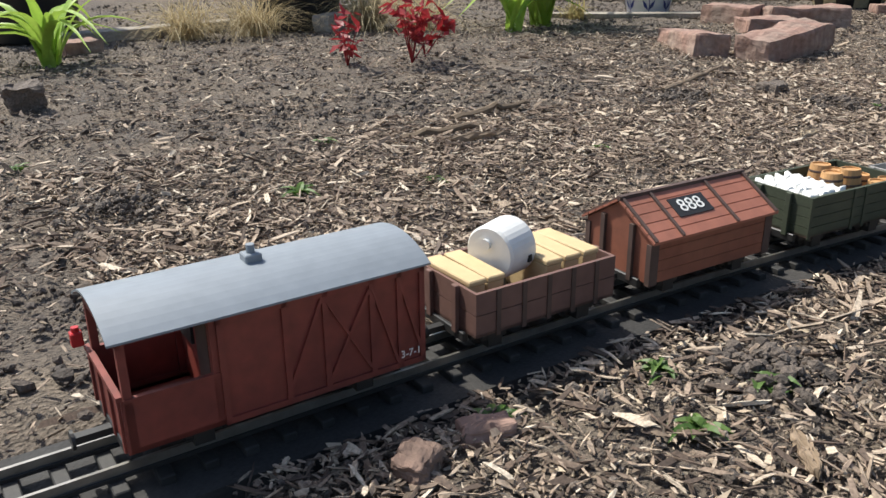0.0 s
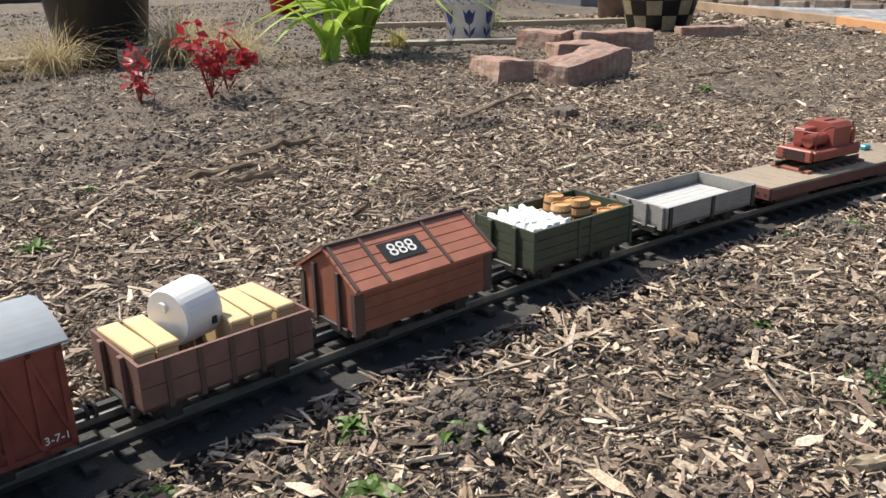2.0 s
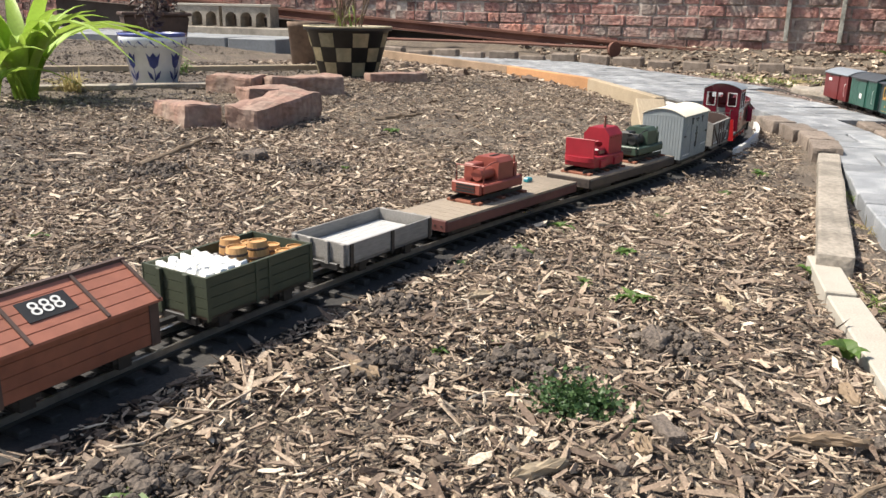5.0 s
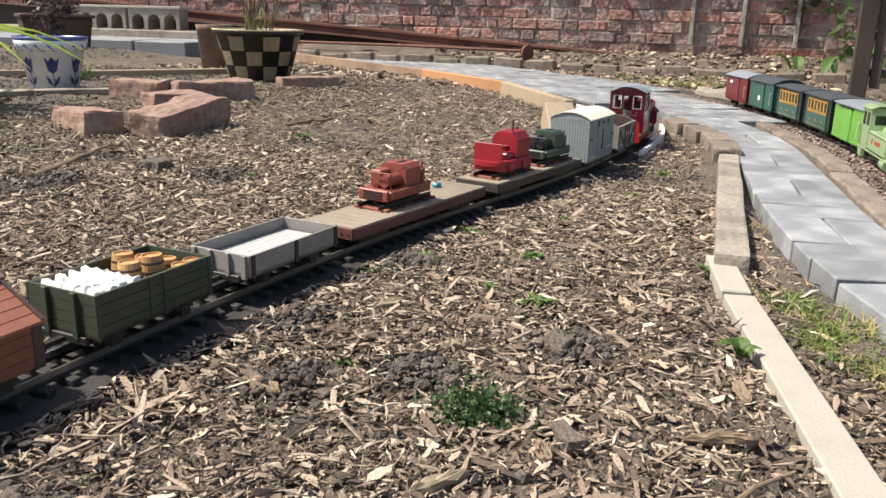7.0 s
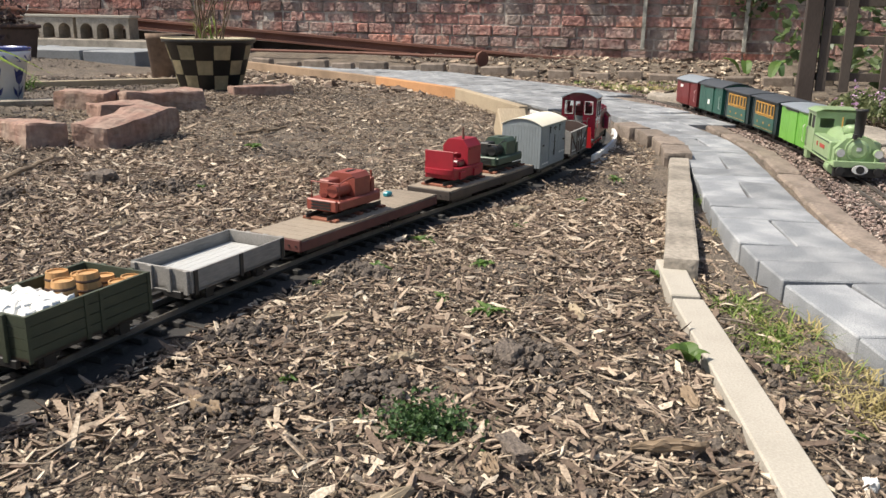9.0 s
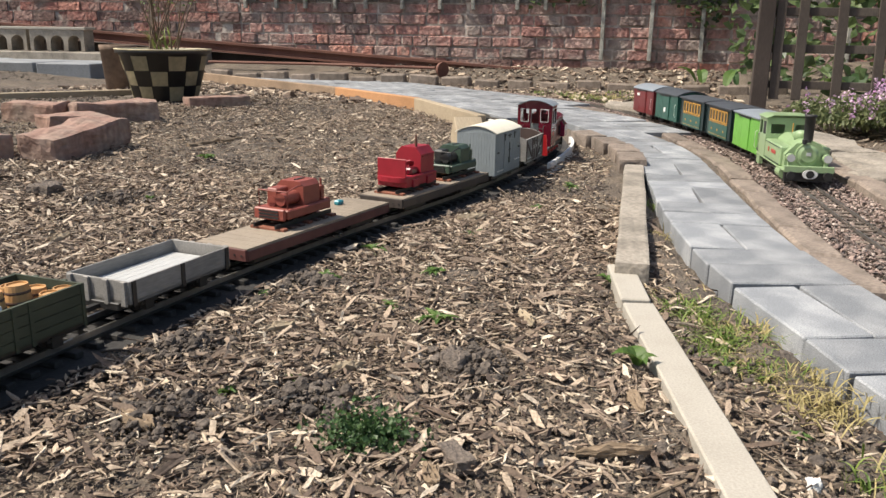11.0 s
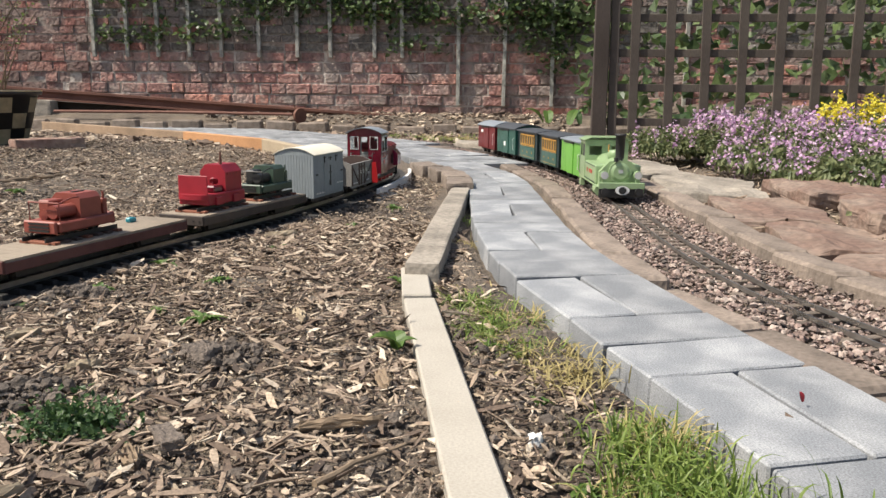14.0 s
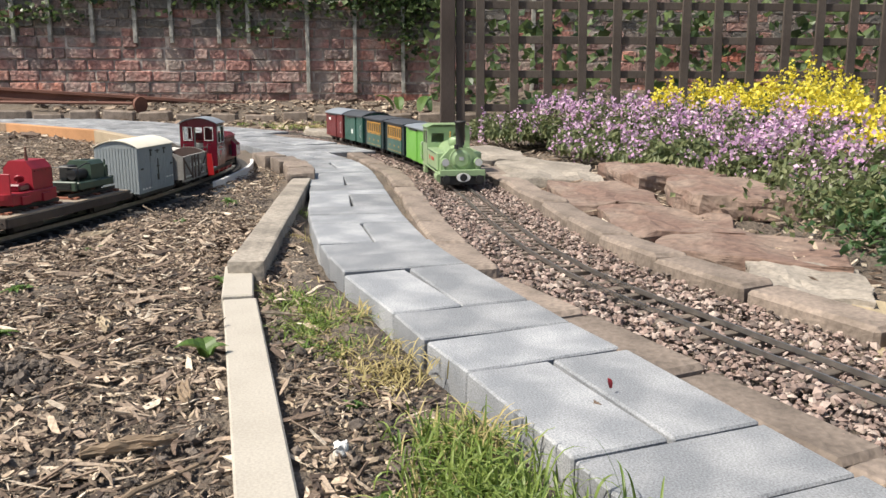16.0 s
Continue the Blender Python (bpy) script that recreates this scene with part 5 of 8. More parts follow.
def flat_wagon(m, length, sideboard, label, bogie=0.10):
    t = thing("flat_wagon", m, label, "wagon", "goods train")
    L, W, top = length / 2, 0.052, 0.040
    deck = bmesh.new()
    n = 20
    for i in range(n):
        a, b = -L + 2 * L * i / n, -L + 2 * L * (i + 1) / n
        add_box(deck, a + 0.0003, b - 0.0003, -W, W, top - 0.004, top)
    part("plank", deck, M["flat_deck"], t)
    for s in (-1, 1):
        part("side_beam", box_bm(-L, L, *sorted((s * (W - 0.004), s * (W + 0.0015))), top - 0.020, top - 0.0042, bevel=0.0008), M[sideboard], t)
    for e in (-1, 1):
        part("end_beam", box_bm(*sorted((e * (L - 0.004), e * (L + 0.003))), -W, W, top - 0.020, top - 0.001, bevel=0.0008), M[sideboard], t)
        bolts = bmesh.new()
        for y in (-0.044, -0.030, 0.030, 0.044):
            add_cyl(bolts, (e * (L + 0.003), y, top - 0.011), (e * (L + 0.0045), y, top - 0.011), 0.0016, seg=8)
        part("bolt", bolts, M["iron"], t)
        cp = bmesh.new()
        add_box(cp, *sorted((e * L, e * (L + 0.020))), -0.004, 0.004, 0.015, 0.021)
        add_cyl(cp, (e * (L + 0.0155), 0, 0.018), (e * (L + 0.0175), 0, 0.018), 0.009, seg=16)
        part("coupling", cp, M["iron"], t, "black metal coupling")
        bg = bmesh.new()
        for s in (-1, 1):
            add_box(bg, e * (L - bogie * 0.75) - 0.042, e * (L - bogie * 0.75) + 0.042, s * 0.035 - 0.003, s * 0.035 + 0.003, 0.008, 0.017)
        add_box(bg, e * (L - bogie * 0.75) - 0.01, e * (L - bogie * 0.75) + 0.01, -0.035, 0.035, 0.012, 0.022)
        part("bogie_frame", bg, M["iron"], t)
        add_wheels(t, (e * (L - bogie * 0.75) - 0.026, e * (L - bogie * 0.75) + 0.026), 0.0105)
    return t


def red_toy_loco(m):
    t = thing("red_model_locomotive", m, "bright red small model locomotive on a short display track", "model locomotive", "locomotives carried as freight")
    display_track(t, -0.085, 0.085, 0.0)
    z = 0.014
    part("chassis", box_bm(-0.064, 0.064, -0.036, 0.036, z, z + 0.022, bevel=0.0015), M["red_satin"], t, "red chassis frame")
    nose = cyl_bm((-0.060, 0, z + 0.012), (-0.060, 0, z + 0.022), 0.036, seg=24)
    for v in nose.verts:
        v.co.x = -0.062 + min(0, v.co.x + 0.060) * 0.45
    part("rounded_buffer", nose, M["red_satin"], t)
    hood = bmesh.new()
    prism(hood, [(-0.031, z + 0.022), (-0.031, z + 0.062), (-0.018, z + 0.077), (0.018, z + 0.077), (0.031, z + 0.062), (0.031, z + 0.022)], 0.002, 0.060)
    bmesh.ops.recalc_face_normals(hood, faces=hood.faces)
    part("hood", hood, M["red_satin"], t, "red engine hood with chamfered top")
    part("back_plate", box_bm(-0.066, -0.0635, -0.035, 0.035, z + 0.018, z + 0.060, bevel=0.0008), M["red_satin"], t, "upright red back plate")
    part("seat", box_bm(-0.045, -0.012, 0.004, 0.030, z + 0.022, z + 0.034, bevel=0.002), M["red_satin"], t)
    part("gearbox", box_bm(-0.030, 0.002, -0.026, 0.002, z + 0.022, z + 0.036, bevel=0.003), M["maroon"], t)
    wh = bmesh.new()
    add_cyl(wh, (-0.020, -0.012, z + 0.036), (-0.014, -0.012, z + 0.044), 0.001, seg=8)
    add_cyl(wh, (-0.014, -0.014, z + 0.044), (-0.012, -0.013, z + 0.046), 0.009, seg=16)
    part("brake_wheel", wh, M["red_satin"], t)
    ex = bmesh.new()
    add_cyl(ex, (0.014, -0.012, z + 0.075), (0.014, -0.012, z + 0.088), 0.003, seg=10)
    add_cyl(ex, (0.014, -0.012, z + 0.088), (0.014, -0.012, z + 0.103), 0.0022, seg=10)
    part("exhaust", ex, M["rust"], t, "rusty exhaust pipe")
    for s in (-1, 1):
        for x in (-0.030, 0.030):
            part("axle_box", box_bm(x - 0.012, x + 0.012, *sorted((s * 0.034, s * 0.040)), z - 0.001, z + 0.015, bevel=0.001), M["red_satin"], t)
    rv = bmesh.new()
    for i in range(5):
        add_cyl(rv, (0.008 + i * 0.011, -0.0305, z + 0.058), (0.008 + i * 0.011, -0.0325, z + 0.058), 0.0010, seg=6)
    part("rivet", rv, M["maroon"], t)
    add_wheels(t, (-0.030, 0.030), 0.012)
    for o in t.children:
        if o.name.startswith(("wheel", "axle")) and not o.name.startswith("axle_box"):
            o.location.z += 0.010
    return t


def rail_tractor(m, paint, name, label, engine):
    """The small open petrol tractor that rides on a flat wagon, in two paints."""
    t = thing(name, m, label, "model locomotive", "locomotives carried as freight")
    display_track(t, -0.082, 0.082, 0.0)
    z = 0.014
    part("chassis", box_bm(-0.062, 0.062, -0.036, 0.036, z + 0.004, z + 0.020, bevel=0.002), paint, t, "painted frame")
    for e in (-1, 1):
        part("buffer_beam", box_bm(*sorted((e * 0.062, e * 0.069)), -0.032, 0.032, z + 0.002, z + 0.022, bevel=0.002), paint, t)
        sl = bmesh.new()
        for i in range(3):
            add_box(sl, *sorted((e * 0.069, e * 0.0705)), -0.020, 0.020, z + 0.005 + i * 0.0055, z + 0.008 + i * 0.0055)
        part("slot", sl, M["iron"], t)
    hood = bmesh.new()
    prism(hood, [(-0.028, z + 0.020), (-0.028, z + 0.052), (-0.020, z + 0.060), (0.020, z + 0.060), (0.028, z + 0.052), (0.028, z + 0.020)], -0.008, 0.040)
    bmesh.ops.recalc_face_normals(hood, faces=hood.faces)
    part("bonnet", hood, paint, t, "boxy bonnet")
    part("bonnet_hatch", box_bm(0.004, 0.030, -0.004, 0.001, z + 0.060, z + 0.0615), M["iron"], t)
    eng = bmesh.new()
    add_cyl(eng, (-0.050, -0.010, z + 0.034), (-0.008, -0.010, z + 0.034), 0.011, seg=16)
    add_cyl(eng, (-0.046, 0.012, z + 0.028), (-0.008, 0.012, z + 0.028), 0.009, seg=14)
    add_box(eng, -0.045, -0.012, 0.000, 0.022, z + 0.032, z + 0.052, bevel=0.002)
    part("engine_part", eng, engine, t, "exposed engine cylinder")
    rl = bmesh.new()
    tube(rl, [(-0.056, -0.030, z + 0.020), (-0.056, -0.030, z + 0.050), (-0.030, -0.030, z + 0.056), (-0.012, -0.030, z + 0.056)], 0.0014)
    tube(rl, [(-0.056, 0.030, z + 0.020), (-0.056, 0.030, z + 0.050), (-0.056, -0.030, z + 0.050)], 0.0014)
    part("handrail", rl, paint if engine == paint else M["iron"], t)
    sc = bmesh.new()
    add_box(sc, 0.048, 0.058, -0.026, -0.016, z + 0.020, z + 0.046, bevel=0.001)
    add_box(sc, 0.048, 0.060, 0.012, 0.028, z + 0.020, z + 0.040, bevel=0.001)
    add_cyl(sc, (0.054, -0.021, z + 0.046), (0.054, -0.021, z + 0.058), 0.002, seg=8)
    part("stand_part", sc, paint, t)
    add_wheels(t, (-0.028, 0.028), 0.011)
    for o in t.children:
        if o.name.startswith(("wheel", "axle")):
            o.location.z += 0.010
    return t


def low_wagon(m):
    t = thing("low_sided_wagon", m, "grey low-sided wagon with pale boards inside", "wagon", "goods train")
    L, W, z0, z1 = 0.102, 0.053, 0.026, 0.056
    add_underframe(t, 0.204)
    part("floor", box_bm(-L, L, -W, W, z0, z0 + 0.004), M["wagon_grey"], t)
    ld = bmesh.new()
    for i in range(7):
        add_box(ld, -L + 0.008, L - 0.008, -0.047 + i * 0.0134, -0.047 + i * 0.0134 + 0.0128, z0 + 0.004, z0 + 0.012)
    part("load_board", ld, M["white_load"], t, "pale weathered board")
    for s in (-1, 1):
        part("side", box_bm(-L, L, *sorted((s * (W - 0.003), s * W)), z0, z1, bevel=0.0007), M["wagon_grey"], t)
        ir = bmesh.new()
        for x in (-0.098, -0.005, 0.091):
            add_box(ir, x, x + 0.007, *sorted((s * W, s * (W + 0.0018))), z0 - 0.003, z1)
        part("strapping", ir, M["iron"], t)
    for e in (-1, 1):
        part("end", box_bm(*sorted((e * (L - 0.003), e * L)), -W + 0.003, W - 0.003, z0, z1, bevel=0.0007), M["wagon_grey"], t)
        ir = bmesh.new()
        for y in (-0.045, -0.016, 0.016, 0.045):
            add_box(ir, *sorted((e * L, e * (L + 0.004))), y - 0.004, y + 0.004, z0 - 0.003, z1, bevel=0.0006)
        part("end_post", ir, M["wagon_grey"], t)
    return t


def barrel(parent, x, y, z, r=0.0115, h=0.030):
    p = lathe([(r * 0.80, 0), (r * 0.93, h * 0.22), (r, h * 0.5), (r * 0.93, h * 0.78), (r * 0.82, h), (r * 0.72, h), (r * 0.72, h - 0.002)], 20)
    b = part("barrel", p, M["barrel"], parent, "wooden barrel with dark hoops", smooth=False)
    b.matrix_basis = pose(x, y, z, random.uniform(-2, 2), random.uniform(-2, 2), random.uniform(0, 360))
    for f in (0.16, 0.36, 0.64, 0.84):
        k = r * (0.80 + 0.205 * math.sin(math.pi * f)) + 0.0002
        part("hoop", lathe([(k, h * f - 0.0016), (k + 0.0005, h * f), (k, h * f + 0.0016)], 20), M["barrel_dark"], b)


def planked_wagon(m, name, label, paint, half=0.090, z1=0.072, planks=4, W=0.052, posts=(-0.070, -0.035, 0.0, 0.035, 0.070)):
    t = thing(name, m, label, "wagon", "goods train")
    z0 = 0.026
    add_underframe(t, half * 2)
    part("floor", box_bm(-half, half, -W, W, z0, z0 + 0.003), M["dark_brown"], t)
    for s in (-1, 1):
        bm = bmesh.new()
        panel_groove(bm, -half, half, s * (W - 0.003), z0, z1, planks, s * 0.003, False, 0.0004)
        part("side_board", bm, M[paint], t)
        part("lining", box_bm(-half + 0.001, half - 0.001, *sorted((s * (W - 0.003), s * (W - 0.0042))), z0, z1 - 0.0006), M[paint], t)
        ir = bmesh.new()
        for x in posts:
            add_box(ir, x - 0.0025, x + 0.0025, *sorted((s * W, s * (W + 0.0014))), z0 - 0.002, z1)
        part("strapping", ir, M["dark_brown"] if paint != "wagon_green" else M["wagon_green"], t)
    for e in (-1, 1):
        bm = bmesh.new()
        panel_groove(bm, -W + 0.003, W - 0.003, 0, z0, z1, planks, 0.003, False, 0.0004)
        bmesh.ops.transform(bm, matrix=pose(e * (half - 0.003), 0, 0, 0, 0, -90 if e > 0 else 90), verts=bm.verts)
        part("end", bm, M[paint], t)
        ir = bmesh.new()
        for y in (-0.022, 0.022):
            add_box(ir, *sorted((e * half, e * (half + 0.0045))), y - 0.004, y + 0.004, z0 - 0.004, z1, bevel=0.0008)
        part("end_post", ir, M[paint], t)
    return t


def roofed_wagon(m):
    t = thing("peaked_roof_wagon", m, "rust-brown wagon with plank roof and white number panel", "wagon", "goods train")
    half, W, z0, ze, zr = 0.093, 0.050, 0.024, 0.074, 0.104
    add_underframe(t, half * 2)
    for s in (-1, 1):
        bm = bmesh.new()
        panel_groove(bm, -half, half, s * (W - 0.003), z0, ze, 4, s * 0.003, False, 0.0003)
        part("side_board", bm, M["rust_wood"], t)
        bm = bmesh.new()
        n = 5
        for i in range(n):
            a, b = i / n, (i + 1) / n - 0.02
            p = [(s * (W + 0.006) * (1 - a), ze - 0.004 + (zr - ze + 0.004) * a), (s * (W + 0.006) * (1 - b), ze - 0.004 + (zr - ze + 0.004) * b)]
            prism(bm, [p[0], p[1], (p[1][0], p[1][1] + 0.0028), (p[0][0], p[0][1] + 0.0028)], -half - 0.004, half + 0.004)
        bmesh.ops.recalc_face_normals(bm, faces=bm.faces)
        roof = part("roof_board", bm, M["rust_roof"], t)
        st = bmesh.new()
        for x in (-half, -0.054, 0.030, half):
            bar(st, (x, s * (W + 0.006), ze - 0.0005), (x, 0, zr + 0.0035), 0.0018)
        part("roof_strap", st, M["dark_brown"], t)
    part("ridge", box_bm(-half - 0.004, half + 0.004, -0.003, 0.003, zr, zr + 0.005), M["dark_brown"], t)
    for e in (-1, 1):
        out = [(-W + 0.003, z0), (-W + 0.003, ze), (0, zr - 0.001), (W - 0.003, ze), (W - 0.003, z0)]
        part("end", prism_bm(out, *sorted((e * (half - 0.004), e * half))), M["rust_wood"], t, "rust-brown gabled end")
        ir = bmesh.new()
        for y in (-0.022, 0.022):
            add_box(ir, *sorted((e * half, e * (half + 0.004))), y - 0.003, y + 0.003, z0 - 0.003, ze + 0.010)
        for y in (-W, W - 0.006):
            add_box(ir, *sorted((e * (half - 0.010), e * (half + 0.002))), y - 0.0008 * (y < 0), y + 0.006 + 0.0008 * (y > 0), z0 - 0.002, ze - 0.006)
        part("corner_post", ir, M["dark_brown"], t)
    slope = math.degrees(math.atan2(zr - ze + 0.004, W + 0.006))
    base = Matrix.Translation((-0.014, -(W + 0.006) * 0.45, ze - 0.004 + (zr - ze + 0.004) * 0.55 + 0.0034)) @ pose(0, 0, 0, slope)
    b = part("number_panel", box_bm(-0.026, 0.026, -0.013, 0.013, -0.0004, 0.0006), M["iron"], t, "black number panel")
    b.matrix_basis = base
    lettering("888", 0.024, M["white"], t, base @ Matrix.Translation((0, 0, 0.0010)), "white digits 888")
    return t


def brake_van(m):
    t = thing("brake_van", m, "brick-red brake van with grey roof and open veranda", "wagon", "goods train")
    L, W, z0, z1 = 0.125, 0.050, 0.022, 0.112
    add_underframe(t, 0.25, axle=0.070)
    part("floor", box_bm(-L, L, -W, W, z0, z0 + 0.004), M["brake_red"], t)
    part("body", box_bm(-0.055, L, -W, W, z0 + 0.004, z1), M["brake_red"], t, "brick-red boarded van body")
    for s in (-1, 1):
        fr = bmesh.new()
        y0, y1 = sorted((s * W, s * (W + 0.0022)))
        for x in (-0.055, -0.004, 0.030, 0.072, 0.098, L - 0.005):
            add_box(fr, x, x + 0.005, y0, y1, z0, z1)
        for a, b in (((-0.004, z0 + 0.006), (0.030, z1 - 0.006)), ((0.074, z1 - 0.006), (0.098, z0 + 0.006)), ((0.123, z0 + 0.006), (0.100, z1 - 0.006))):
            bar(fr, (a[0], s * (W + 0.001), a[1]), (b[0], s * (W + 0.001), b[1]), 0.0014)
        bar(fr, (0.034, s * (W + 0.001), z0 + 0.010), (0.072, s * (W + 0.001), z1 - 0.010), 0.0014)
        bar(fr, (0.034, s * (W + 0.001), z1 - 0.010), (0.072, s * (W + 0.001), z0 + 0.010), 0.0014)
        for z in (z0, z1 - 0.006):
            add_box(fr, -0.055, L, y0, y1, z, z + 0.005)
        part("framing", fr, M["brake_red"], t, "raised red framing with crossed braces")
        for x in (-L, -0.060):
            part("corner_post", box_bm(x, x + 0.006, *sorted((s * (W - 0.006), s * W)), z0, z1), M["brake_red"], t)
        part("veranda_side", box_bm(-L, -0.055, *sorted((s * (W - 0.002), s * W)), z0, 0.064), M["brake_red"], t)
        part("veranda_rail", box_bm(-L, -0.055, *sorted((s * (W - 0.003), s * (W + 0.001))), 0.064, 0.067), M["brake_red"], t)
    part("veranda_end", box_bm(-L - 0.002, -L + 0.001, -W, W, z0, 0.066), M["brake_red"], t)
    vb = bmesh.new()
    for y in (-0.046, -0.018, 0.014, 0.043):
        add_box(vb, -L - 0.004, -L - 0.002, y, y + 0.004, z0, 0.066)
    add_box(vb, -L - 0.005, -L - 0.001, -W, W, 0.066, 0.070)
    part("end_framing", vb, M["brake_red"], t)
    part("cabin_window", box_bm(-0.0575, -0.0548, 0.008, 0.036, 0.066, 0.098), M["iron"], t, "dark cabin window")
    part("cabin_door", box_bm(-0.0570, -0.0548, -0.032, -0.004, z0 + 0.005, 0.100), M["dark_brown"], t, "dark brown cabin door")
    for e, x in ((-1, -L), (1, L)):
        out = [(-W, z1 - 0.006)] + [(-W + 2 * W * i / 12, z1 + 0.015 * (1 - (2 * i / 12 - 1) ** 2)) for i in range(13)] + [(W, z1 - 0.006)]
        part("gable", prism_bm(out, *sorted((x, x - e * 0.003))), M["brake_red"], t)
    part("roof", prism_bm(arch(W + 0.005, z1 - 0.0005, 0.0165, 0.0018, 16), -L - 0.006, L + 0.005), M["roof_grey"], t, "curved grey roof")
    ch = bmesh.new()
    add_box(ch, -0.012, 0.002, -0.008, 0.006, z1 + 0.014, z1 + 0.024, bevel=0.001)
    add_cyl(ch, (-0.005, -0.001, z1 + 0.024), (-0.005, -0.001, z1 + 0.031), 0.0035, seg=12)
    part("stove_vent", ch, M["roof_grey"], t, "small grey roof vent")
    lettering("3-7-1", 0.0095, M["white"], t, pose(0.110, -(W + 0.0024), 0.034, 90), "white painted marking")
    tl = bmesh.new()
    add_box(tl, -L - 0.014, -L - 0.005, 0.042, 0.051, 0.072, 0.084, bevel=0.001)
    add_cyl(tl, (-L - 0.0095, 0.0465, 0.084), (-L - 0.0095, 0.0465, 0.088), 0.003, seg=10)
    part("tail_lamp", tl, M["red"], t, "red tail lamp")
    return t


def drum_lamp(parent_m):
    t = thing("white_drum", parent_m, "white drum-shaped container on a short grey stand in a wagon", "drum")
    dr = lathe([(0.026, -0.022), (0.0285, -0.019), (0.0290, -0.016), (0.0275, 0.018), (0.0255, 0.020), (0.0255, 0.0205)], 36)
    bmesh.ops.rotate(dr, verts=dr.verts, matrix=Matrix.Rotation(radians(-90), 3, "Y"))
    bmesh.ops.translate(dr, verts=dr.verts, vec=(0, 0, 0.052))
    part("drum_body", dr, M["white_plastic"], t, "white plastic drum lying on its side", smooth=False)
    part("drum_knob", cyl_bm((-0.0245, 0.002, 0.062), (-0.0215, 0.002, 0.062), 0.0055, seg=18), M["white_plastic"], t)
    part("stand", cyl_bm((0, 0, 0.0), (0, 0, 0.026), 0.008, 0.005, 14), M["steel"], t, "grey metal stand")
    part("vent", box_bm(0.006, 0.011, -0.0295, -0.0270, 0.042, 0.049), M["iron"], t)
    return t


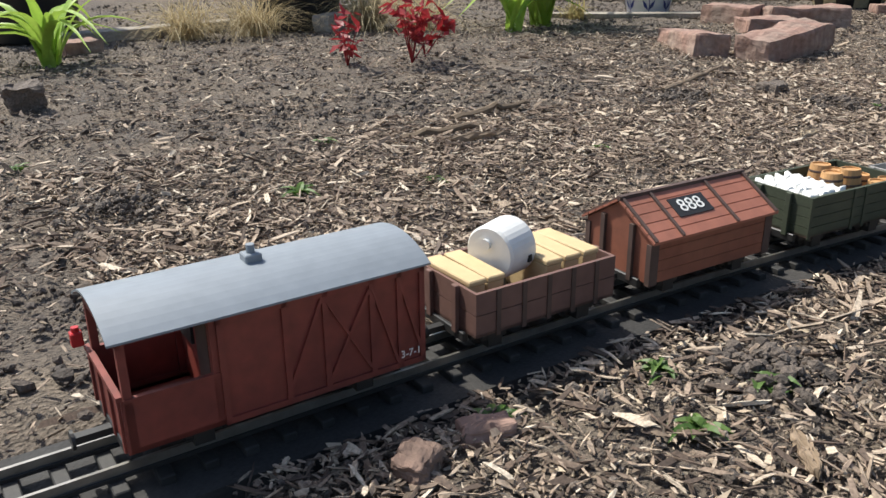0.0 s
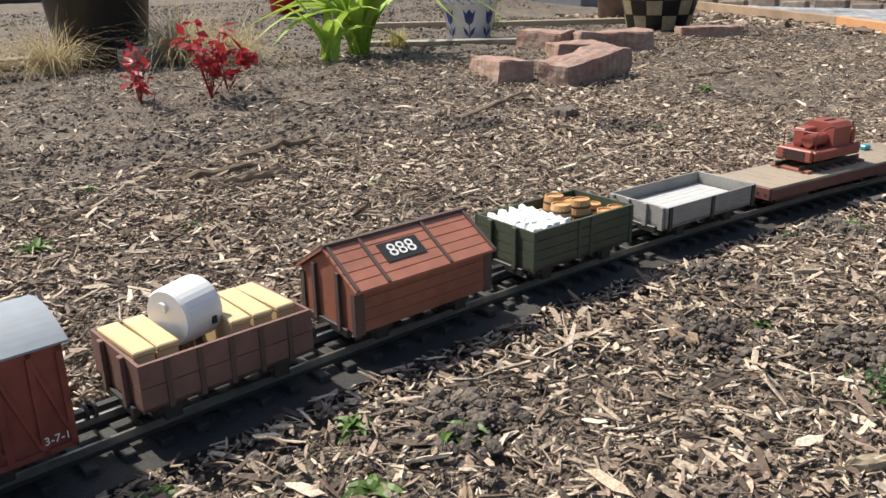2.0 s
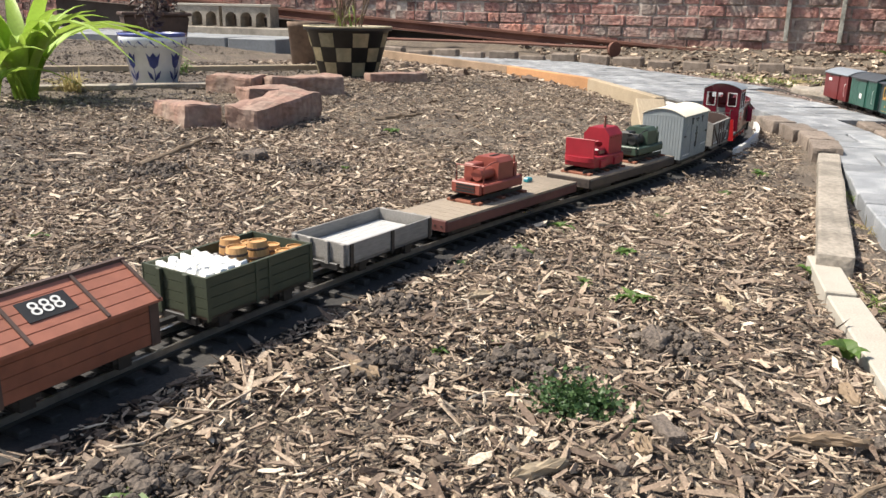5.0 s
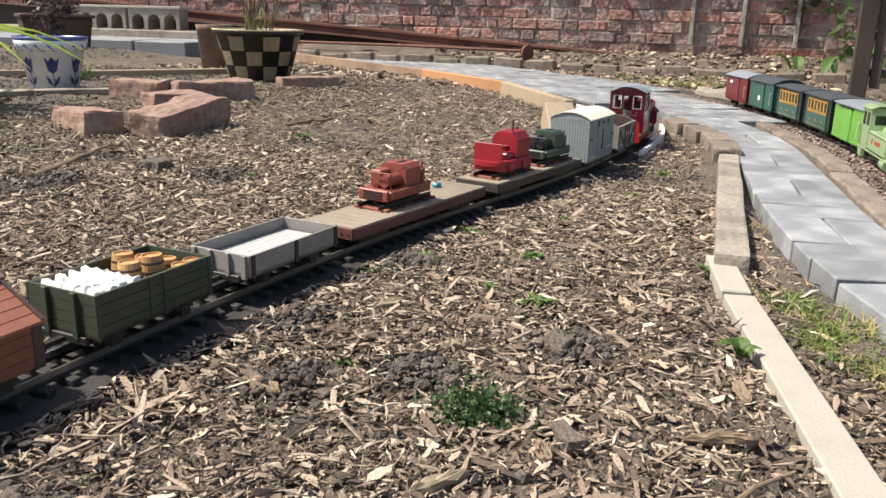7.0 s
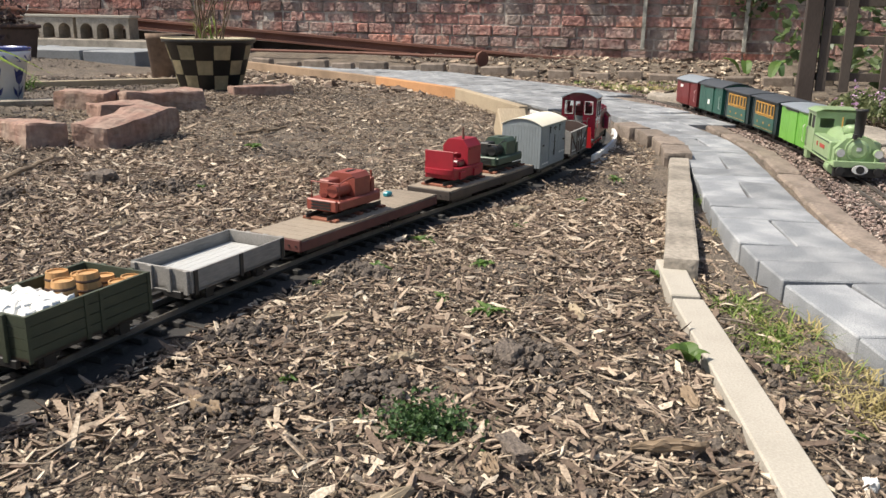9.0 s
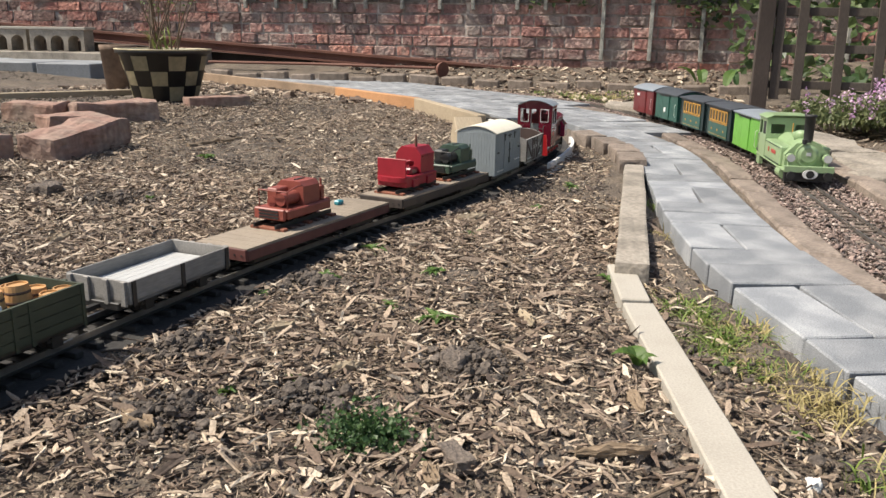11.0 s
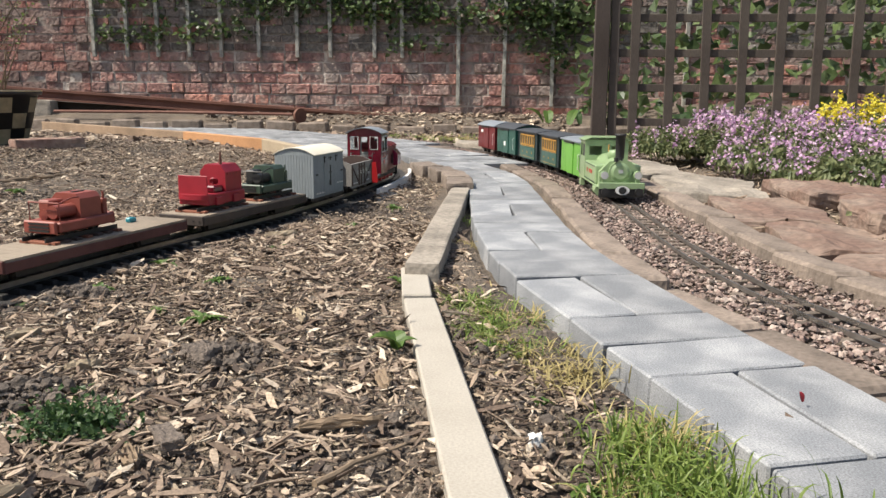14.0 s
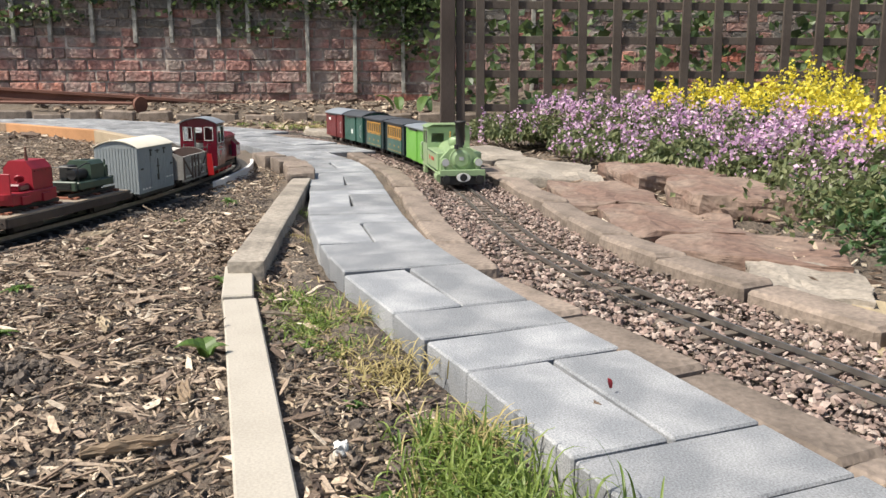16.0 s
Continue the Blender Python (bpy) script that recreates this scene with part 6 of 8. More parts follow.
def goods_train(front):
    """front: length along the track of the locomotive's front beam."""
    s = front - 0.146

    def at(s):
        return place_on(TRACK_A, s, RAIL_TOP_A)

    maroon_loco(at(s))
    s -= 0.146 + 0.045 + 0.092
    open_wagon(at(s))
    s -= 0.092 + 0.075 + 0.093
    box_van(at(s))
    s -= 0.093 + 0.050 + 0.200
    flat_wagon(at(s), 0.40, "flat_side", "dark flat wagon with weathered plank deck")
    m = at(s)
    rail_tractor(m @ pose(0.105, 0, 0.040), M["loco_green"], "green_model_locomotive", "dark green open model rail tractor on display track", M["iron"])
    red_toy_loco(m @ pose(-0.095, 0.0, 0.040))
    s -= 0.200 + 0.045 + 0.215
    flat_wagon(at(s), 0.43, "flat_side_red", "red-brown flat wagon with sun-faded deck")
    m = at(s)
    rail_tractor(m @ pose(-0.02, 0.004, 0.040), M["orange_red"], "orange_model_locomotive", "orange-red open model rail tractor on display track", M["orange_red"])
    cb = thing("teal_gadget", m @ pose(0.145, 0.02, 0.040), "small teal plastic fitting on the wagon deck", "fitting")
    part("body", box_bm(-0.008, 0.008, -0.006, 0.006, 0, 0.009, bevel=0.002), M["cyan"], cb)
    part("knob", cyl_bm((0.012, 0, 0.004), (0.008, 0, 0.004), 0.004, seg=12), M["cyan"], cb)
    s -= 0.215 + 0.050 + 0.102
    low_wagon(at(s))
    s -= 0.102 + 0.075 + 0.090
    planked_wagon(at(s), "green_open_wagon", "dark green planked open wagon", "wagon_green", z1=0.076, posts=(-0.088, -0.010, 0.012, 0.088))
    m = at(s)
    for x, y in ((0.000, -0.010), (0.022, 0.024), (0.036, -0.012)):
        tall = thing("barrel", m @ pose(x, y, 0.029), "wooden barrel with dark hoops in the wagon", "barrel", "barrels in the green wagon")
        barrel(tall, 0, 0, 0, h=0.056, r=0.0150)
    for x, y in ((0.060, 0.028), (0.066, -0.004), (0.056, -0.036), (0.076, -0.034)):
        low = thing("barrel", m @ pose(x, y, 0.029), "short wooden barrel with dark hoops in the wagon", "barrel", "barrels in the green wagon")
        barrel(low, 0, 0, 0, h=0.043, r=0.0135)
    rnd = random.Random(2)
    for i in range(4):
        for j in range(5):
            sk = rough_block(0.0175, 0.0165, 0.046, i * 5 + j, 0.10, 1)
            for v in sk.verts:
                k = max(0.0, (v.co.z - 0.030) / 0.018)
                v.co.x *= 1 - 0.4 * min(1.0, k)
                v.co.z += 0.0055 * k * abs(v.co.y) / 0.009 - 0.0035 * k
            so = part("sack", sk, M["sack"], None, smooth=True)
            so.matrix_basis = m @ pose(-0.074 + i * 0.0180, -0.0335 + j * 0.0168, 0.030, rnd.uniform(-3, 3), rnd.uniform(-3, 3), rnd.uniform(-18, 18))
            tagged(so, "tied white cloth sack in the green wagon", "sack", "sacks in the green wagon")
    s -= 0.090 + 0.070 + 0.093
    roofed_wagon(at(s))
    s -= 0.093 + 0.055 + 0.085
    planked_wagon(at(s), "brown_open_wagon", "brown planked open wagon carrying crates", "wagon_brown", half=0.085, z1=0.070, planks=2, posts=(-0.06, -0.03, 0.0, 0.03, 0.06))
    m = at(s)
    drum_lamp(m @ pose(-0.014, 0.006, 0.029, 0, 0, 18))
    for x, n in ((-0.072, 2), (0.022, 3)):
        for i in range(n):
            cr = thing("crate", m @ pose(x + i * 0.0225, 0.002, 0.029, 0, 0, rnd.uniform(-4, 4)), "pale yellow wooden crate in the brown wagon", "crate", "crates in the brown wagon")
            part("box", box_bm(-0.0095, 0.0095, -0.036, 0.036, 0, 0.040, bevel=0.001), M["crate"], cr)
            part("lid", box_bm(-0.0100, 0.0100, -0.038, 0.038, 0.0404, 0.046, bevel=0.0012), M["crate"], cr)
    s -= 0.085 + 0.055 + 0.125
    brake_van(at(s))


def steam_loco(m):
    t = thing("steam_locomotive", m, "apple green model tank engine with black chimney", "locomotive", "passenger train")
    g = M["apple"]
    part("chassis", box_bm(-0.145, 0.135, -0.034, 0.034, 0.012, 0.030), M["iron"], t)
    part("running_plate", box_bm(-0.150, 0.140, -0.054, 0.054, 0.030, 0.034, bevel=0.001), g, t, "green running plate")
    for s in (-1, 1):
        part("side_tank", box_bm(-0.062, 0.092, *sorted((s * 0.026, s * 0.053)), 0.034, 0.078, bevel=0.003), g, t, "green side tank")
        ln = bmesh.new()
        for z in (0.0375, 0.0745):
            bar(ln, (-0.060, s * 0.0535, z), (0.090, s * 0.0535, z), 0.0006)
        part("lining", ln, M["coach_dark"], t)
        part("name_plate", box_bm(0.010, 0.052, *sorted((s * 0.053, s * 0.0542)), 0.055, 0.063), M["plate"], t, "red name plate")
        part("number_plate", box_bm(-0.022, -0.014, *sorted((s * 0.053, s * 0.0542)), 0.054, 0.064), M["plate"], t)
        cy = bmesh.new()
        add_cyl(cy, (0.078, s * 0.044, 0.022), (0.118, s * 0.044, 0.022), 0.013, seg=16)
        part("cylinder", cy, g, t, "green cylinder block")
        rd = bmesh.new()
        bar(rd, (-0.070, s * 0.040, 0.016), (0.080, s * 0.040, 0.020), 0.0016)
        part("connecting_rod", rd, M["steel"], t)
        part("step", box_bm(-0.142, -0.110, *sorted((s * 0.044, s * 0.053)), 0.010, 0.030), g, t)
        hr = bmesh.new()
        for x in (-0.128, -0.116):
            tube(hr, [(x, s * 0.0555, 0.040), (x, s * 0.0575, 0.044), (x, s * 0.0575, 0.082), (x, s * 0.0555, 0.086)], 0.0009)
        part("hand_rail", hr, M["steel"], t)
        sd = bmesh.new()
        add_box(sd, -0.140, -0.062, *sorted((s * 0.0515, s * 0.0535)), 0.034, 0.086)
        for a, b in ((-0.140, -0.134), (-0.104, -0.096), (-0.068, -0.062)):
            add_box(sd, a, b, *sorted((s * 0.0515, s * 0.0535)), 0.086, 0.118)
        add_box(sd, -0.140, -0.062, *sorted((s * 0.0515, s * 0.0535)), 0.118, 0.127)
        part("cab_side", sd, g, t, "green cab side with openings")
        part("window", box_bm(-0.096, -0.068, *sorted((s * 0.052, s * 0.053)), 0.088, 0.116), M["iron"], t, "dark cab window")
    fr = bmesh.new()
    add_box(fr, -0.0640, -0.0620, -0.0515, 0.0515, 0.034, 0.090)
    for a, b in ((-0.0515, -0.043), (-0.012, 0.012), (0.043, 0.0515)):
        add_box(fr, -0.0640, -0.0620, a, b, 0.090, 0.112)
    add_box(fr, -0.0640, -0.0620, -0.0515, 0.0515, 0.112, 0.128)
    part("cab_front", fr, g, t)
    bk = bmesh.new()
    add_box(bk, -0.140, -0.138, -0.0515, 0.0515, 0.034, 0.128)
    part("cab_back", bk, g, t)
    part("roof", prism_bm([(-0.057, 0.127), (-0.040, 0.134), (0.040, 0.134), (0.057, 0.127), (0.057, 0.1255), (0.040, 0.1325), (-0.040, 0.1325), (-0.057, 0.1255)], -0.147, -0.055), g, t, "green cab roof")
    part("boiler", cyl_bm((-0.062, 0, 0.068), (0.112, 0, 0.068), 0.027, seg=24), g, t, "green boiler")
    part("smokebox", prism_bm([(-0.046, 0.034), (-0.046, 0.064), (-0.024, 0.088), (0.024, 0.088), (0.046, 0.064), (0.046, 0.034)], 0.093, 0.1125), g, t, "green angular smokebox")
    sb = bmesh.new()
    add_cyl(sb, (0.112, 0, 0.064), (0.120, 0, 0.064), 0.026, seg=24)
    add_cyl(sb, (0.120, 0, 0.064), (0.1235, 0, 0.064), 0.022, 0.016, seg=24)
    part("smokebox_door", sb, g, t, "green smokebox door")
    part("door_badge", box_bm(0.1235, 0.1245, -0.005, 0.005, 0.062, 0.070), M["lamp_lens"], t)
    dm = lathe([(0.017, 0.088), (0.017, 0.104), (0.0155, 0.108), (0.011, 0.110), (0.004, 0.111)], 24)
    bmesh.ops.translate(dm, verts=dm.verts, vec=(0.052, 0, 0))
    part("steam_dome", dm, g, t, "green steam dome", smooth=True)
    part("sand_box", box_bm(0.012, 0.032, -0.013, 0.013, 0.088, 0.103, bevel=0.002), g, t)
    ch = lathe([(0.011, 0.086), (0.0095, 0.092), (0.0100, 0.100), (0.0112, 0.144), (0.0130, 0.145), (0.0130, 0.150), (0.009, 0.150), (0.008, 0.120)], 24)
    bmesh.ops.translate(ch, verts=ch.verts, vec=(0.104, 0, 0))
    part("chimney", ch, M["iron"], t, "tall black chimney", smooth=True)
    wh = bmesh.new()
    add_cyl(wh, (-0.035, 0, 0.092), (-0.035, 0, 0.118), 0.0015, seg=8)
    part("whistle", wh, M["cream"], t, "brass whistle")
    part("buffer_beam", box_bm(0.134, 0.142, -0.052, 0.052, 0.028, 0.042, bevel=0.001), g, t, "green buffer beam")
    part("valance", box_bm(0.130, 0.139, -0.050, 0.050, 0.008, 0.028, bevel=0.001), M["iron"], t, "dark lower valance")
    for y in (-0.038, 0.038):
        lp = bmesh.new()
        add_cyl(lp, (0.122, y, 0.058), (0.134, y, 0.058), 0.0095, seg=18)
        part("headlamp", lp, g, t, "round headlamp")
        part("lens", cyl_bm((0.134, y, 0.058), (0.1355, y, 0.058), 0.0085, seg=18), M["lamp_lens"], t, "pale glass lens")
        part("lamp_bracket", box_bm(0.120, 0.128, y - 0.004, y + 0.004, 0.034, 0.050), g, t)
        bf = bmesh.new()
        add_cyl(bf, (0.142, y, 0.022), (0.150, y, 0.022), 0.0085, seg=14)
        part("buffer", bf, M["iron"], t)
    cp = bmesh.new()
    add_cyl(cp, (0.142, 0, 0.026), (0.152, 0, 0.026), 0.0095, seg=20)
    for v in cp.verts:
        v.co.y *= 1.6
    part("centre_coupler", cp, M["iron"], t)
    rg = lathe([(0.0085, 0), (0.0100, 0), (0.0100, 0.002), (0.0085, 0.002)], 20)
    bmesh.ops.rotate(rg, verts=rg.verts, matrix=Matrix.Rotation(radians(90), 3, "Y"))
    for v in rg.verts:
        v.co.y *= 1.6
    bmesh.ops.translate(rg, verts=rg.verts, vec=(0.1515, 0, 0.026))
    part("coupler_ring", rg, M["white"], t, "white-rimmed coupler")
    part("coupler_mouth", cyl_bm((0.152, 0, 0.026), (0.1545, 0, 0.026), 0.0085, seg=20), M["iron"], t, "dark coupler mouth")
    lamp = bmesh.new()
    add_cyl(lamp, (0.124, -0.012, 0.088), (0.124, -0.012, 0.098), 0.005, seg=12)
    part("top_lamp", lamp, M["iron"], t)
    add_wheels(t, (-0.095, -0.030, 0.030, 0.085), 0.0145)
    return t


def coach(m, name, label, body, roof, kind):
    t = thing(name, m, label, "coach" if kind == "window" else "van", "passenger train")
    L, W, z0, z1 = 0.118, 0.052, 0.024, 0.112
    add_underframe(t, 0.236, axle=0.070)
    if kind == "window":
        part("body", box_bm(-L, L, -W + 0.002, W - 0.002, z0, z1), M["coach_dark"], t)
        for s in (-1, 1):
            part("lower_panel", box_bm(-0.088, 0.088, *sorted((s * (W - 0.002), s * W)), z0, 0.066), M["coach_green"], t, "dark green lower panel")
            # Dark panel behind the window frames, in the body's own paint.
            part("window_backing", box_bm(-0.086, 0.086, *sorted((s * (W - 0.002), s * (W - 0.0012))), 0.070, 0.102), M["coach_dark"], t)
            for i in range(6):
                x = -0.084 + i * 0.0282
                fr = bmesh.new()
                for a, b, c, d in ((x, x + 0.004, 0.068, 0.104), (x + 0.023, x + 0.027, 0.068, 0.104), (x, x + 0.027, 0.068, 0.072), (x, x + 0.027, 0.100, 0.104)):
                    add_box(fr, a, b, *sorted((s * (W - 0.0012), s * (W + 0.0006))), c, d)
                part("window_frame", fr, M["cream"], t, "ochre wooden window frame")
            ln = bmesh.new()
            bar(ln, (-0.086, s * W, 0.0655), (0.086, s * W, 0.0655), 0.0007)
            bar(ln, (-0.086, s * W, 0.0300), (0.086, s * W, 0.0300), 0.0005)
            part("lining", ln, M["cream"], t)
            bg = bmesh.new()
            for x in (-0.060, -0.004, 0.052):
                add_box(bg, x, x + 0.008, *sorted((s * W, s * (W + 0.0006))), 0.042, 0.048)
            part("marking", bg, M["cream"], t)
            ps = bmesh.new()
            for x in (-L, L - 0.003):
                add_box(ps, x, x + 0.003, *sorted((s * (W - 0.003), s * W)), z0, z1)
            part("end_post", ps, M["coach_dark"], t)
    else:
        part("body", box_bm(-L, L, -W, W, z0, z1), body, t, "painted van body")
        for s in (-1, 1):
            bm = bmesh.new()
            panel_groove(bm, -L, L, s * W, z0, z1, 16, s * 0.0010)
            part("side_board", bm, body, t)
            dr = part("sliding_door", box_bm(-0.034, 0.034, *sorted((s * (W + 0.001), s * (W + 0.004))), z0, z1 - 0.006, bevel=0.001), body, t, "sliding door")
            part("door_rail", box_bm(-0.070, 0.040, *sorted((s * (W + 0.002), s * (W + 0.005))), z1 - 0.0058, z1 - 0.002), M["iron"], dr)
            if kind == "red":
                part("notice", box_bm(-0.075, -0.045, *sorted((s * (W + 0.001), s * (W + 0.0018))), 0.086, 0.096), M["white"], t)
            if kind == "green":
                part("notice", box_bm(-0.015, 0.005, *sorted((s * (W + 0.004), s * (W + 0.0048))), 0.050, 0.066), M["white"], t)
            hr = bmesh.new()
            tube(hr, [(0.100, s * (W + 0.001), 0.040), (0.100, s * (W + 0.005), 0.044), (0.100, s * (W + 0.005), 0.080), (0.100, s * (W + 0.001), 0.084)], 0.0009)
            part("hand_rail", hr, M["white"], t)
    rise = 0.006 if kind in ("window", "lime") else 0.016
    part("roof", prism_bm(arch(W + 0.005, z1, rise, 0.003), -L - 0.005, L + 0.005), roof, t, "dark grey roof")
    if rise > 0.01:
        for x in (-L, L - 0.003):
            out = [(-W, z1 - 0.001)] + [(-W + 2 * W * i / 12, z1 + 0.0145 * (1 - (2 * i / 12 - 1) ** 2)) for i in range(13)] + [(W, z1 - 0.001)]
            part("gable", prism_bm(out, x, x + 0.003), body, t)
    return t


def passenger_train(front):
    """front: length along the track of the engine's buffers; it runs towards the start of the line."""
    big = 1.2
    s = front + 0.145 * big

    def at(s):
        x, y, h = TRACK_B.at(s)
        return pose(x, y, RAIL_TOP_B, 0, 0, h + 180) @ Matrix.Scale(big, 4)

    steam_loco(at(s))
    s += (0.147 + 0.020 + 0.118) * big
    coach(at(s), "green_van", "bright lime green luggage van with grey roof", M["lime"], M["roof_grey"], "lime")
    s += 0.268 * big
    coach(at(s), "passenger_coach", "dark green passenger coach with ochre window frames", None, M["roof_dark"], "window")
    s += 0.268 * big
    coach(at(s), "passenger_coach", "dark green passenger coach with ochre window frames", None, M["roof_dark"], "window")
    s += 0.268 * big
    coach(at(s), "goods_van", "dark green goods van with arched grey roof", M["coach_green"], M["roof_dark"], "green")
    s += 0.268 * big
    coach(at(s), "goods_van", "deep red goods van with arched grey roof", M["maroon_brown"], M["roof_grey"], "red")


goods_train(TRACK_A.near_x(1.765) + 1.707 - 0.295)
passenger_train(TRACK_B.near_x(2.65))


# ---- stones, sticks and pots ----
def build_stones():
    lab = "rough red sandstone block lying on the soil"
    stone("sandstone_block", pose(2.32, 1.80, 0.012, 2, 3, 60), (0.34, 0.12, 0.078), 1, M["sandstone"], lab, "stone", 0.11, "stones in the bed")
    stone("sandstone_block", pose(2.49, 1.575, 0.008, 3, -4, 5), (0.40, 0.12, 0.098), 2, M["sandstone"], lab, "stone", 0.11, "stones in the bed")
    stone("sandstone_block", pose(3.02, 2.17, 0.030, 0, 0, 96), (0.22, 0.12, 0.085), 3, M["sandstone"], "red brick block standing among stones", "stone", 0.07, "stones in the bed")
    stone("sandstone_block", pose(2.90, 1.93, 0.026, 0, 0, -25), (0.20, 0.13, 0.065), 4, M["sandstone"], lab, "stone", 0.13, "stones in the bed")
    stone("sandstone_block", pose(3.18, 1.95, 0.028, 0, 0, -35), (0.32, 0.13, 0.085), 5, M["sandstone"], lab, "stone", 0.11, "stones in the bed")
    stone("sandstone_block", pose(3.94, 1.93, 0.025, 0, 0, -40), (0.30, 0.10, 0.060), 6, M["sandstone"], "flat reddish stone half sunk in mulch", "stone", 0.10, "stones in the bed")
    stone("flat_stone", pose(2.86, 2.58, 0.045, 0, 0, -40), (0.75, 0.09, 0.022), 7, M["concrete_old"], "flat stone edging strip in the bed", "stone", 0.1)
    stone("flat_stone", pose(0.98, 3.20, 0.045, 0, 0, 10), (0.75, 0.10, 0.04), 8, M["concrete_old"], "flat stone edging strip in the bed", "stone", 0.1)
    stone("flat_stone", pose(0.66, 2.86, 0.05, 0, 0, 15), (0.13, 0.09, 0.04), 9, M["sandstone"], "small reddish flat stone on soil", "stone", 0.12)
    stone("flat_stone", pose(1.60, 2.92, 0.045, 0, 0, 20), (0.14, 0.08, 0.07), 12, M["concrete_old"], "brownish stone beside a pot", "stone", 0.12)
    stone("rock", pose(0.365, 0.465, -0.004, 0, 0, 30), (0.040, 0.028, 0.026), 10, M["flagstone"], "small pale broken rock on soil", "rock", 0.25)
    stone("rock", pose(0.44, 0.475, -0.004, 0, 0, -20), (0.044, 0.026, 0.018), 11, M["sandstone"], "small brown broken rock on soil", "rock", 0.25)
    stone("rock", pose(1.235, 0.075, -0.004, 0, 0, -20), (0.034, 0.028, 0.026), 13, M["clods"], "dark lump of dried soil", "soil lump", 0.3)
    stone("rock", pose(0.36, 2.02, 0.03, 0, 0, 0), (0.07, 0.06, 0.07), 14, M["clods"], "dark lump of dried soil", "soil lump", 0.3)
    stone("rock", pose(1.95, 1.24, 0.005, 0, 0, 0), (0.07, 0.05, 0.03), 15, M["clods"], "dark lump of dried soil", "soil lump", 0.3)
    stone("pebble", pose(1.065, -0.295, 0.0, 0, 0, 0), (0.015, 0.012, 0.010), 16, M["white_plastic"], "small crumpled white pebble by the kerb", "pebble", 0.35)
    stone("pebble", pose(1.02, 0.02, 0.0, 0, 0, 40), (0.045, 0.02, 0.014), 17, M["clods"], "smooth grey-brown pebble on mulch", "pebble", 0.15)


build_stones()


def bark_piece(x, y, ln, wd, turn, mat, label, tilt=0):
    """A torn flake of wood with a ridged back, lying on the mulch."""
    bm = rough_block(ln, wd, 0.007, int(x * 97 + y * 31) % 50, 0.5, 2)
    for v in bm.verts:
        v.co.y *= 1 - 0.75 * abs(2 * v.co.x / ln) ** 3
        v.co.z += 0.12 * wd * math.sin(v.co.y / wd * 19) + 0.10 * ln * (0.25 - (v.co.x / ln) ** 2)
    ob = part("bark_piece", bm, M[mat], None)
    ob.matrix_basis = pose(x, y, gz(x, y) + 0.005, 0, tilt, turn)
    tagged(ob, label, "wood piece", "loose wood pieces")


for x, y, ln, wd, turn, mat, tilt in ((0.982, 0.033, 0.030, 0.012, 40, "bark", -15), (1.00, 0.342, 0.050, 0.016, 70, "bark", 0), (1.606, 0.924, 0.060, 0.020, 10, "timber_pale", 0), (1.07, -0.121, 0.075, 0.013, -70, "bark", 0), (0.895, 0.103, 0.060, 0.012, -35, "timber_pale", 0),
                                       (1.189, -0.137, 0.050, 0.014, 20, "bark", 0), (1.047, 1.273, 0.13, 0.024, -12, "bark", 0), (2.028, 0.236, 0.070, 0.024, -50, "timber_pale", 0), (1.19, 0.192, 0.036, 0.014, -60, "timber_pale", 0), (1.289, 0.325, 0.040, 0.013, -40, "timber_pale", 0), (0.62, 0.30, 0.060, 0.013, 50, "bark", 0), (1.42, 0.02, 0.055, 0.012, 30, "timber_pale", 0)):
    bark_piece(x, y, ln, wd, turn, mat, "torn flake of " + {"bark": "brown", "timber_pale": "pale"}[mat] + " wood on the mulch", tilt)


def stick(pts, r, label, mat="bark"):
    bm = bmesh.new()
    line, ps = [], [Vector(q) for q in pts]
    for a, b in zip(ps, ps[1:]):
        line += [a.lerp(b, k / 5) + noise.noise_vector(a.lerp(b, k / 5) * 30) * r * 0.7 for k in range(5)]
    tube(bm, line + [ps[-1]], r * 0.75, 7, 0.5)
    tagged(part("stick", bm, M[mat], None), label, "stick")


stick([(1.72, 1.40, 0.018), (1.90, 1.44, 0.03), (2.08, 1.50, 0.034)], 0.011, "brown dead stick lying on mulch")
stick([(2.75, 1.36, 0.018), (2.90, 1.34, 0.02), (3.02, 1.31, 0.018)], 0.011, "brown dead stick lying on mulch")
stick([(0.95, -0.13, 0.008), (0.99, -0.15, 0.010), (1.035, -0.185, 0.008)], 0.0042, "split brown stick lying on mulch")
stick([(0.92, 1.36, 0.02), (1.05, 1.34, 0.026), (1.16, 1.36, 0.02)], 0.012, "brown dead stick lying on mulch")
stick([(1.08, 1.42, 0.022), (1.22, 1.44, 0.03), (1.33, 1.46, 0.024)], 0.014, "weathered split branch on mulch")


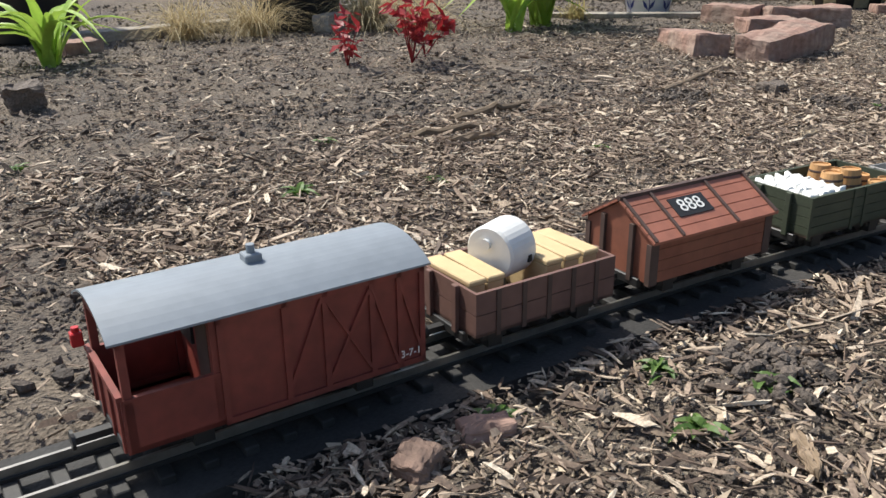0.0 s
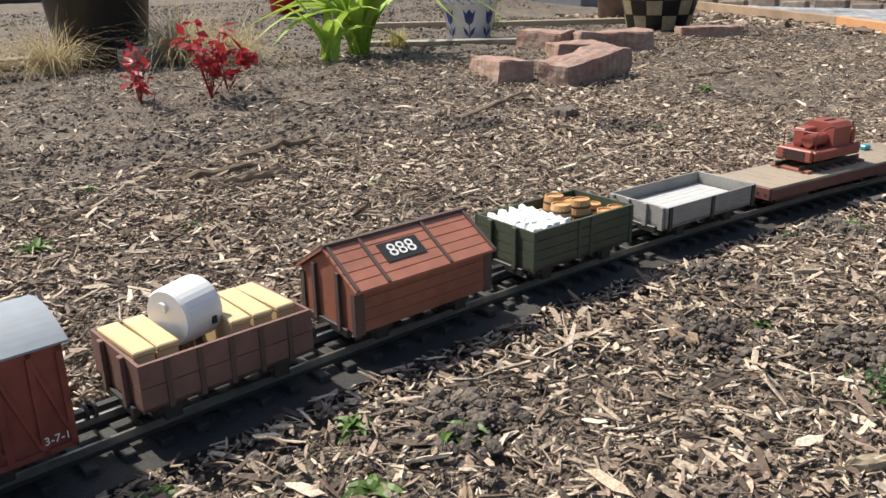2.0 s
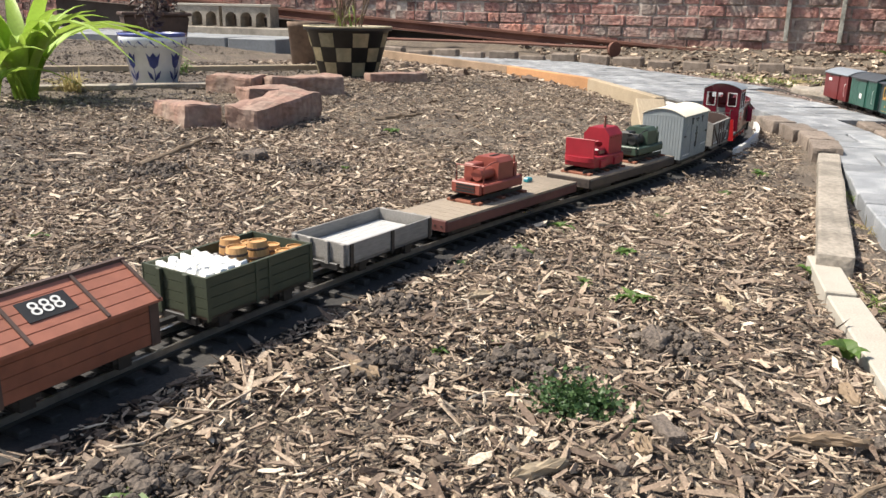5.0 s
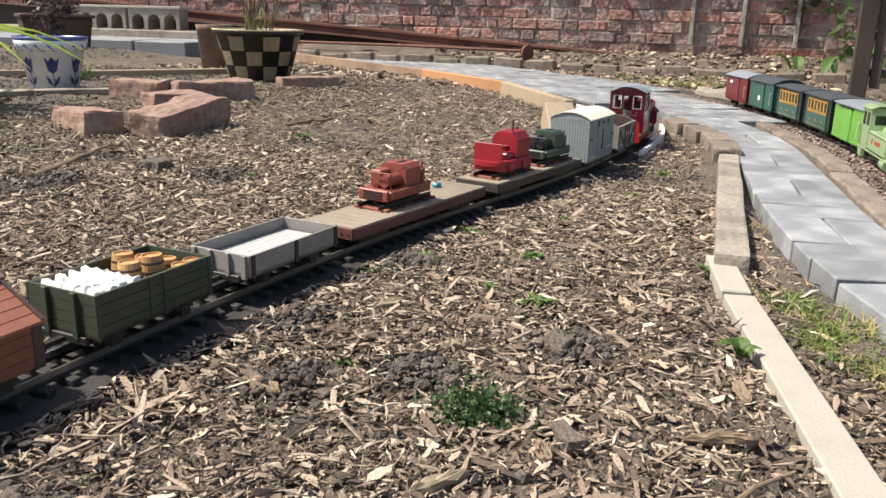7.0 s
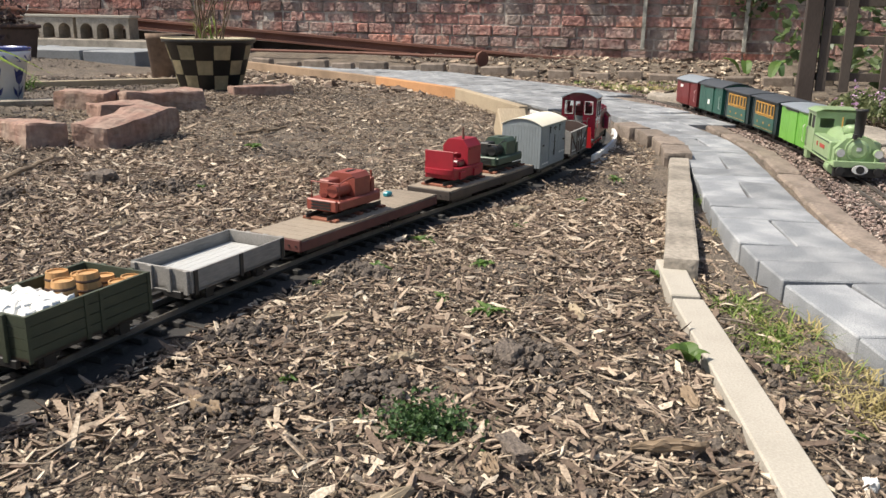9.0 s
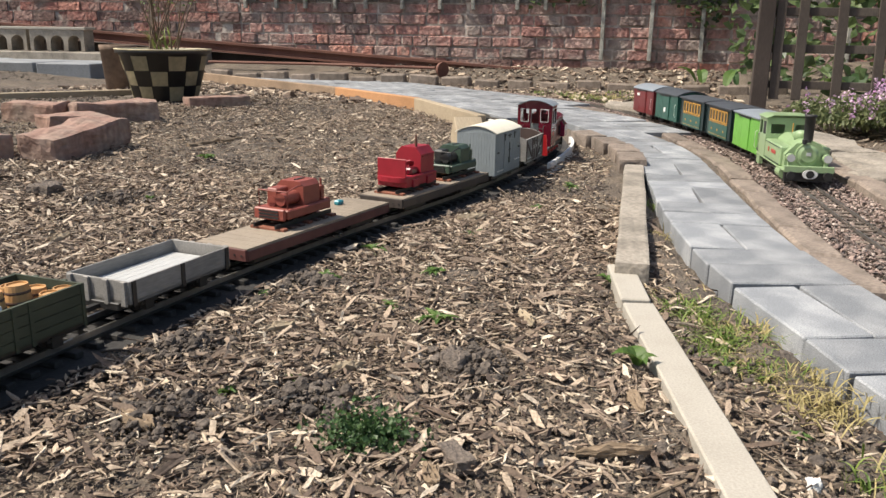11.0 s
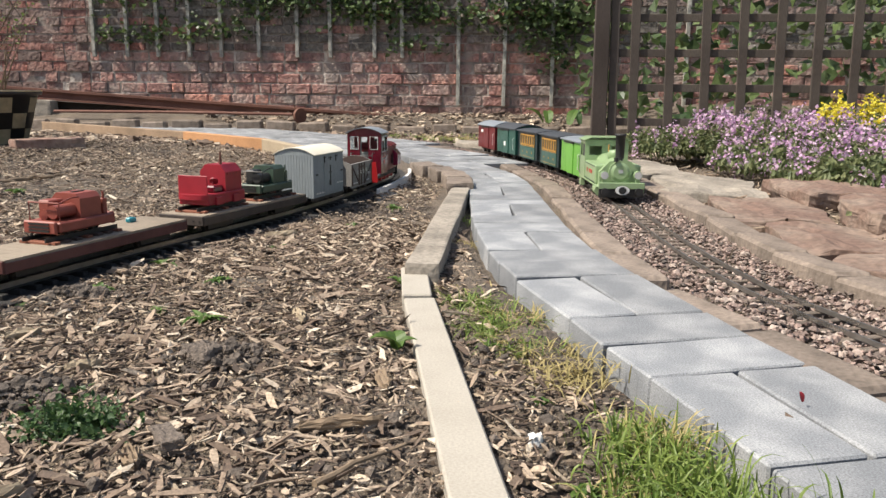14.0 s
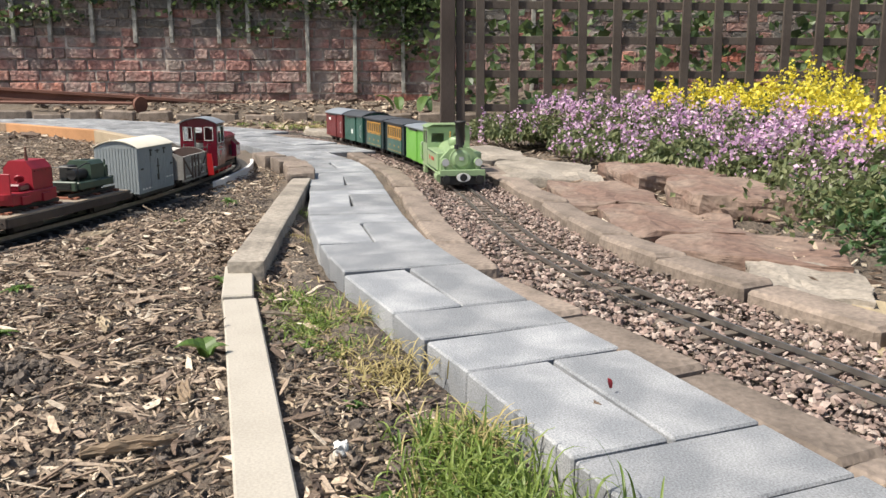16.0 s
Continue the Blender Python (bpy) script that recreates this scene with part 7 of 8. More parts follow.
def pot_checker():
    m = pose(4.04, 2.27, 0.026, 0, 0, 12)
    t = thing("chequered_planter", m, "black plastic planter painted with cream squares, holding a twiggy shrub", "planter")
    H, r0, r1 = 0.27, 0.145, 0.215
    part("pot", lathe([(r0 - 0.01, 0), (r0, 0.004), (r1 - 0.004, H - 0.02), (r1 + 0.012, H - 0.018), (r1 + 0.014, H), (r1 - 0.006, H), (r1 - 0.02, H - 0.03)], 48), M["pot_black"], t, "black tapered pot", smooth=True)
    part("rim", lathe([(r1 + 0.0145, H - 0.004), (r1 + 0.016, H + 0.003), (r1 - 0.004, H + 0.003), (r1 - 0.004, H - 0.002)], 48), M["pot_cream"], t, "cream-edged rim", smooth=True)
    part("soil", cyl_bm((0, 0, H - 0.045), (0, 0, H - 0.03), r1 - 0.016, seg=32), M["soil"], t)
    n = 14
    for row in range(3):
        z0, z1 = 0.028 + row * 0.072, 0.096 + row * 0.072
        for k in range(n):
            if (k + row) % 2:
                continue
            bm = bmesh.new()
            a0, a1 = 2 * math.pi * (k + 0.04) / n, 2 * math.pi * (k + 0.96) / n
            ring = []
            for z in (z0, z1):
                r = r0 + (r1 - 0.004 - r0) * (z - 0.004) / (H - 0.024) + 0.0012
                ring.append([bm.verts.new((r * math.cos(a0 + (a1 - a0) * i / 4), r * math.sin(a0 + (a1 - a0) * i / 4), z)) for i in range(5)])
            for i in range(4):
                bm.faces.new((ring[0][i], ring[0][i + 1], ring[1][i + 1], ring[1][i]))
            bmesh.ops.solidify(bm, geom=list(bm.faces), thickness=0.0008)
            part("painted_square", bm, M["pot_cream"], t)
    rnd = random.Random(3)
    sh = thing("twiggy_shrub", m @ pose(0, 0, H - 0.03), "sparse twiggy shrub with few green leaves in planter", "shrub")
    leaf_p = []
    for i in range(15):
        bm = bmesh.new()
        a, b = rnd.uniform(0, 6.28), rnd.uniform(0.05, 0.30)
        x, y = rnd.uniform(-0.07, 0.07), rnd.uniform(-0.07, 0.07)
        hgt = rnd.uniform(0.30, 0.62)
        pts = [(x + b * k / 5 * math.cos(a) * (0.6 + 0.1 * k), y + b * k / 5 * math.sin(a) * (0.6 + 0.1 * k), hgt * k / 5) for k in range(6)]
        tube(bm, pts, 0.0045, 5, 0.3)
        for k in (2, 3, 4):
            p = Vector(pts[k])
            tube(bm, [p, p + Vector((rnd.uniform(-0.07, 0.07), rnd.uniform(-0.07, 0.07), rnd.uniform(0.04, 0.12)))], 0.002, 4, 0.4)
        part("branch", bm, M["twig"], sh)
        leaf_p += [(*Vector(pts[k]) + Vector((rnd.uniform(-0.07, 0.07), rnd.uniform(-0.07, 0.07), rnd.uniform(-0.05, 0.07))),) for k in (3, 4, 5) for q in range(7)]
    leaf_cloud("leaves", np.array(leaf_p), 0.016, M["weed"], sh, 5)
    bl = []
    for i in range(26):
        bl.append(blade((rnd.uniform(-0.05, 0.05), rnd.uniform(-0.05, 0.05), 0), rnd.uniform(0, 360), rnd.uniform(0.12, 0.22), rnd.uniform(0.02, 0.06), 0.006))
    join_blades("grass_shoot", bl, M["grass"], sh)


def pot_blue():
    m = pose(3.08, 2.67, 0.040)
    t = thing("glazed_flowerpot", m, "white glazed flowerpot painted with blue tulips", "flowerpot")
    H, r0, r1 = 0.226, 0.092, 0.135
    part("pot", lathe([(r0 - 0.006, 0), (r0, 0.006), (r1 - 0.008, H * 0.76), (r1 + 0.004, H * 0.77), (r1 + 0.010, H), (r1 - 0.002, H), (r1 - 0.014, H - 0.03)], 48), M["pot_white"], t, "white glazed pot", smooth=True)
    part("rim_band", lathe([(r1 + 0.0085, H - 0.014), (r1 + 0.0112, H + 0.001), (r1 - 0.003, H + 0.001), (r1 - 0.003, H - 0.003)], 48), M["pot_blue"], t, "blue rim line", smooth=True)
    part("foot_band", lathe([(r0 + 0.0012, 0.001), (r0 + 0.0028, 0.010), (r0 + 0.0010, 0.011)], 48), M["pot_blue"], t)
    part("soil", cyl_bm((0, 0, H - 0.04), (0, 0, H - 0.022), r1 - 0.012, seg=32), M["soil"], t)

    def rad(z):
        return (r0 + (r1 - 0.008 - r0) * z / (H * 0.76) if z < H * 0.76 else r1 + 0.004 + 0.006 * (z - H * 0.77) / (H * 0.23)) + 0.0012

    def motif(points, a):
        bm = bmesh.new()
        vs = [bm.verts.new((rad(z) * math.cos(a + u / r1), rad(z) * math.sin(a + u / r1), z)) for u, z in points]
        bm.faces.new(vs)
        bmesh.ops.solidify(bm, geom=list(bm.faces), thickness=0.0006)
        return bm

    for k in range(7):
        a = 2 * math.pi * k / 7 + 0.3
        part("painted_tulip", motif([(-0.020, 0.092), (0, 0.078), (0.020, 0.092), (0.032, 0.146), (0.016, 0.130), (0.0, 0.148), (-0.016, 0.130), (-0.032, 0.146)], a), M["pot_blue"], t, "painted blue tulip")
        part("painted_stem", motif([(-0.0025, 0.016), (0.0025, 0.016), (0.008, 0.048), (0.0025, 0.080), (-0.0025, 0.080), (0.003, 0.048)], a), M["pot_blue"], t)
        for sg in (-1, 1):
            part("painted_leaf", motif([(0, 0.026), (sg * 0.014, 0.056), (sg * 0.036, 0.072), (sg * 0.026, 0.042)], a), M["pot_blue"], t)
    for k in range(18):
        a = 2 * math.pi * k / 18
        part("painted_zigzag", motif([(-0.023, 0.172), (-0.017, 0.169), (0.0, 0.189), (0.017, 0.169), (0.023, 0.172), (0.0, 0.199)], a), M["pot_blue"], t)
    sh = thing("dark_shrub", m @ pose(0, 0, H - 0.022), "small dark purple-leaved plant in a glazed pot", "plant")
    rnd = random.Random(8)
    pos = []
    for i in range(7):
        bm = bmesh.new()
        a, b, hh = rnd.uniform(0, 6.28), rnd.uniform(0.01, 0.09), rnd.uniform(0.16, 0.34)
        pts = [(b * k / 4 * math.cos(a), b * k / 4 * math.sin(a), hh * k / 4) for k in range(5)]
        tube(bm, pts, 0.003, 5, 0.4)
        part("stem", bm, M["twig"], sh)
        for k in range(1, 5):
            pos += [Vector(pts[k]) + Vector((rnd.uniform(-0.04, 0.04), rnd.uniform(-0.04, 0.04), rnd.uniform(-0.03, 0.03))) for q in range(9)]
    leaf_cloud("leaves", np.array([tuple(p) for p in pos]), 0.024, M["dark_leaf"], sh, 9)


def plain_pot(m, r, h, mat, label, name="plant_pot", seg=36, tap=0.78):
    t = thing(name, m, label, "plant pot")
    part("pot", lathe([(r * tap - 0.005, 0), (r * tap, 0.005), (r * 0.97, h * 0.86), (r, h * 0.87), (r * 1.02, h), (r * 0.94, h), (r * 0.9, h - 0.03)], seg), M[mat], t, smooth=True)
    part("soil", cyl_bm((0, 0, h - 0.04), (0, 0, h - 0.025), r * 0.9, seg=24), M["soil"], t)
    return t


# ---- plants ----
def blade(base, yaw, length, droop, width, lean=0.25, seg=6):
    """A strap leaf: rows of points (left, middle, right)."""
    c, s = math.cos(radians(yaw)), math.sin(radians(yaw))
    rows = []
    for i in range(seg + 1):
        u = i / seg
        out = lean * length * u + droop * u ** 2.2
        up = length * (u - 0.10 * u * u) - droop * 0.9 * u ** 3
        w = width * (0.55 + 0.9 * u * (1 - u) * 2 if u < 0.5 else 1.0) * (1 - max(0, u - 0.45) / 0.55) ** 0.8 / 2 + 0.0002
        px, py, pz = base[0] + c * out, base[1] + s * out, base[2] + up
        rows.append(((px - s * w, py + c * w, pz + w * 0.5), (px, py, pz), (px + s * w, py - c * w, pz + w * 0.5)))
    return rows


def blade_bm(rows):
    bm = bmesh.new()
    vs = [[bm.verts.new(p) for p in r] for r in rows]
    for a, b in zip(vs, vs[1:]):
        for k in range(2):
            bm.faces.new((a[k], a[k + 1], b[k + 1], b[k]))
    return bm


def join_blades(name, blades, mat, parent=None, label=""):
    verts, faces = [], []
    for rows in blades:
        o = len(verts)
        for r in rows:
            verts += r
        for i in range(len(rows) - 1):
            for k in range(2):
                a = o + 3 * i + k
                faces.append((a, a + 1, a + 4, a + 3))
    return link_mesh(name, np_mesh(name, np.array(verts), np.array(faces)), mat, parent, label)


def leaf_cloud(name, pos, size, mat, parent=None, key=0, flat=0.7, label="", wide=0.55):
    rng = np.random.default_rng(key)
    n = len(pos)
    ln = size * rng.uniform(0.6, 1.3, n)
    rot = turns(rng.uniform(0, 6.283, n), rng.normal(0, flat, n), rng.normal(0, flat, n))
    return link_mesh(name, scatter(name, LEAF_V, LEAF_F, pos, np.stack([ln, ln * wide * 1.4, ln], 1), rot, 0.15, rng), mat, parent, label)


def lily(m, n, size, key):
    t = thing("day_lily", m, "bright yellow-green strap-leaved lily clump in soil", "plant", "lilies in the bed")
    rnd = random.Random(key)
    for i in range(n):
        yaw = i * 137.5 + rnd.uniform(-20, 20)
        ln = size * rnd.uniform(0.65, 1.1)
        ob = part("leaf", blade_bm(blade((rnd.uniform(-0.02, 0.02), rnd.uniform(-0.02, 0.02), -0.01), yaw, ln, ln * rnd.uniform(0.25, 0.85), size * rnd.uniform(0.07, 0.11), rnd.uniform(0.12, 0.4), 9)), M["lily"], t, smooth=True)
    return t


def red_plant(m, n, key, h=0.20):
    t = thing("red_leaved_plant", m, "young plant with dark red toothed leaves on thin stems", "plant", "red plants in the bed")
    rnd = random.Random(key)
    for i in range(n):
        bm = bmesh.new()
        a, b, hh = rnd.uniform(0, 6.28), rnd.uniform(0.01, 0.10), h * rnd.uniform(0.5, 1.15)
        pts = [(b * k / 4 * math.cos(a), b * k / 4 * math.sin(a), hh * k / 4) for k in range(5)]
        tube(bm, pts, 0.0022, 5, 0.5)
        part("stem", bm, M["red_leaf"], t)
        pos = []
        for k in (2, 3, 4):
            p = Vector(pts[k])
            for q in range(5 if k == 4 else 2):
                pos.append(p + Vector((rnd.uniform(-0.018, 0.018), rnd.uniform(-0.018, 0.018), rnd.uniform(-0.006, 0.012))))
        leaf_cloud("leaf_spray", np.array([tuple(p) for p in pos]), 0.042, M["red_leaf"], t, key * 31 + i, 0.6, wide=0.42)
    return t


def tuft(x, y, n, h, mat, name, label, category, key, spread=0.05, droop=0.5, width=0.003, z=None, lean=0.3):
    rnd = random.Random(key)
    bl = [blade((rnd.gauss(0, spread), rnd.gauss(0, spread), -0.004), rnd.uniform(0, 360), h * rnd.uniform(0.5, 1.1), h * rnd.uniform(0, droop), width * rnd.uniform(0.6, 1.3), rnd.uniform(0.05, lean), 5) for i in range(n)]
    ob = join_blades(name, bl, mat)
    ob.matrix_basis = pose(x, y, gz(x, y) if z is None else z)
    return tagged(ob, label, category, kind="stuff")


def weed(x, y, size, key, mat="weed", n=14, flat=False):
    """A rosette of soft leaves."""
    rnd = random.Random(key)
    t = thing("weed", pose(x, y, gz(x, y)), "small green weed sprouting from mulch", "weed", "weeds in the mulch")
    bl = [blade((rnd.gauss(0, size * 0.12), rnd.gauss(0, size * 0.12), 0), i * 137.5, size * rnd.uniform(0.45, 0.9) * 0.7, size * rnd.uniform(0.2, 0.6), size * rnd.uniform(0.22, 0.34), rnd.uniform(0.3, 0.9), 5) for i in range(n)]
    join_blades("leaves", bl, M[mat], t)
    return t


pot_checker()
pot_blue()
plain_pot(pose(4.72, 3.02, 0.04), 0.105, 0.26, "terracotta", "plain brown clay pot behind a planter")
plain_pot(pose(1.55, 3.12, 0.05), 0.20, 0.34, "pot_black", "large black plastic plant pot")
plain_pot(pose(0.62, 3.35, 0.05), 0.19, 0.36, "pot_black", "large black plastic plant pot")
plain_pot(pose(3.20, 4.35, 0.05), 0.10, 0.20, "red", "small red plant pot")
lily(pose(2.34, 2.56, gz(2.34, 2.56)), 34, 0.62, 4)
lily(pose(2.12, 2.48, gz(2.12, 2.48)), 10, 0.42, 5)
lily(pose(0.53, 2.60, gz(0.53, 2.60)), 22, 0.36, 6)
red_plant(pose(1.40, 2.06, gz(1.4, 2.06)), 8, 2, 0.24)
red_plant(pose(1.22, 2.12, gz(1.22, 2.12)), 4, 3, 0.13)
red_plant(pose(1.50, 2.14, gz(1.5, 2.14)), 4, 5, 0.15)
for i, (x, y, n, h) in enumerate(((1.06, 3.02, 330, 0.24), (1.30, 2.96, 330, 0.24), (1.74, 2.90, 420, 0.28), (1.86, 2.72, 260, 0.22))):
    tuft(x, y, n, h, M["straw"], "feather_grass", "straw-coloured feathery ornamental grass clump", "grass", 20 + i, 0.035, 1.0, 0.0022, lean=0.7)
for i, (x, y, s) in enumerate(((0.605, 1.165, 0.060), (0.78, 1.42, 0.045), (0.82, 1.11, 0.042), (0.46, 0.49, 0.04), (0.638, 0.462, 0.045), (0.697, 0.380, 0.055), (1.66, -0.075, 0.045), (1.39, 0.14, 0.055), (1.61, 0.205, 0.05),
                               (1.53, 0.36, 0.045), (1.73, 0.355, 0.045), (0.586, 0.376, 0.045), (1.43, 0.22, 0.035), (1.15, 0.24, 0.03), (1.9, 0.2, 0.04), (2.2, 0.12, 0.045), (2.5, 0.08, 0.05), (1.95, 1.25, 0.05), (2.6, 1.2, 0.06), (0.95, 0.62, 0.03),
                               (2.0, 1.0, 0.045), (1.2, 1.1, 0.04), (0.26, 1.55, 0.04), (1.42, 0.42, 0.03), (1.10, 0.30, 0.028))):
    weed(x, y, s * 0.75, 40 + i)
RB = np.random.default_rng(11)
bp = np.column_stack([RB.normal(1.035, 0.017, 1000), RB.normal(0.115, 0.022, 1000), np.abs(RB.normal(0, 0.010, 1000)) + 0.005])
tagged(leaf_cloud("clover_clump", bp, 0.0065, M["bush"], None, 12, 0.8), "low dark green leafy clump in the mulch", "weed", kind="stuff")
sd = thing("seedling", pose(1.29, -0.135, 0.008), "broad-leaved green seedling beside the kerb strip", "seedling")
for i, (a, ln, w) in enumerate(((20, 0.030, 0.024), (110, 0.034, 0.026), (200, 0.028, 0.018), (290, 0.024, 0.018), (330, 0.020, 0.014))):
    part("leaf", blade_bm(blade((0, 0, 0), a, ln, ln * 0.5, w, 0.5, 6)), M["weed"], sd)
GR = [(0.985, -0.415, 210, 0.052), (1.055, -0.395, 190, 0.045), (0.915, -0.445, 230, 0.058), (1.00, -0.385, 120, 0.036), (0.93, -0.40, 120, 0.04), (0.85, -0.48, 220, 0.055), (1.10, -0.385, 80, 0.030), (0.78, -0.52, 200, 0.06), (0.95, -0.385, 80, 0.03)]
for i, (x, y, n, h) in enumerate(GR):
    tuft(x, y, n, h, M["grass"], "grass_tuft", "fresh green grass tuft at the path's edge", "grass", 60 + i, 0.024, 0.7, 0.0020, 0.0)
for i, (x, y, n, h, k) in enumerate(((1.315, -0.315, 120, 0.030, "dry_grass"), (1.265, -0.335, 90, 0.028, "dry_grass"), (1.43, -0.255, 110, 0.034, "grass"), (1.50, -0.235, 90, 0.034, "grass"), (1.56, -0.21, 60, 0.028, "grass"),
                                     (1.37, -0.275, 80, 0.03, "dry_grass"), (0.98, -0.37, 40, 0.03, "dry_grass"), (1.62, -0.19, 50, 0.028, "dry_grass"), (1.40, -0.245, 120, 0.032, "grass"), (1.47, -0.265, 100, 0.030, "dry_grass"), (1.33, -0.280, 110, 0.030, "grass"), (1.54, -0.200, 90, 0.030, "grass"), (1.24, -0.325, 90, 0.028, "dry_grass"), (1.08, -0.41, 120, 0.036, "dry_grass"), (2.3, -0.135, 50, 0.03, "grass"), (2.0, -0.155, 40, 0.03, "dry_grass"), (0.93, -0.40, 60, 0.034, "dry_grass"))):
    tuft(x, y, n, h, M[k], "grass_tuft", "short " + ("dry yellowed" if k == "dry_grass" else "green") + " grass tuft by the path", "grass", 80 + i, 0.022, 0.9, 0.0018, 0.0, 0.8)
tuft(0.93, -0.50, 7, 0.075, M["grass"], "grass_tuft", "few long grass blades over paving", "grass", 99, 0.015, 0.8, 0.0018, 0.005)
for i, (x, y, s) in enumerate(((1.34, -0.235, 0.022), (1.0, -0.335, 0.026), (1.17, -0.30, 0.02))):
    weed(x, y, s, 140 + i)


fl = thing("fallen_leaf", pose(1.16, -0.545, 0.016, 0, 0, 30), "curled reddish dead leaf lying on the paving", "leaf")
part("leaf", blade_bm(blade((0, 0, 0), 0, 0.013, 0.003, 0.006, 0.15, 6)), M["red_leaf"], fl)


# ---- wall dressing, trellis and beams ----
def build_battens():
    for i, y in enumerate((0.40, 0.01, 0.88, 1.13, 1.51, 1.81, 2.16, 2.50, 2.79, 3.08, 3.37, 3.68, -0.40, -0.9, -1.5)):
        zb = 0.20 if y < 0.5 else 0.60
        bm = box_bm(-0.016, 0.016, -0.016, 0.016, zb, 1.95, bevel=0.002)
        for k in range(10):
            add_cyl(bm, (-0.017, 0, zb + 0.05 + k * 0.13), (-0.021, 0, zb + 0.05 + k * 0.13), 0.005, seg=6)
        ob = part("wall_batten", bm, M["batten"], None)
        ob.matrix_basis = pose(WALL_X - 0.022, y, 0, random.uniform(-0.5, 0.5))
        tagged(ob, "weathered wooden batten fixed to brick wall", "batten", "battens on the wall")
    wires = bmesh.new()
    for z in (0.78, 1.0, 1.22):
        tube(wires, [(WALL_X - 0.042, -2, z), (WALL_X - 0.042, 3.7, z)], 0.0015, 5)
    tagged(part("training_wire", wires, M["iron"], None), "thin training wires stretched along the wall", "wire", kind="structure")


build_battens()


def build_ivy():
    rng = np.random.default_rng(21)
    pos = []

    def runner(y0, z0, y1, z1, n, thick):
        u = rng.uniform(0, 1, n)
        pos.append(np.column_stack([WALL_X - 0.03 - np.abs(rng.normal(0, 0.03, n)), y0 + (y1 - y0) * u + rng.normal(0, thick, n), z0 + (z1 - z0) * u + rng.normal(0, thick, n) + 0.03 * np.sin(u * 30)]))

    runner(3.6, 0.78, 2.2, 0.84, 240, 0.04)
    runner(1.5, 0.98, -1.0, 0.92, 620, 0.06)
    runner(1.0, 0.72, 0.5, 0.70, 60, 0.05)
    runner(-0.25, 0.95, -0.5, 0.62, 260, 0.12)
    runner(0.1, 1.05, -0.7, 1.0, 360, 0.12)
    runner(2.4, 1.08, 0.6, 1.12, 700, 0.09)
    runner(3.6, 1.2, 1.5, 1.3, 700, 0.13)
    ivy = leaf_cloud("ivy_growth", np.vstack(pos), 0.05, M["ivy"], None, 22, 0.7, wide=0.7)
    tagged(ivy, "dark green ivy trailing over a brick wall", "ivy", kind="stuff")
    pos = []
    n = 2600
    pos.append(np.column_stack([rng.uniform(5.3, 7.3, n), rng.uniform(-4.5, -0.55, n), rng.uniform(0.1, 1.15, n) ** 1.0]))
    keep = np.array([noise.noise(Vector((p[0] * 1.5, p[1] * 2.2, p[2] * 3))) > -0.02 for p in pos[0]])
    hd = leaf_cloud("climbing_plants", pos[0][keep], 0.085, M["ivy"], None, 24, 0.8, wide=0.7)
    tagged(hd, "green climbing plants behind the trellis", "climber", kind="stuff")
    big = thing("broad_leaved_plant", pose(5.35, -0.60, 0.12), "broad green leaves at the foot of the wall", "plant")
    rnd = random.Random(5)
    for i in range(16):
        part("leaf", blade_bm(blade((rnd.uniform(0, 0.5), rnd.uniform(-0.9, 0.45), 0), rnd.uniform(0, 360), rnd.uniform(0.07, 0.15), 0.05, rnd.uniform(0.05, 0.10), 0.5, 6)), M["bush"] if i % 2 else M["weed"], big)


build_ivy()


def build_trellis():
    X = 5.1
    t = thing("trellis_fence", pose(X, 0, 0), "dark brown wooden lattice trellis with a square post", "trellis")
    part("post", box_bm(-0.04, 0.04, -0.665, -0.585, 0.0, 1.8, bevel=0.004), M["post"], t, "stout dark wooden post")
    y, i = -0.685, 0
    for y in [-0.70] + [-0.81 - 0.192 * k for k in range(22)]:
        ob = part("slat", box_bm(-0.022, -0.004, -0.024, 0.024, 0.08, 1.75, bevel=0.002), M["fence"], t)
        ob.matrix_basis = pose(0, y, 0, random.uniform(-0.5, 0.5) - 1.0)
    for k in range(9):
        ob = part("rail_slat", box_bm(-0.0036, 0.014, -4.95, -0.67, -0.021, 0.021, bevel=0.002), M["fence"], t)
        ob.matrix_basis = pose(0, 0, 0.155 + k * 0.186)


build_trellis()


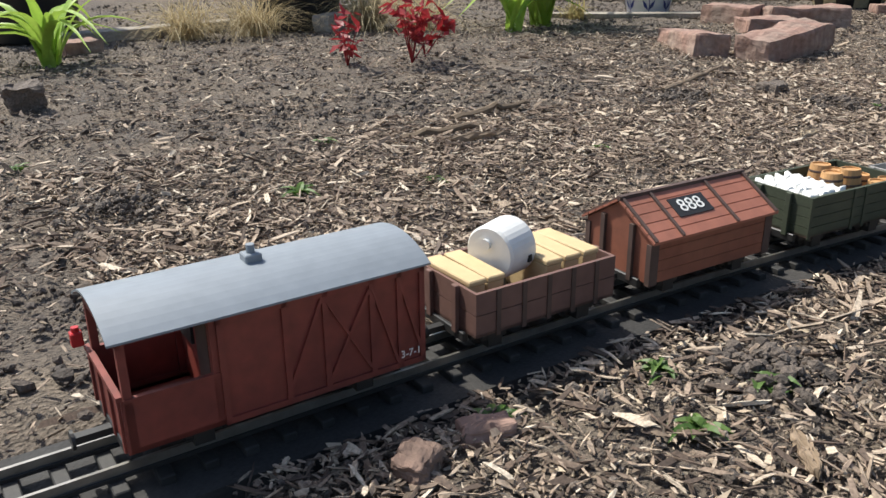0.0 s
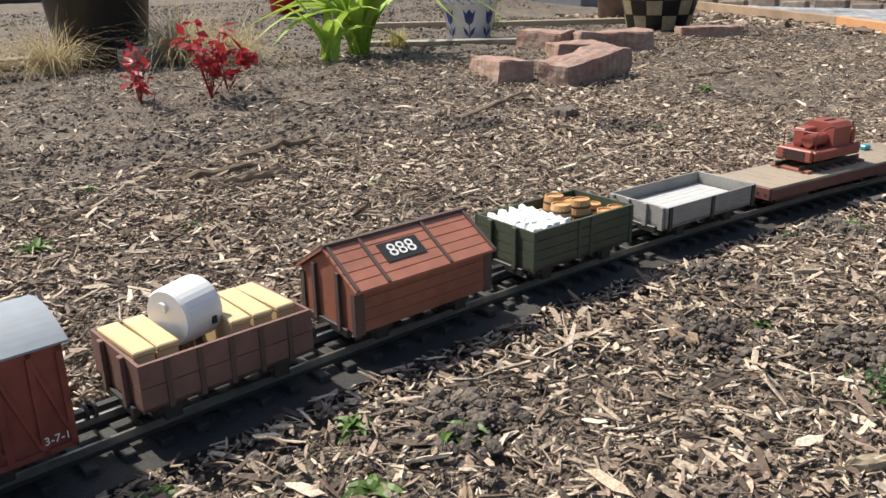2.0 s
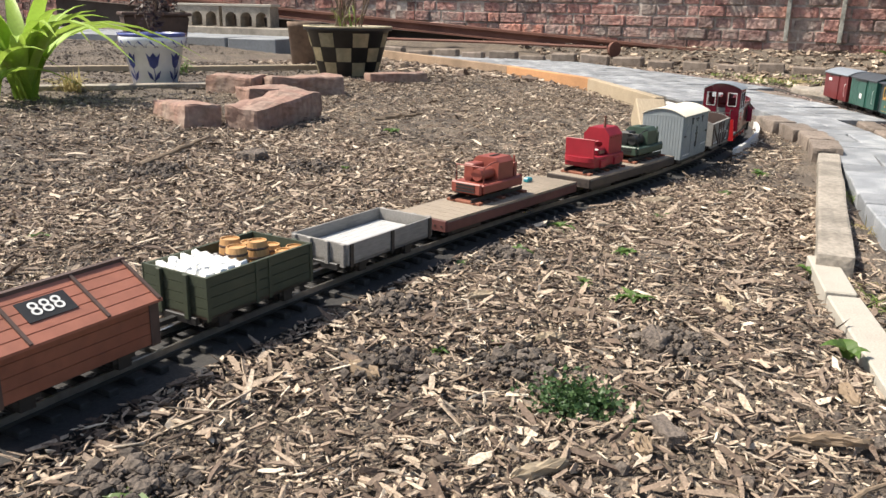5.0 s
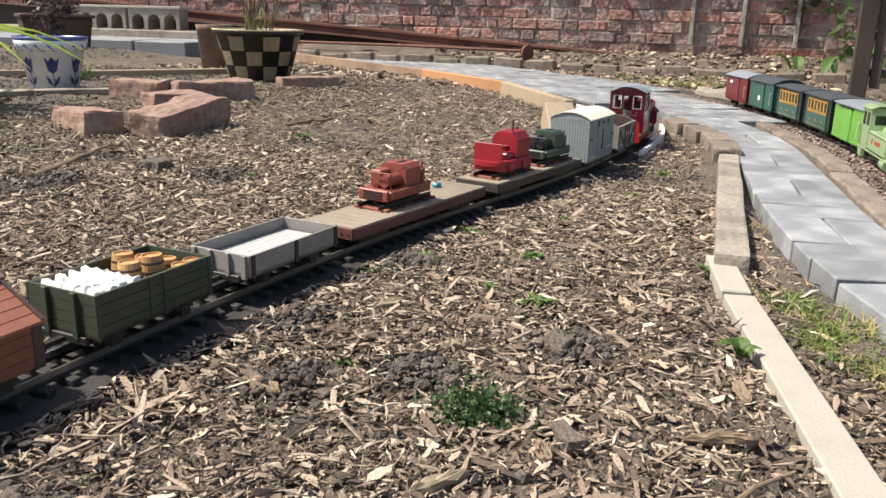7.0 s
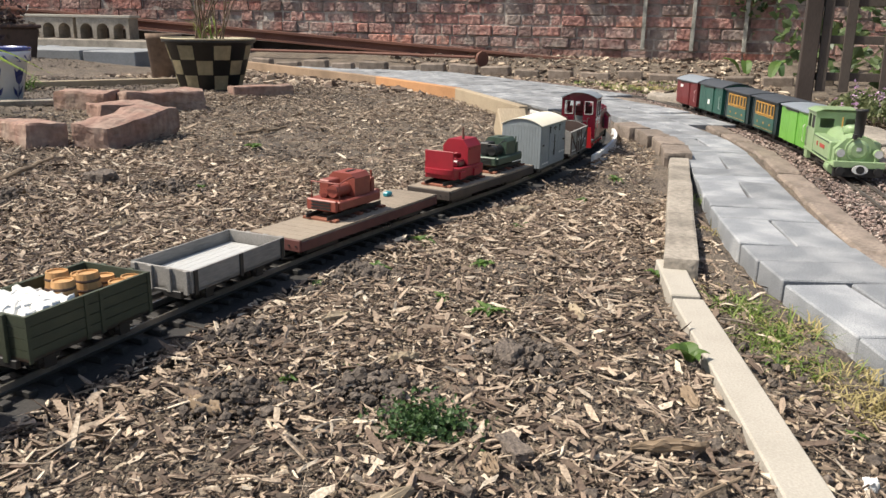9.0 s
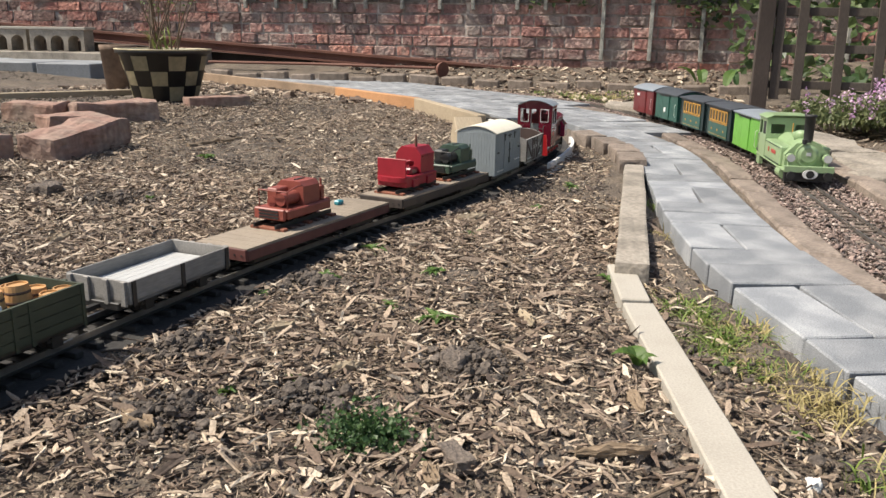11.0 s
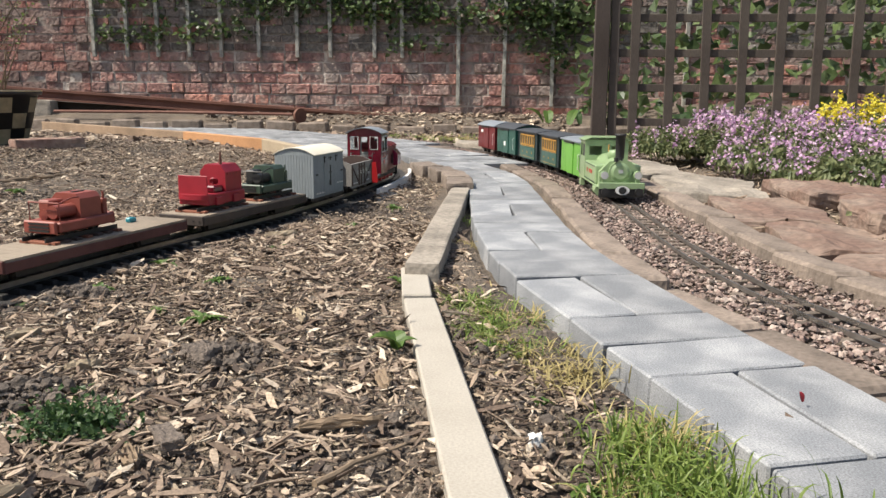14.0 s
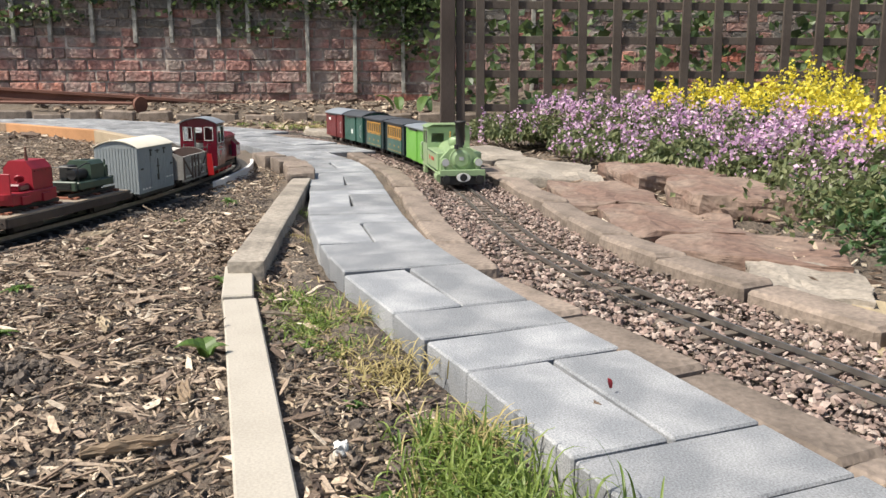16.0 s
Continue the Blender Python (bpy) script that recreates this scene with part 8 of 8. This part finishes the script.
def build_beams():
    t = thing("rusty_rail_beam", pose(0, 0, 0), "long rusty steel rail laid on blocks along the wall", "rail")
    a, b = Vector((7.15, 8.4, 0.53)), Vector((7.20, 0.65, 0.055))
    d = b - a
    m = Matrix.Translation(a) @ d.to_track_quat("X", "Z").to_matrix().to_4x4()
    bm = bmesh.new()
    L = d.length
    for y0, y1, z0, z1 in ((-0.045, 0.045, 0.035, 0.055), (-0.012, 0.012, -0.02, 0.035), (-0.06, 0.06, -0.035, -0.02)):
        add_box(bm, 0, L, y0, y1, z0, z1)
    bmesh.ops.transform(bm, matrix=m, verts=bm.verts)
    part("steel_section", bm, M["rust"], t)
    # Added dark block that makes the shaded gap below the beam.
    bl = bmesh.new()
    add_box(bl, 7.22, 7.36, 2.4, 8.2, 0.0, 0.42)
    for v in bl.verts:
        if v.co.z > 0.2:
            v.co.z = 0.13 if v.co.y < 4 else 0.43
    tagged(part("beam_shade_block", bl, M["post"], None), "added dark block standing in for shade under the rusty beam", "timber")
    t2 = thing("rusty_pipe", pose(0, 0, 0), "thin rusty tube with an open hooped end", "pipe")
    bm = bmesh.new()
    tube(bm, [(6.9, 3.7, 0.13), (6.85, 2.6, 0.135), (6.75, 1.62, 0.13)], 0.012, 8)
    part("tube", bm, M["rust"], t2)
    rg = lathe([(0.050, -0.012), (0.058, -0.012), (0.058, 0.012), (0.050, 0.012)], 28)
    bmesh.ops.rotate(rg, verts=rg.verts, matrix=Matrix.Rotation(radians(90), 3, "X") @ Matrix.Rotation(radians(0), 3, "Z"))
    ro = part("ring", rg, M["rust"], t2, "open rusty ring")
    ro.matrix_basis = pose(6.74, 1.56, 0.12, 0, 0, -35)
    for x, y, h in ((6.95, 3.9, 0.17), (6.95, 2.3, 0.075)):
        stone("support_block", pose(x + 0.12, y, 0.02 + gz(x, y) * 0.3, 0, 0, 5), (0.14, 0.20, h), int(y * 10), M["concrete_old"], "concrete block under a rusty beam", "block", 0.05, "blocks under the beam")
    k = thing("low_stone_edging", pose(0, 0, 0), "low row of worn stones below the wall", "edging", kind="structure")
    me = piece_mesh("stone", 0.24, 0.08, 0.09, M["edging"], 0.01)
    for i in range(20):
        ob = new("stone", me)
        ob.parent = k
        ob.matrix_basis = pose(6.55 + 0.02 * math.sin(i) + random.uniform(-0.02, 0.02), 3.9 - i * 0.25, 0.075 + random.uniform(-0.022, 0.012), random.uniform(-6, 6), random.uniform(-3, 3), 90 + random.uniform(-7, 7)) @ Matrix.Diagonal((random.uniform(0.7, 0.99), random.uniform(0.7, 1.2), 1, 1))
    ar = thing("arched_block", pose(6.86, 5.14, 0.194, 0, 0, 97), "pale concrete block with three round arches", "block", "arched concrete blocks")
    bm = bmesh.new()
    pts = [(-0.26, 0.0)]
    for c in (-0.165, 0.0, 0.165):
        pts += [(c - 0.062, 0.0)] + [(c + 0.062 * math.cos(math.pi - math.pi * q / 10), 0.075 + 0.062 * math.sin(math.pi * q / 10)) for q in range(11)] + [(c + 0.062, 0.0)]
    pts += [(0.26, 0.0), (0.26, 0.185), (-0.26, 0.185)]
    prism(bm, pts, -0.08, 0.08)
    bmesh.ops.rotate(bm, verts=bm.verts, matrix=Matrix.Rotation(radians(90), 3, "Z"))
    bmesh.ops.recalc_face_normals(bm, faces=bm.faces)
    part("body", bm, M["concrete_old"], ar)
    part("coping", box_bm(-0.28, 0.28, -0.09, 0.09, 0.186, 0.21, bevel=0.004), M["concrete"], ar)
    copy_thing(ar, pose(6.84, 5.72, 0.194, 0, 0, 95))
    lg = part("stone_ledge", box_bm(6.66, 7.08, 4.35, 7.2, 0.0, 0.19, bevel=0.006), M["concrete_old"], None)
    tagged(lg, "worn pale stone ledge below the wall", "ledge", kind="structure")


build_beams()


def build_far_corner():
    """Paving, troughs and posts where the path leaves along the wall."""
    line = Line([(6.6, 4.4), (6.4, 5.6), (5.9, 7.0), (4.6, 8.6), (2.5, 10.0), (-1.0, 11.5)])
    pv = thing("far_paving", pose(0, 0, 0), "pale grey slab paving at the garden's far corner", "paving", kind="structure")
    me = piece_mesh("slab", 0.44, 0.44, 0.13, M["grey_slab"], 0.006)
    for k in range(26):
        for o in (-0.9, -0.45, 0.0, 0.45):
            s = 0.1 + k * 0.452
            if s < line.length - 0.2:
                x, y, h = line.at(s, o)
                ob = new("slab", me)
                ob.parent = pv
                ob.matrix_basis = pose(x, y, 0.128 + random.uniform(-0.004, 0.004), 0, 0, h + random.uniform(-1, 1))
    for x, y, w in ((2.1, 8.6, 0.06), (4.2, 8.1, 0.05), (0.6, 8.8, 0.06)):
        ps = part("timber_post", box_bm(-w, w, -w, w, 0.0, 1.6, bevel=0.006), M["fence"], None)
        ps.matrix_basis = pose(x, y, 0.10, 0, 0, 20)
        tagged(ps, "dark square timber post by the paving", "post", "posts at the far corner")
    tr = part("timber_trough", box_bm(-0.7, 0.7, -0.16, 0.16, 0, 0.24, bevel=0.008), M["fence"], None)
    tr.matrix_basis = pose(2.9, 7.4, 0.05, 0, 0, -20)
    pl = thing("brown_planter", pose(5.42, 4.95, 0.03, 0, 0, -35), "wide brown glazed planter standing in a saucer", "planter")
    bm = box_bm(-0.25, 0.25, -0.12, 0.12, 0.03, 0.27)
    for v in bm.verts:
        k = 0.86 + 0.14 * (v.co.z - 0.03) / 0.24
        v.co.x, v.co.y = v.co.x * k, v.co.y * k
    bmesh.ops.bevel(bm, geom=list(bm.edges), offset=0.012, segments=2, affect="EDGES")
    part("body", bm, M["pot_brown"], pl)
    part("rim", box_bm(-0.265, 0.265, -0.135, 0.135, 0.268, 0.295, bevel=0.006), M["pot_brown"], pl)
    part("compost", box_bm(-0.235, 0.235, -0.105, 0.105, 0.294, 0.299, bevel=0.001), M["soil"], pl, "dark compost")
    part("saucer", box_bm(-0.27, 0.27, -0.14, 0.14, 0.0, 0.031, bevel=0.008), M["pot_brown"], pl)
    tagged(tr, "dark timber trough beside the paving", "trough")
    for i, (x, y, mat, lab) in enumerate(((4.9, 7.9, "pot_blue", "blue glazed garden pot"), (5.3, 7.4, "red", "red plastic garden pot"), (4.4, 8.4, "pot_blue", "blue glazed garden pot"), (3.5, 8.4, "pot_black", "black plastic garden pot"))):
        plain_pot(pose(x, y, 0.13), 0.17, 0.34, mat, lab + " standing on the paving")
    for i, (x, y) in enumerate(((3.20, 4.35), (5.45, 4.93), (5.3, 7.4))):
        rng = np.random.default_rng(700 + i)
        p = np.column_stack([rng.normal(0, 0.08, 260), rng.normal(0, 0.08, 260), np.abs(rng.normal(0.10, 0.07, 260))])
        ob = leaf_cloud("potted_plant", p, 0.055, M["weed"] if i != 1 else M["dark_leaf"], None, 720 + i, 0.7, wide=0.35)
        ob.matrix_basis = pose(x, y, 0.25)
        tagged(ob, "bushy leafy plant growing in a pot", "plant")
    for i, (x, y) in enumerate(((3.55, 3.0), (2.62, 2.66), (2.05, 3.0))):
        tuft(x, y, 60, 0.12, M["weed"] if i == 0 else M["dry_grass"], "sprouting_plant", "small sprouting plant in dark soil", "plant", 730 + i, 0.02, 0.8, 0.008)
    for i, (x0, y0, x1, y1) in enumerate(((3.5, 3.15, 4.3, 2.55), (3.0, 3.7, 3.6, 3.2))):
        ln = math.hypot(x1 - x0, y1 - y0)
        ob = part("border_plank", box_bm(-ln / 2, ln / 2, -0.02, 0.02, 0, 0.03, bevel=0.003), M["timber_pale"], None)
        ob.matrix_basis = pose((x0 + x1) / 2, (y0 + y1) / 2, 0.05, 0, 0, math.degrees(math.atan2(y1 - y0, x1 - x0)))
        tagged(ob, "pale plank edging the soil bed", "plank")


build_far_corner()


def build_verge():
    """Grass and litter between the path and the wall."""
    rng = np.random.default_rng(91)
    n = 9000
    xy = np.stack([rng.uniform(4.6, 7.45, n), rng.uniform(-0.6, 3.4, n)], 1)
    xy = xy[(PATH_LINE.gap(xy[:, 0], xy[:, 1]) > 0.45) & (TRACK_B.gap(xy[:, 0], xy[:, 1]) > 0.16)]
    n = len(xy)
    ln = np.clip(rng.lognormal(math.log(0.020), 0.6, n), 0.006, 0.09)
    size = np.stack([ln, ln * rng.uniform(0.2, 0.7, n), ln * rng.uniform(0.1, 0.4, n)], 1)
    me = scatter("verge_litter", SHARD_V, SHARD_F, np.column_stack([xy, ground_height(xy[:, 0], xy[:, 1]) + 0.004]), size, turns(rng.uniform(0, 6.283, n), rng.normal(0, 0.2, n), rng.normal(0, 0.3, n)), 0.4, rng)
    tagged(link_mesh("verge_litter", me, M["chips"]), "bark and stone crumbs scattered below the wall", "litter", kind="stuff")
    for i in range(26):
        x, y = rng.uniform(5.3, 6.4), rng.uniform(-0.45, 0.75)
        if TRACK_B.gap(np.array([x]), np.array([y]))[0] > 0.2:
            tuft(x, y, 46, rng.uniform(0.03, 0.055), M["grass"] if i % 3 else M["dry_grass"], "grass_tuft", "short rough grass tuft below the wall", "grass", 950 + i, 0.07, 0.9, 0.005, lean=0.8)


build_verge()


# ---- flower bed ----
def flower_mound(x, y, rx, ry, h, key, petal, label, n_leaf, n_flower, z, fl=0.016):
    t = thing("flower_mound", pose(x, y, z), label, "flowers", "flowers in the raised bed")
    rng = np.random.default_rng(key)

    def dome(n, lo, hi):
        a, r = rng.uniform(0, 6.283, n), np.sqrt(rng.uniform(0, 1, n))
        top = h * np.sqrt(np.clip(1 - r ** 2, 0, 1)) * (0.75 + 0.35 * np.sin(a * 3 + key) * r + 0.15 * rng.normal(0, 1, n))
        return np.column_stack([rx * r * np.cos(a), ry * r * np.sin(a), np.clip(top, 0.01, None) * rng.uniform(lo, hi, n)])

    leaf_cloud("foliage", dome(n_leaf, 0.05, 0.95), 0.030, M["foliage"], t, key, 0.8, "grey-green foliage", wide=0.4)
    centres = dome(n_flower // 16, 0.82, 1.12)
    pos = np.repeat(centres, 16, 0) + rng.normal(0, 1, (len(centres) * 16, 3)) * np.array([0.0095, 0.0095, 0.016])
    leaf_cloud("blossom", pos, fl, petal, t, key + 1, 0.9, wide=0.7)
    st = []
    for p in dome(90, 0.5, 1.0):
        st.append(blade((p[0] * 0.8, p[1] * 0.8, 0), rng.uniform(0, 360), max(0.03, p[2]), 0.01, 0.003, 0.2, 3))
    ob = join_blades("stems", st, M["dry_grass"], t)
    ob["kind"] = "stuff"
    return t


PUR, YEL = "mauve flowering plant mound in the raised bed", "bright yellow flowering plant mound in the bed"
for i, (x, y, rx, ry, h, z) in enumerate(((4.15, -0.85, 0.30, 0.22, 0.12, 0.06), (4.05, -1.10, 0.34, 0.26, 0.17, 0.07), (3.80, -1.28, 0.34, 0.26, 0.18, 0.07), (3.60, -1.46, 0.32, 0.26, 0.18, 0.07), (3.35, -1.32, 0.26, 0.22, 0.13, 0.06),
                                          (3.40, -1.62, 0.32, 0.28, 0.18, 0.07), (3.05, -1.45, 0.24, 0.20, 0.11, 0.05), (2.95, -1.68, 0.26, 0.24, 0.17, 0.05), (3.45, -1.10, 0.28, 0.20, 0.10, 0.055), (3.02, -1.20, 0.26, 0.18, 0.10, 0.05), (2.62, -1.40, 0.22, 0.20, 0.13, 0.045), (2.28, -1.50, 0.20, 0.18, 0.16, 0.045))):
    flower_mound(x, y, rx, ry, h, 300 + i * 3, M["purple"], PUR, 2700, 1350 if h > 0.12 else 480, z, 0.0125)
for i, (x, y, rx, ry, h, z) in enumerate(((4.30, -1.74, 0.30, 0.24, 0.22, 0.08), (4.05, -1.92, 0.34, 0.28, 0.21, 0.08), (3.75, -2.00, 0.34, 0.30, 0.21, 0.08), (3.35, -2.00, 0.34, 0.30, 0.21, 0.07), (2.88, -1.98, 0.30, 0.26, 0.20, 0.06), (2.60, -1.70, 0.18, 0.16, 0.13, 0.05),
                                          (3.2, -2.6, 0.4, 0.35, 0.28, 0.08), (4.3, -2.3, 0.4, 0.3, 0.28, 0.08))):
    flower_mound(x, y, rx, ry, h, 400 + i * 3, M["yellow"], YEL, 1200, 2300, z, 0.0165)
for i, (x, y) in enumerate(((2.02, -1.30), (1.86, -1.36), (2.2, -1.40), (1.72, -1.30), (2.0, -1.55))):
    rng = np.random.default_rng(500 + i)
    p = np.column_stack([rng.normal(0, 0.09, 1100), rng.normal(0, 0.09, 1100), np.abs(rng.normal(0.03, 0.035, 1100))])
    ob = leaf_cloud("low_shrub", p, 0.019, M["bush"] if i % 2 else M["foliage"], None, 510 + i, 0.7, wide=0.5)
    ob.matrix_basis = pose(x, y, gz(x, y) + 0.01)
    tagged(ob, "low leafy green plant at the bed's front", "plant")


def flagstones():
    spec = [((2.52, -0.86), (0.46, 0.26, 0.040), -6, "flagstone"), ((2.10, -0.90), (0.36, 0.26, 0.034), -12, "flagstone"), ((1.84, -0.96), (0.26, 0.30, 0.030), -24, "flagstone"), ((3.00, -0.80), (0.52, 0.30, 0.045), -6, "concrete_old"),
            ((2.36, -1.12), (0.40, 0.24, 0.055), -10, "flagstone"), ((1.62, -0.96), (0.22, 0.20, 0.026), -20, "concrete_old"), ((1.36, -1.02), (0.34, 0.22, 0.022), -22, "yellow_stone"), ((3.62, -0.66), (0.6, 0.32, 0.045), 10, "concrete_old"),
            ((4.25, -0.42), (0.6, 0.34, 0.045), 20, "flagstone"), ((4.85, -0.12), (0.6, 0.34, 0.05), 30, "concrete_old"), ((2.75, -1.10), (0.4, 0.26, 0.05), 0, "flagstone"), ((0.98, -1.14), (0.40, 0.24, 0.022), -22, "concrete_old")]
    for i, ((x, y), s, a, mat) in enumerate(spec):
        stone("flagstone", pose(x, y, gz(x, y) - 0.012, 0, 0, a), s, 40 + i, M[mat], "rough reddish flagstone beside the gravel track" if mat == "flagstone" else "pale worn flagstone beside the gravel track", "flagstone", 0.22, "flagstones by the track", 0.05)


flagstones()
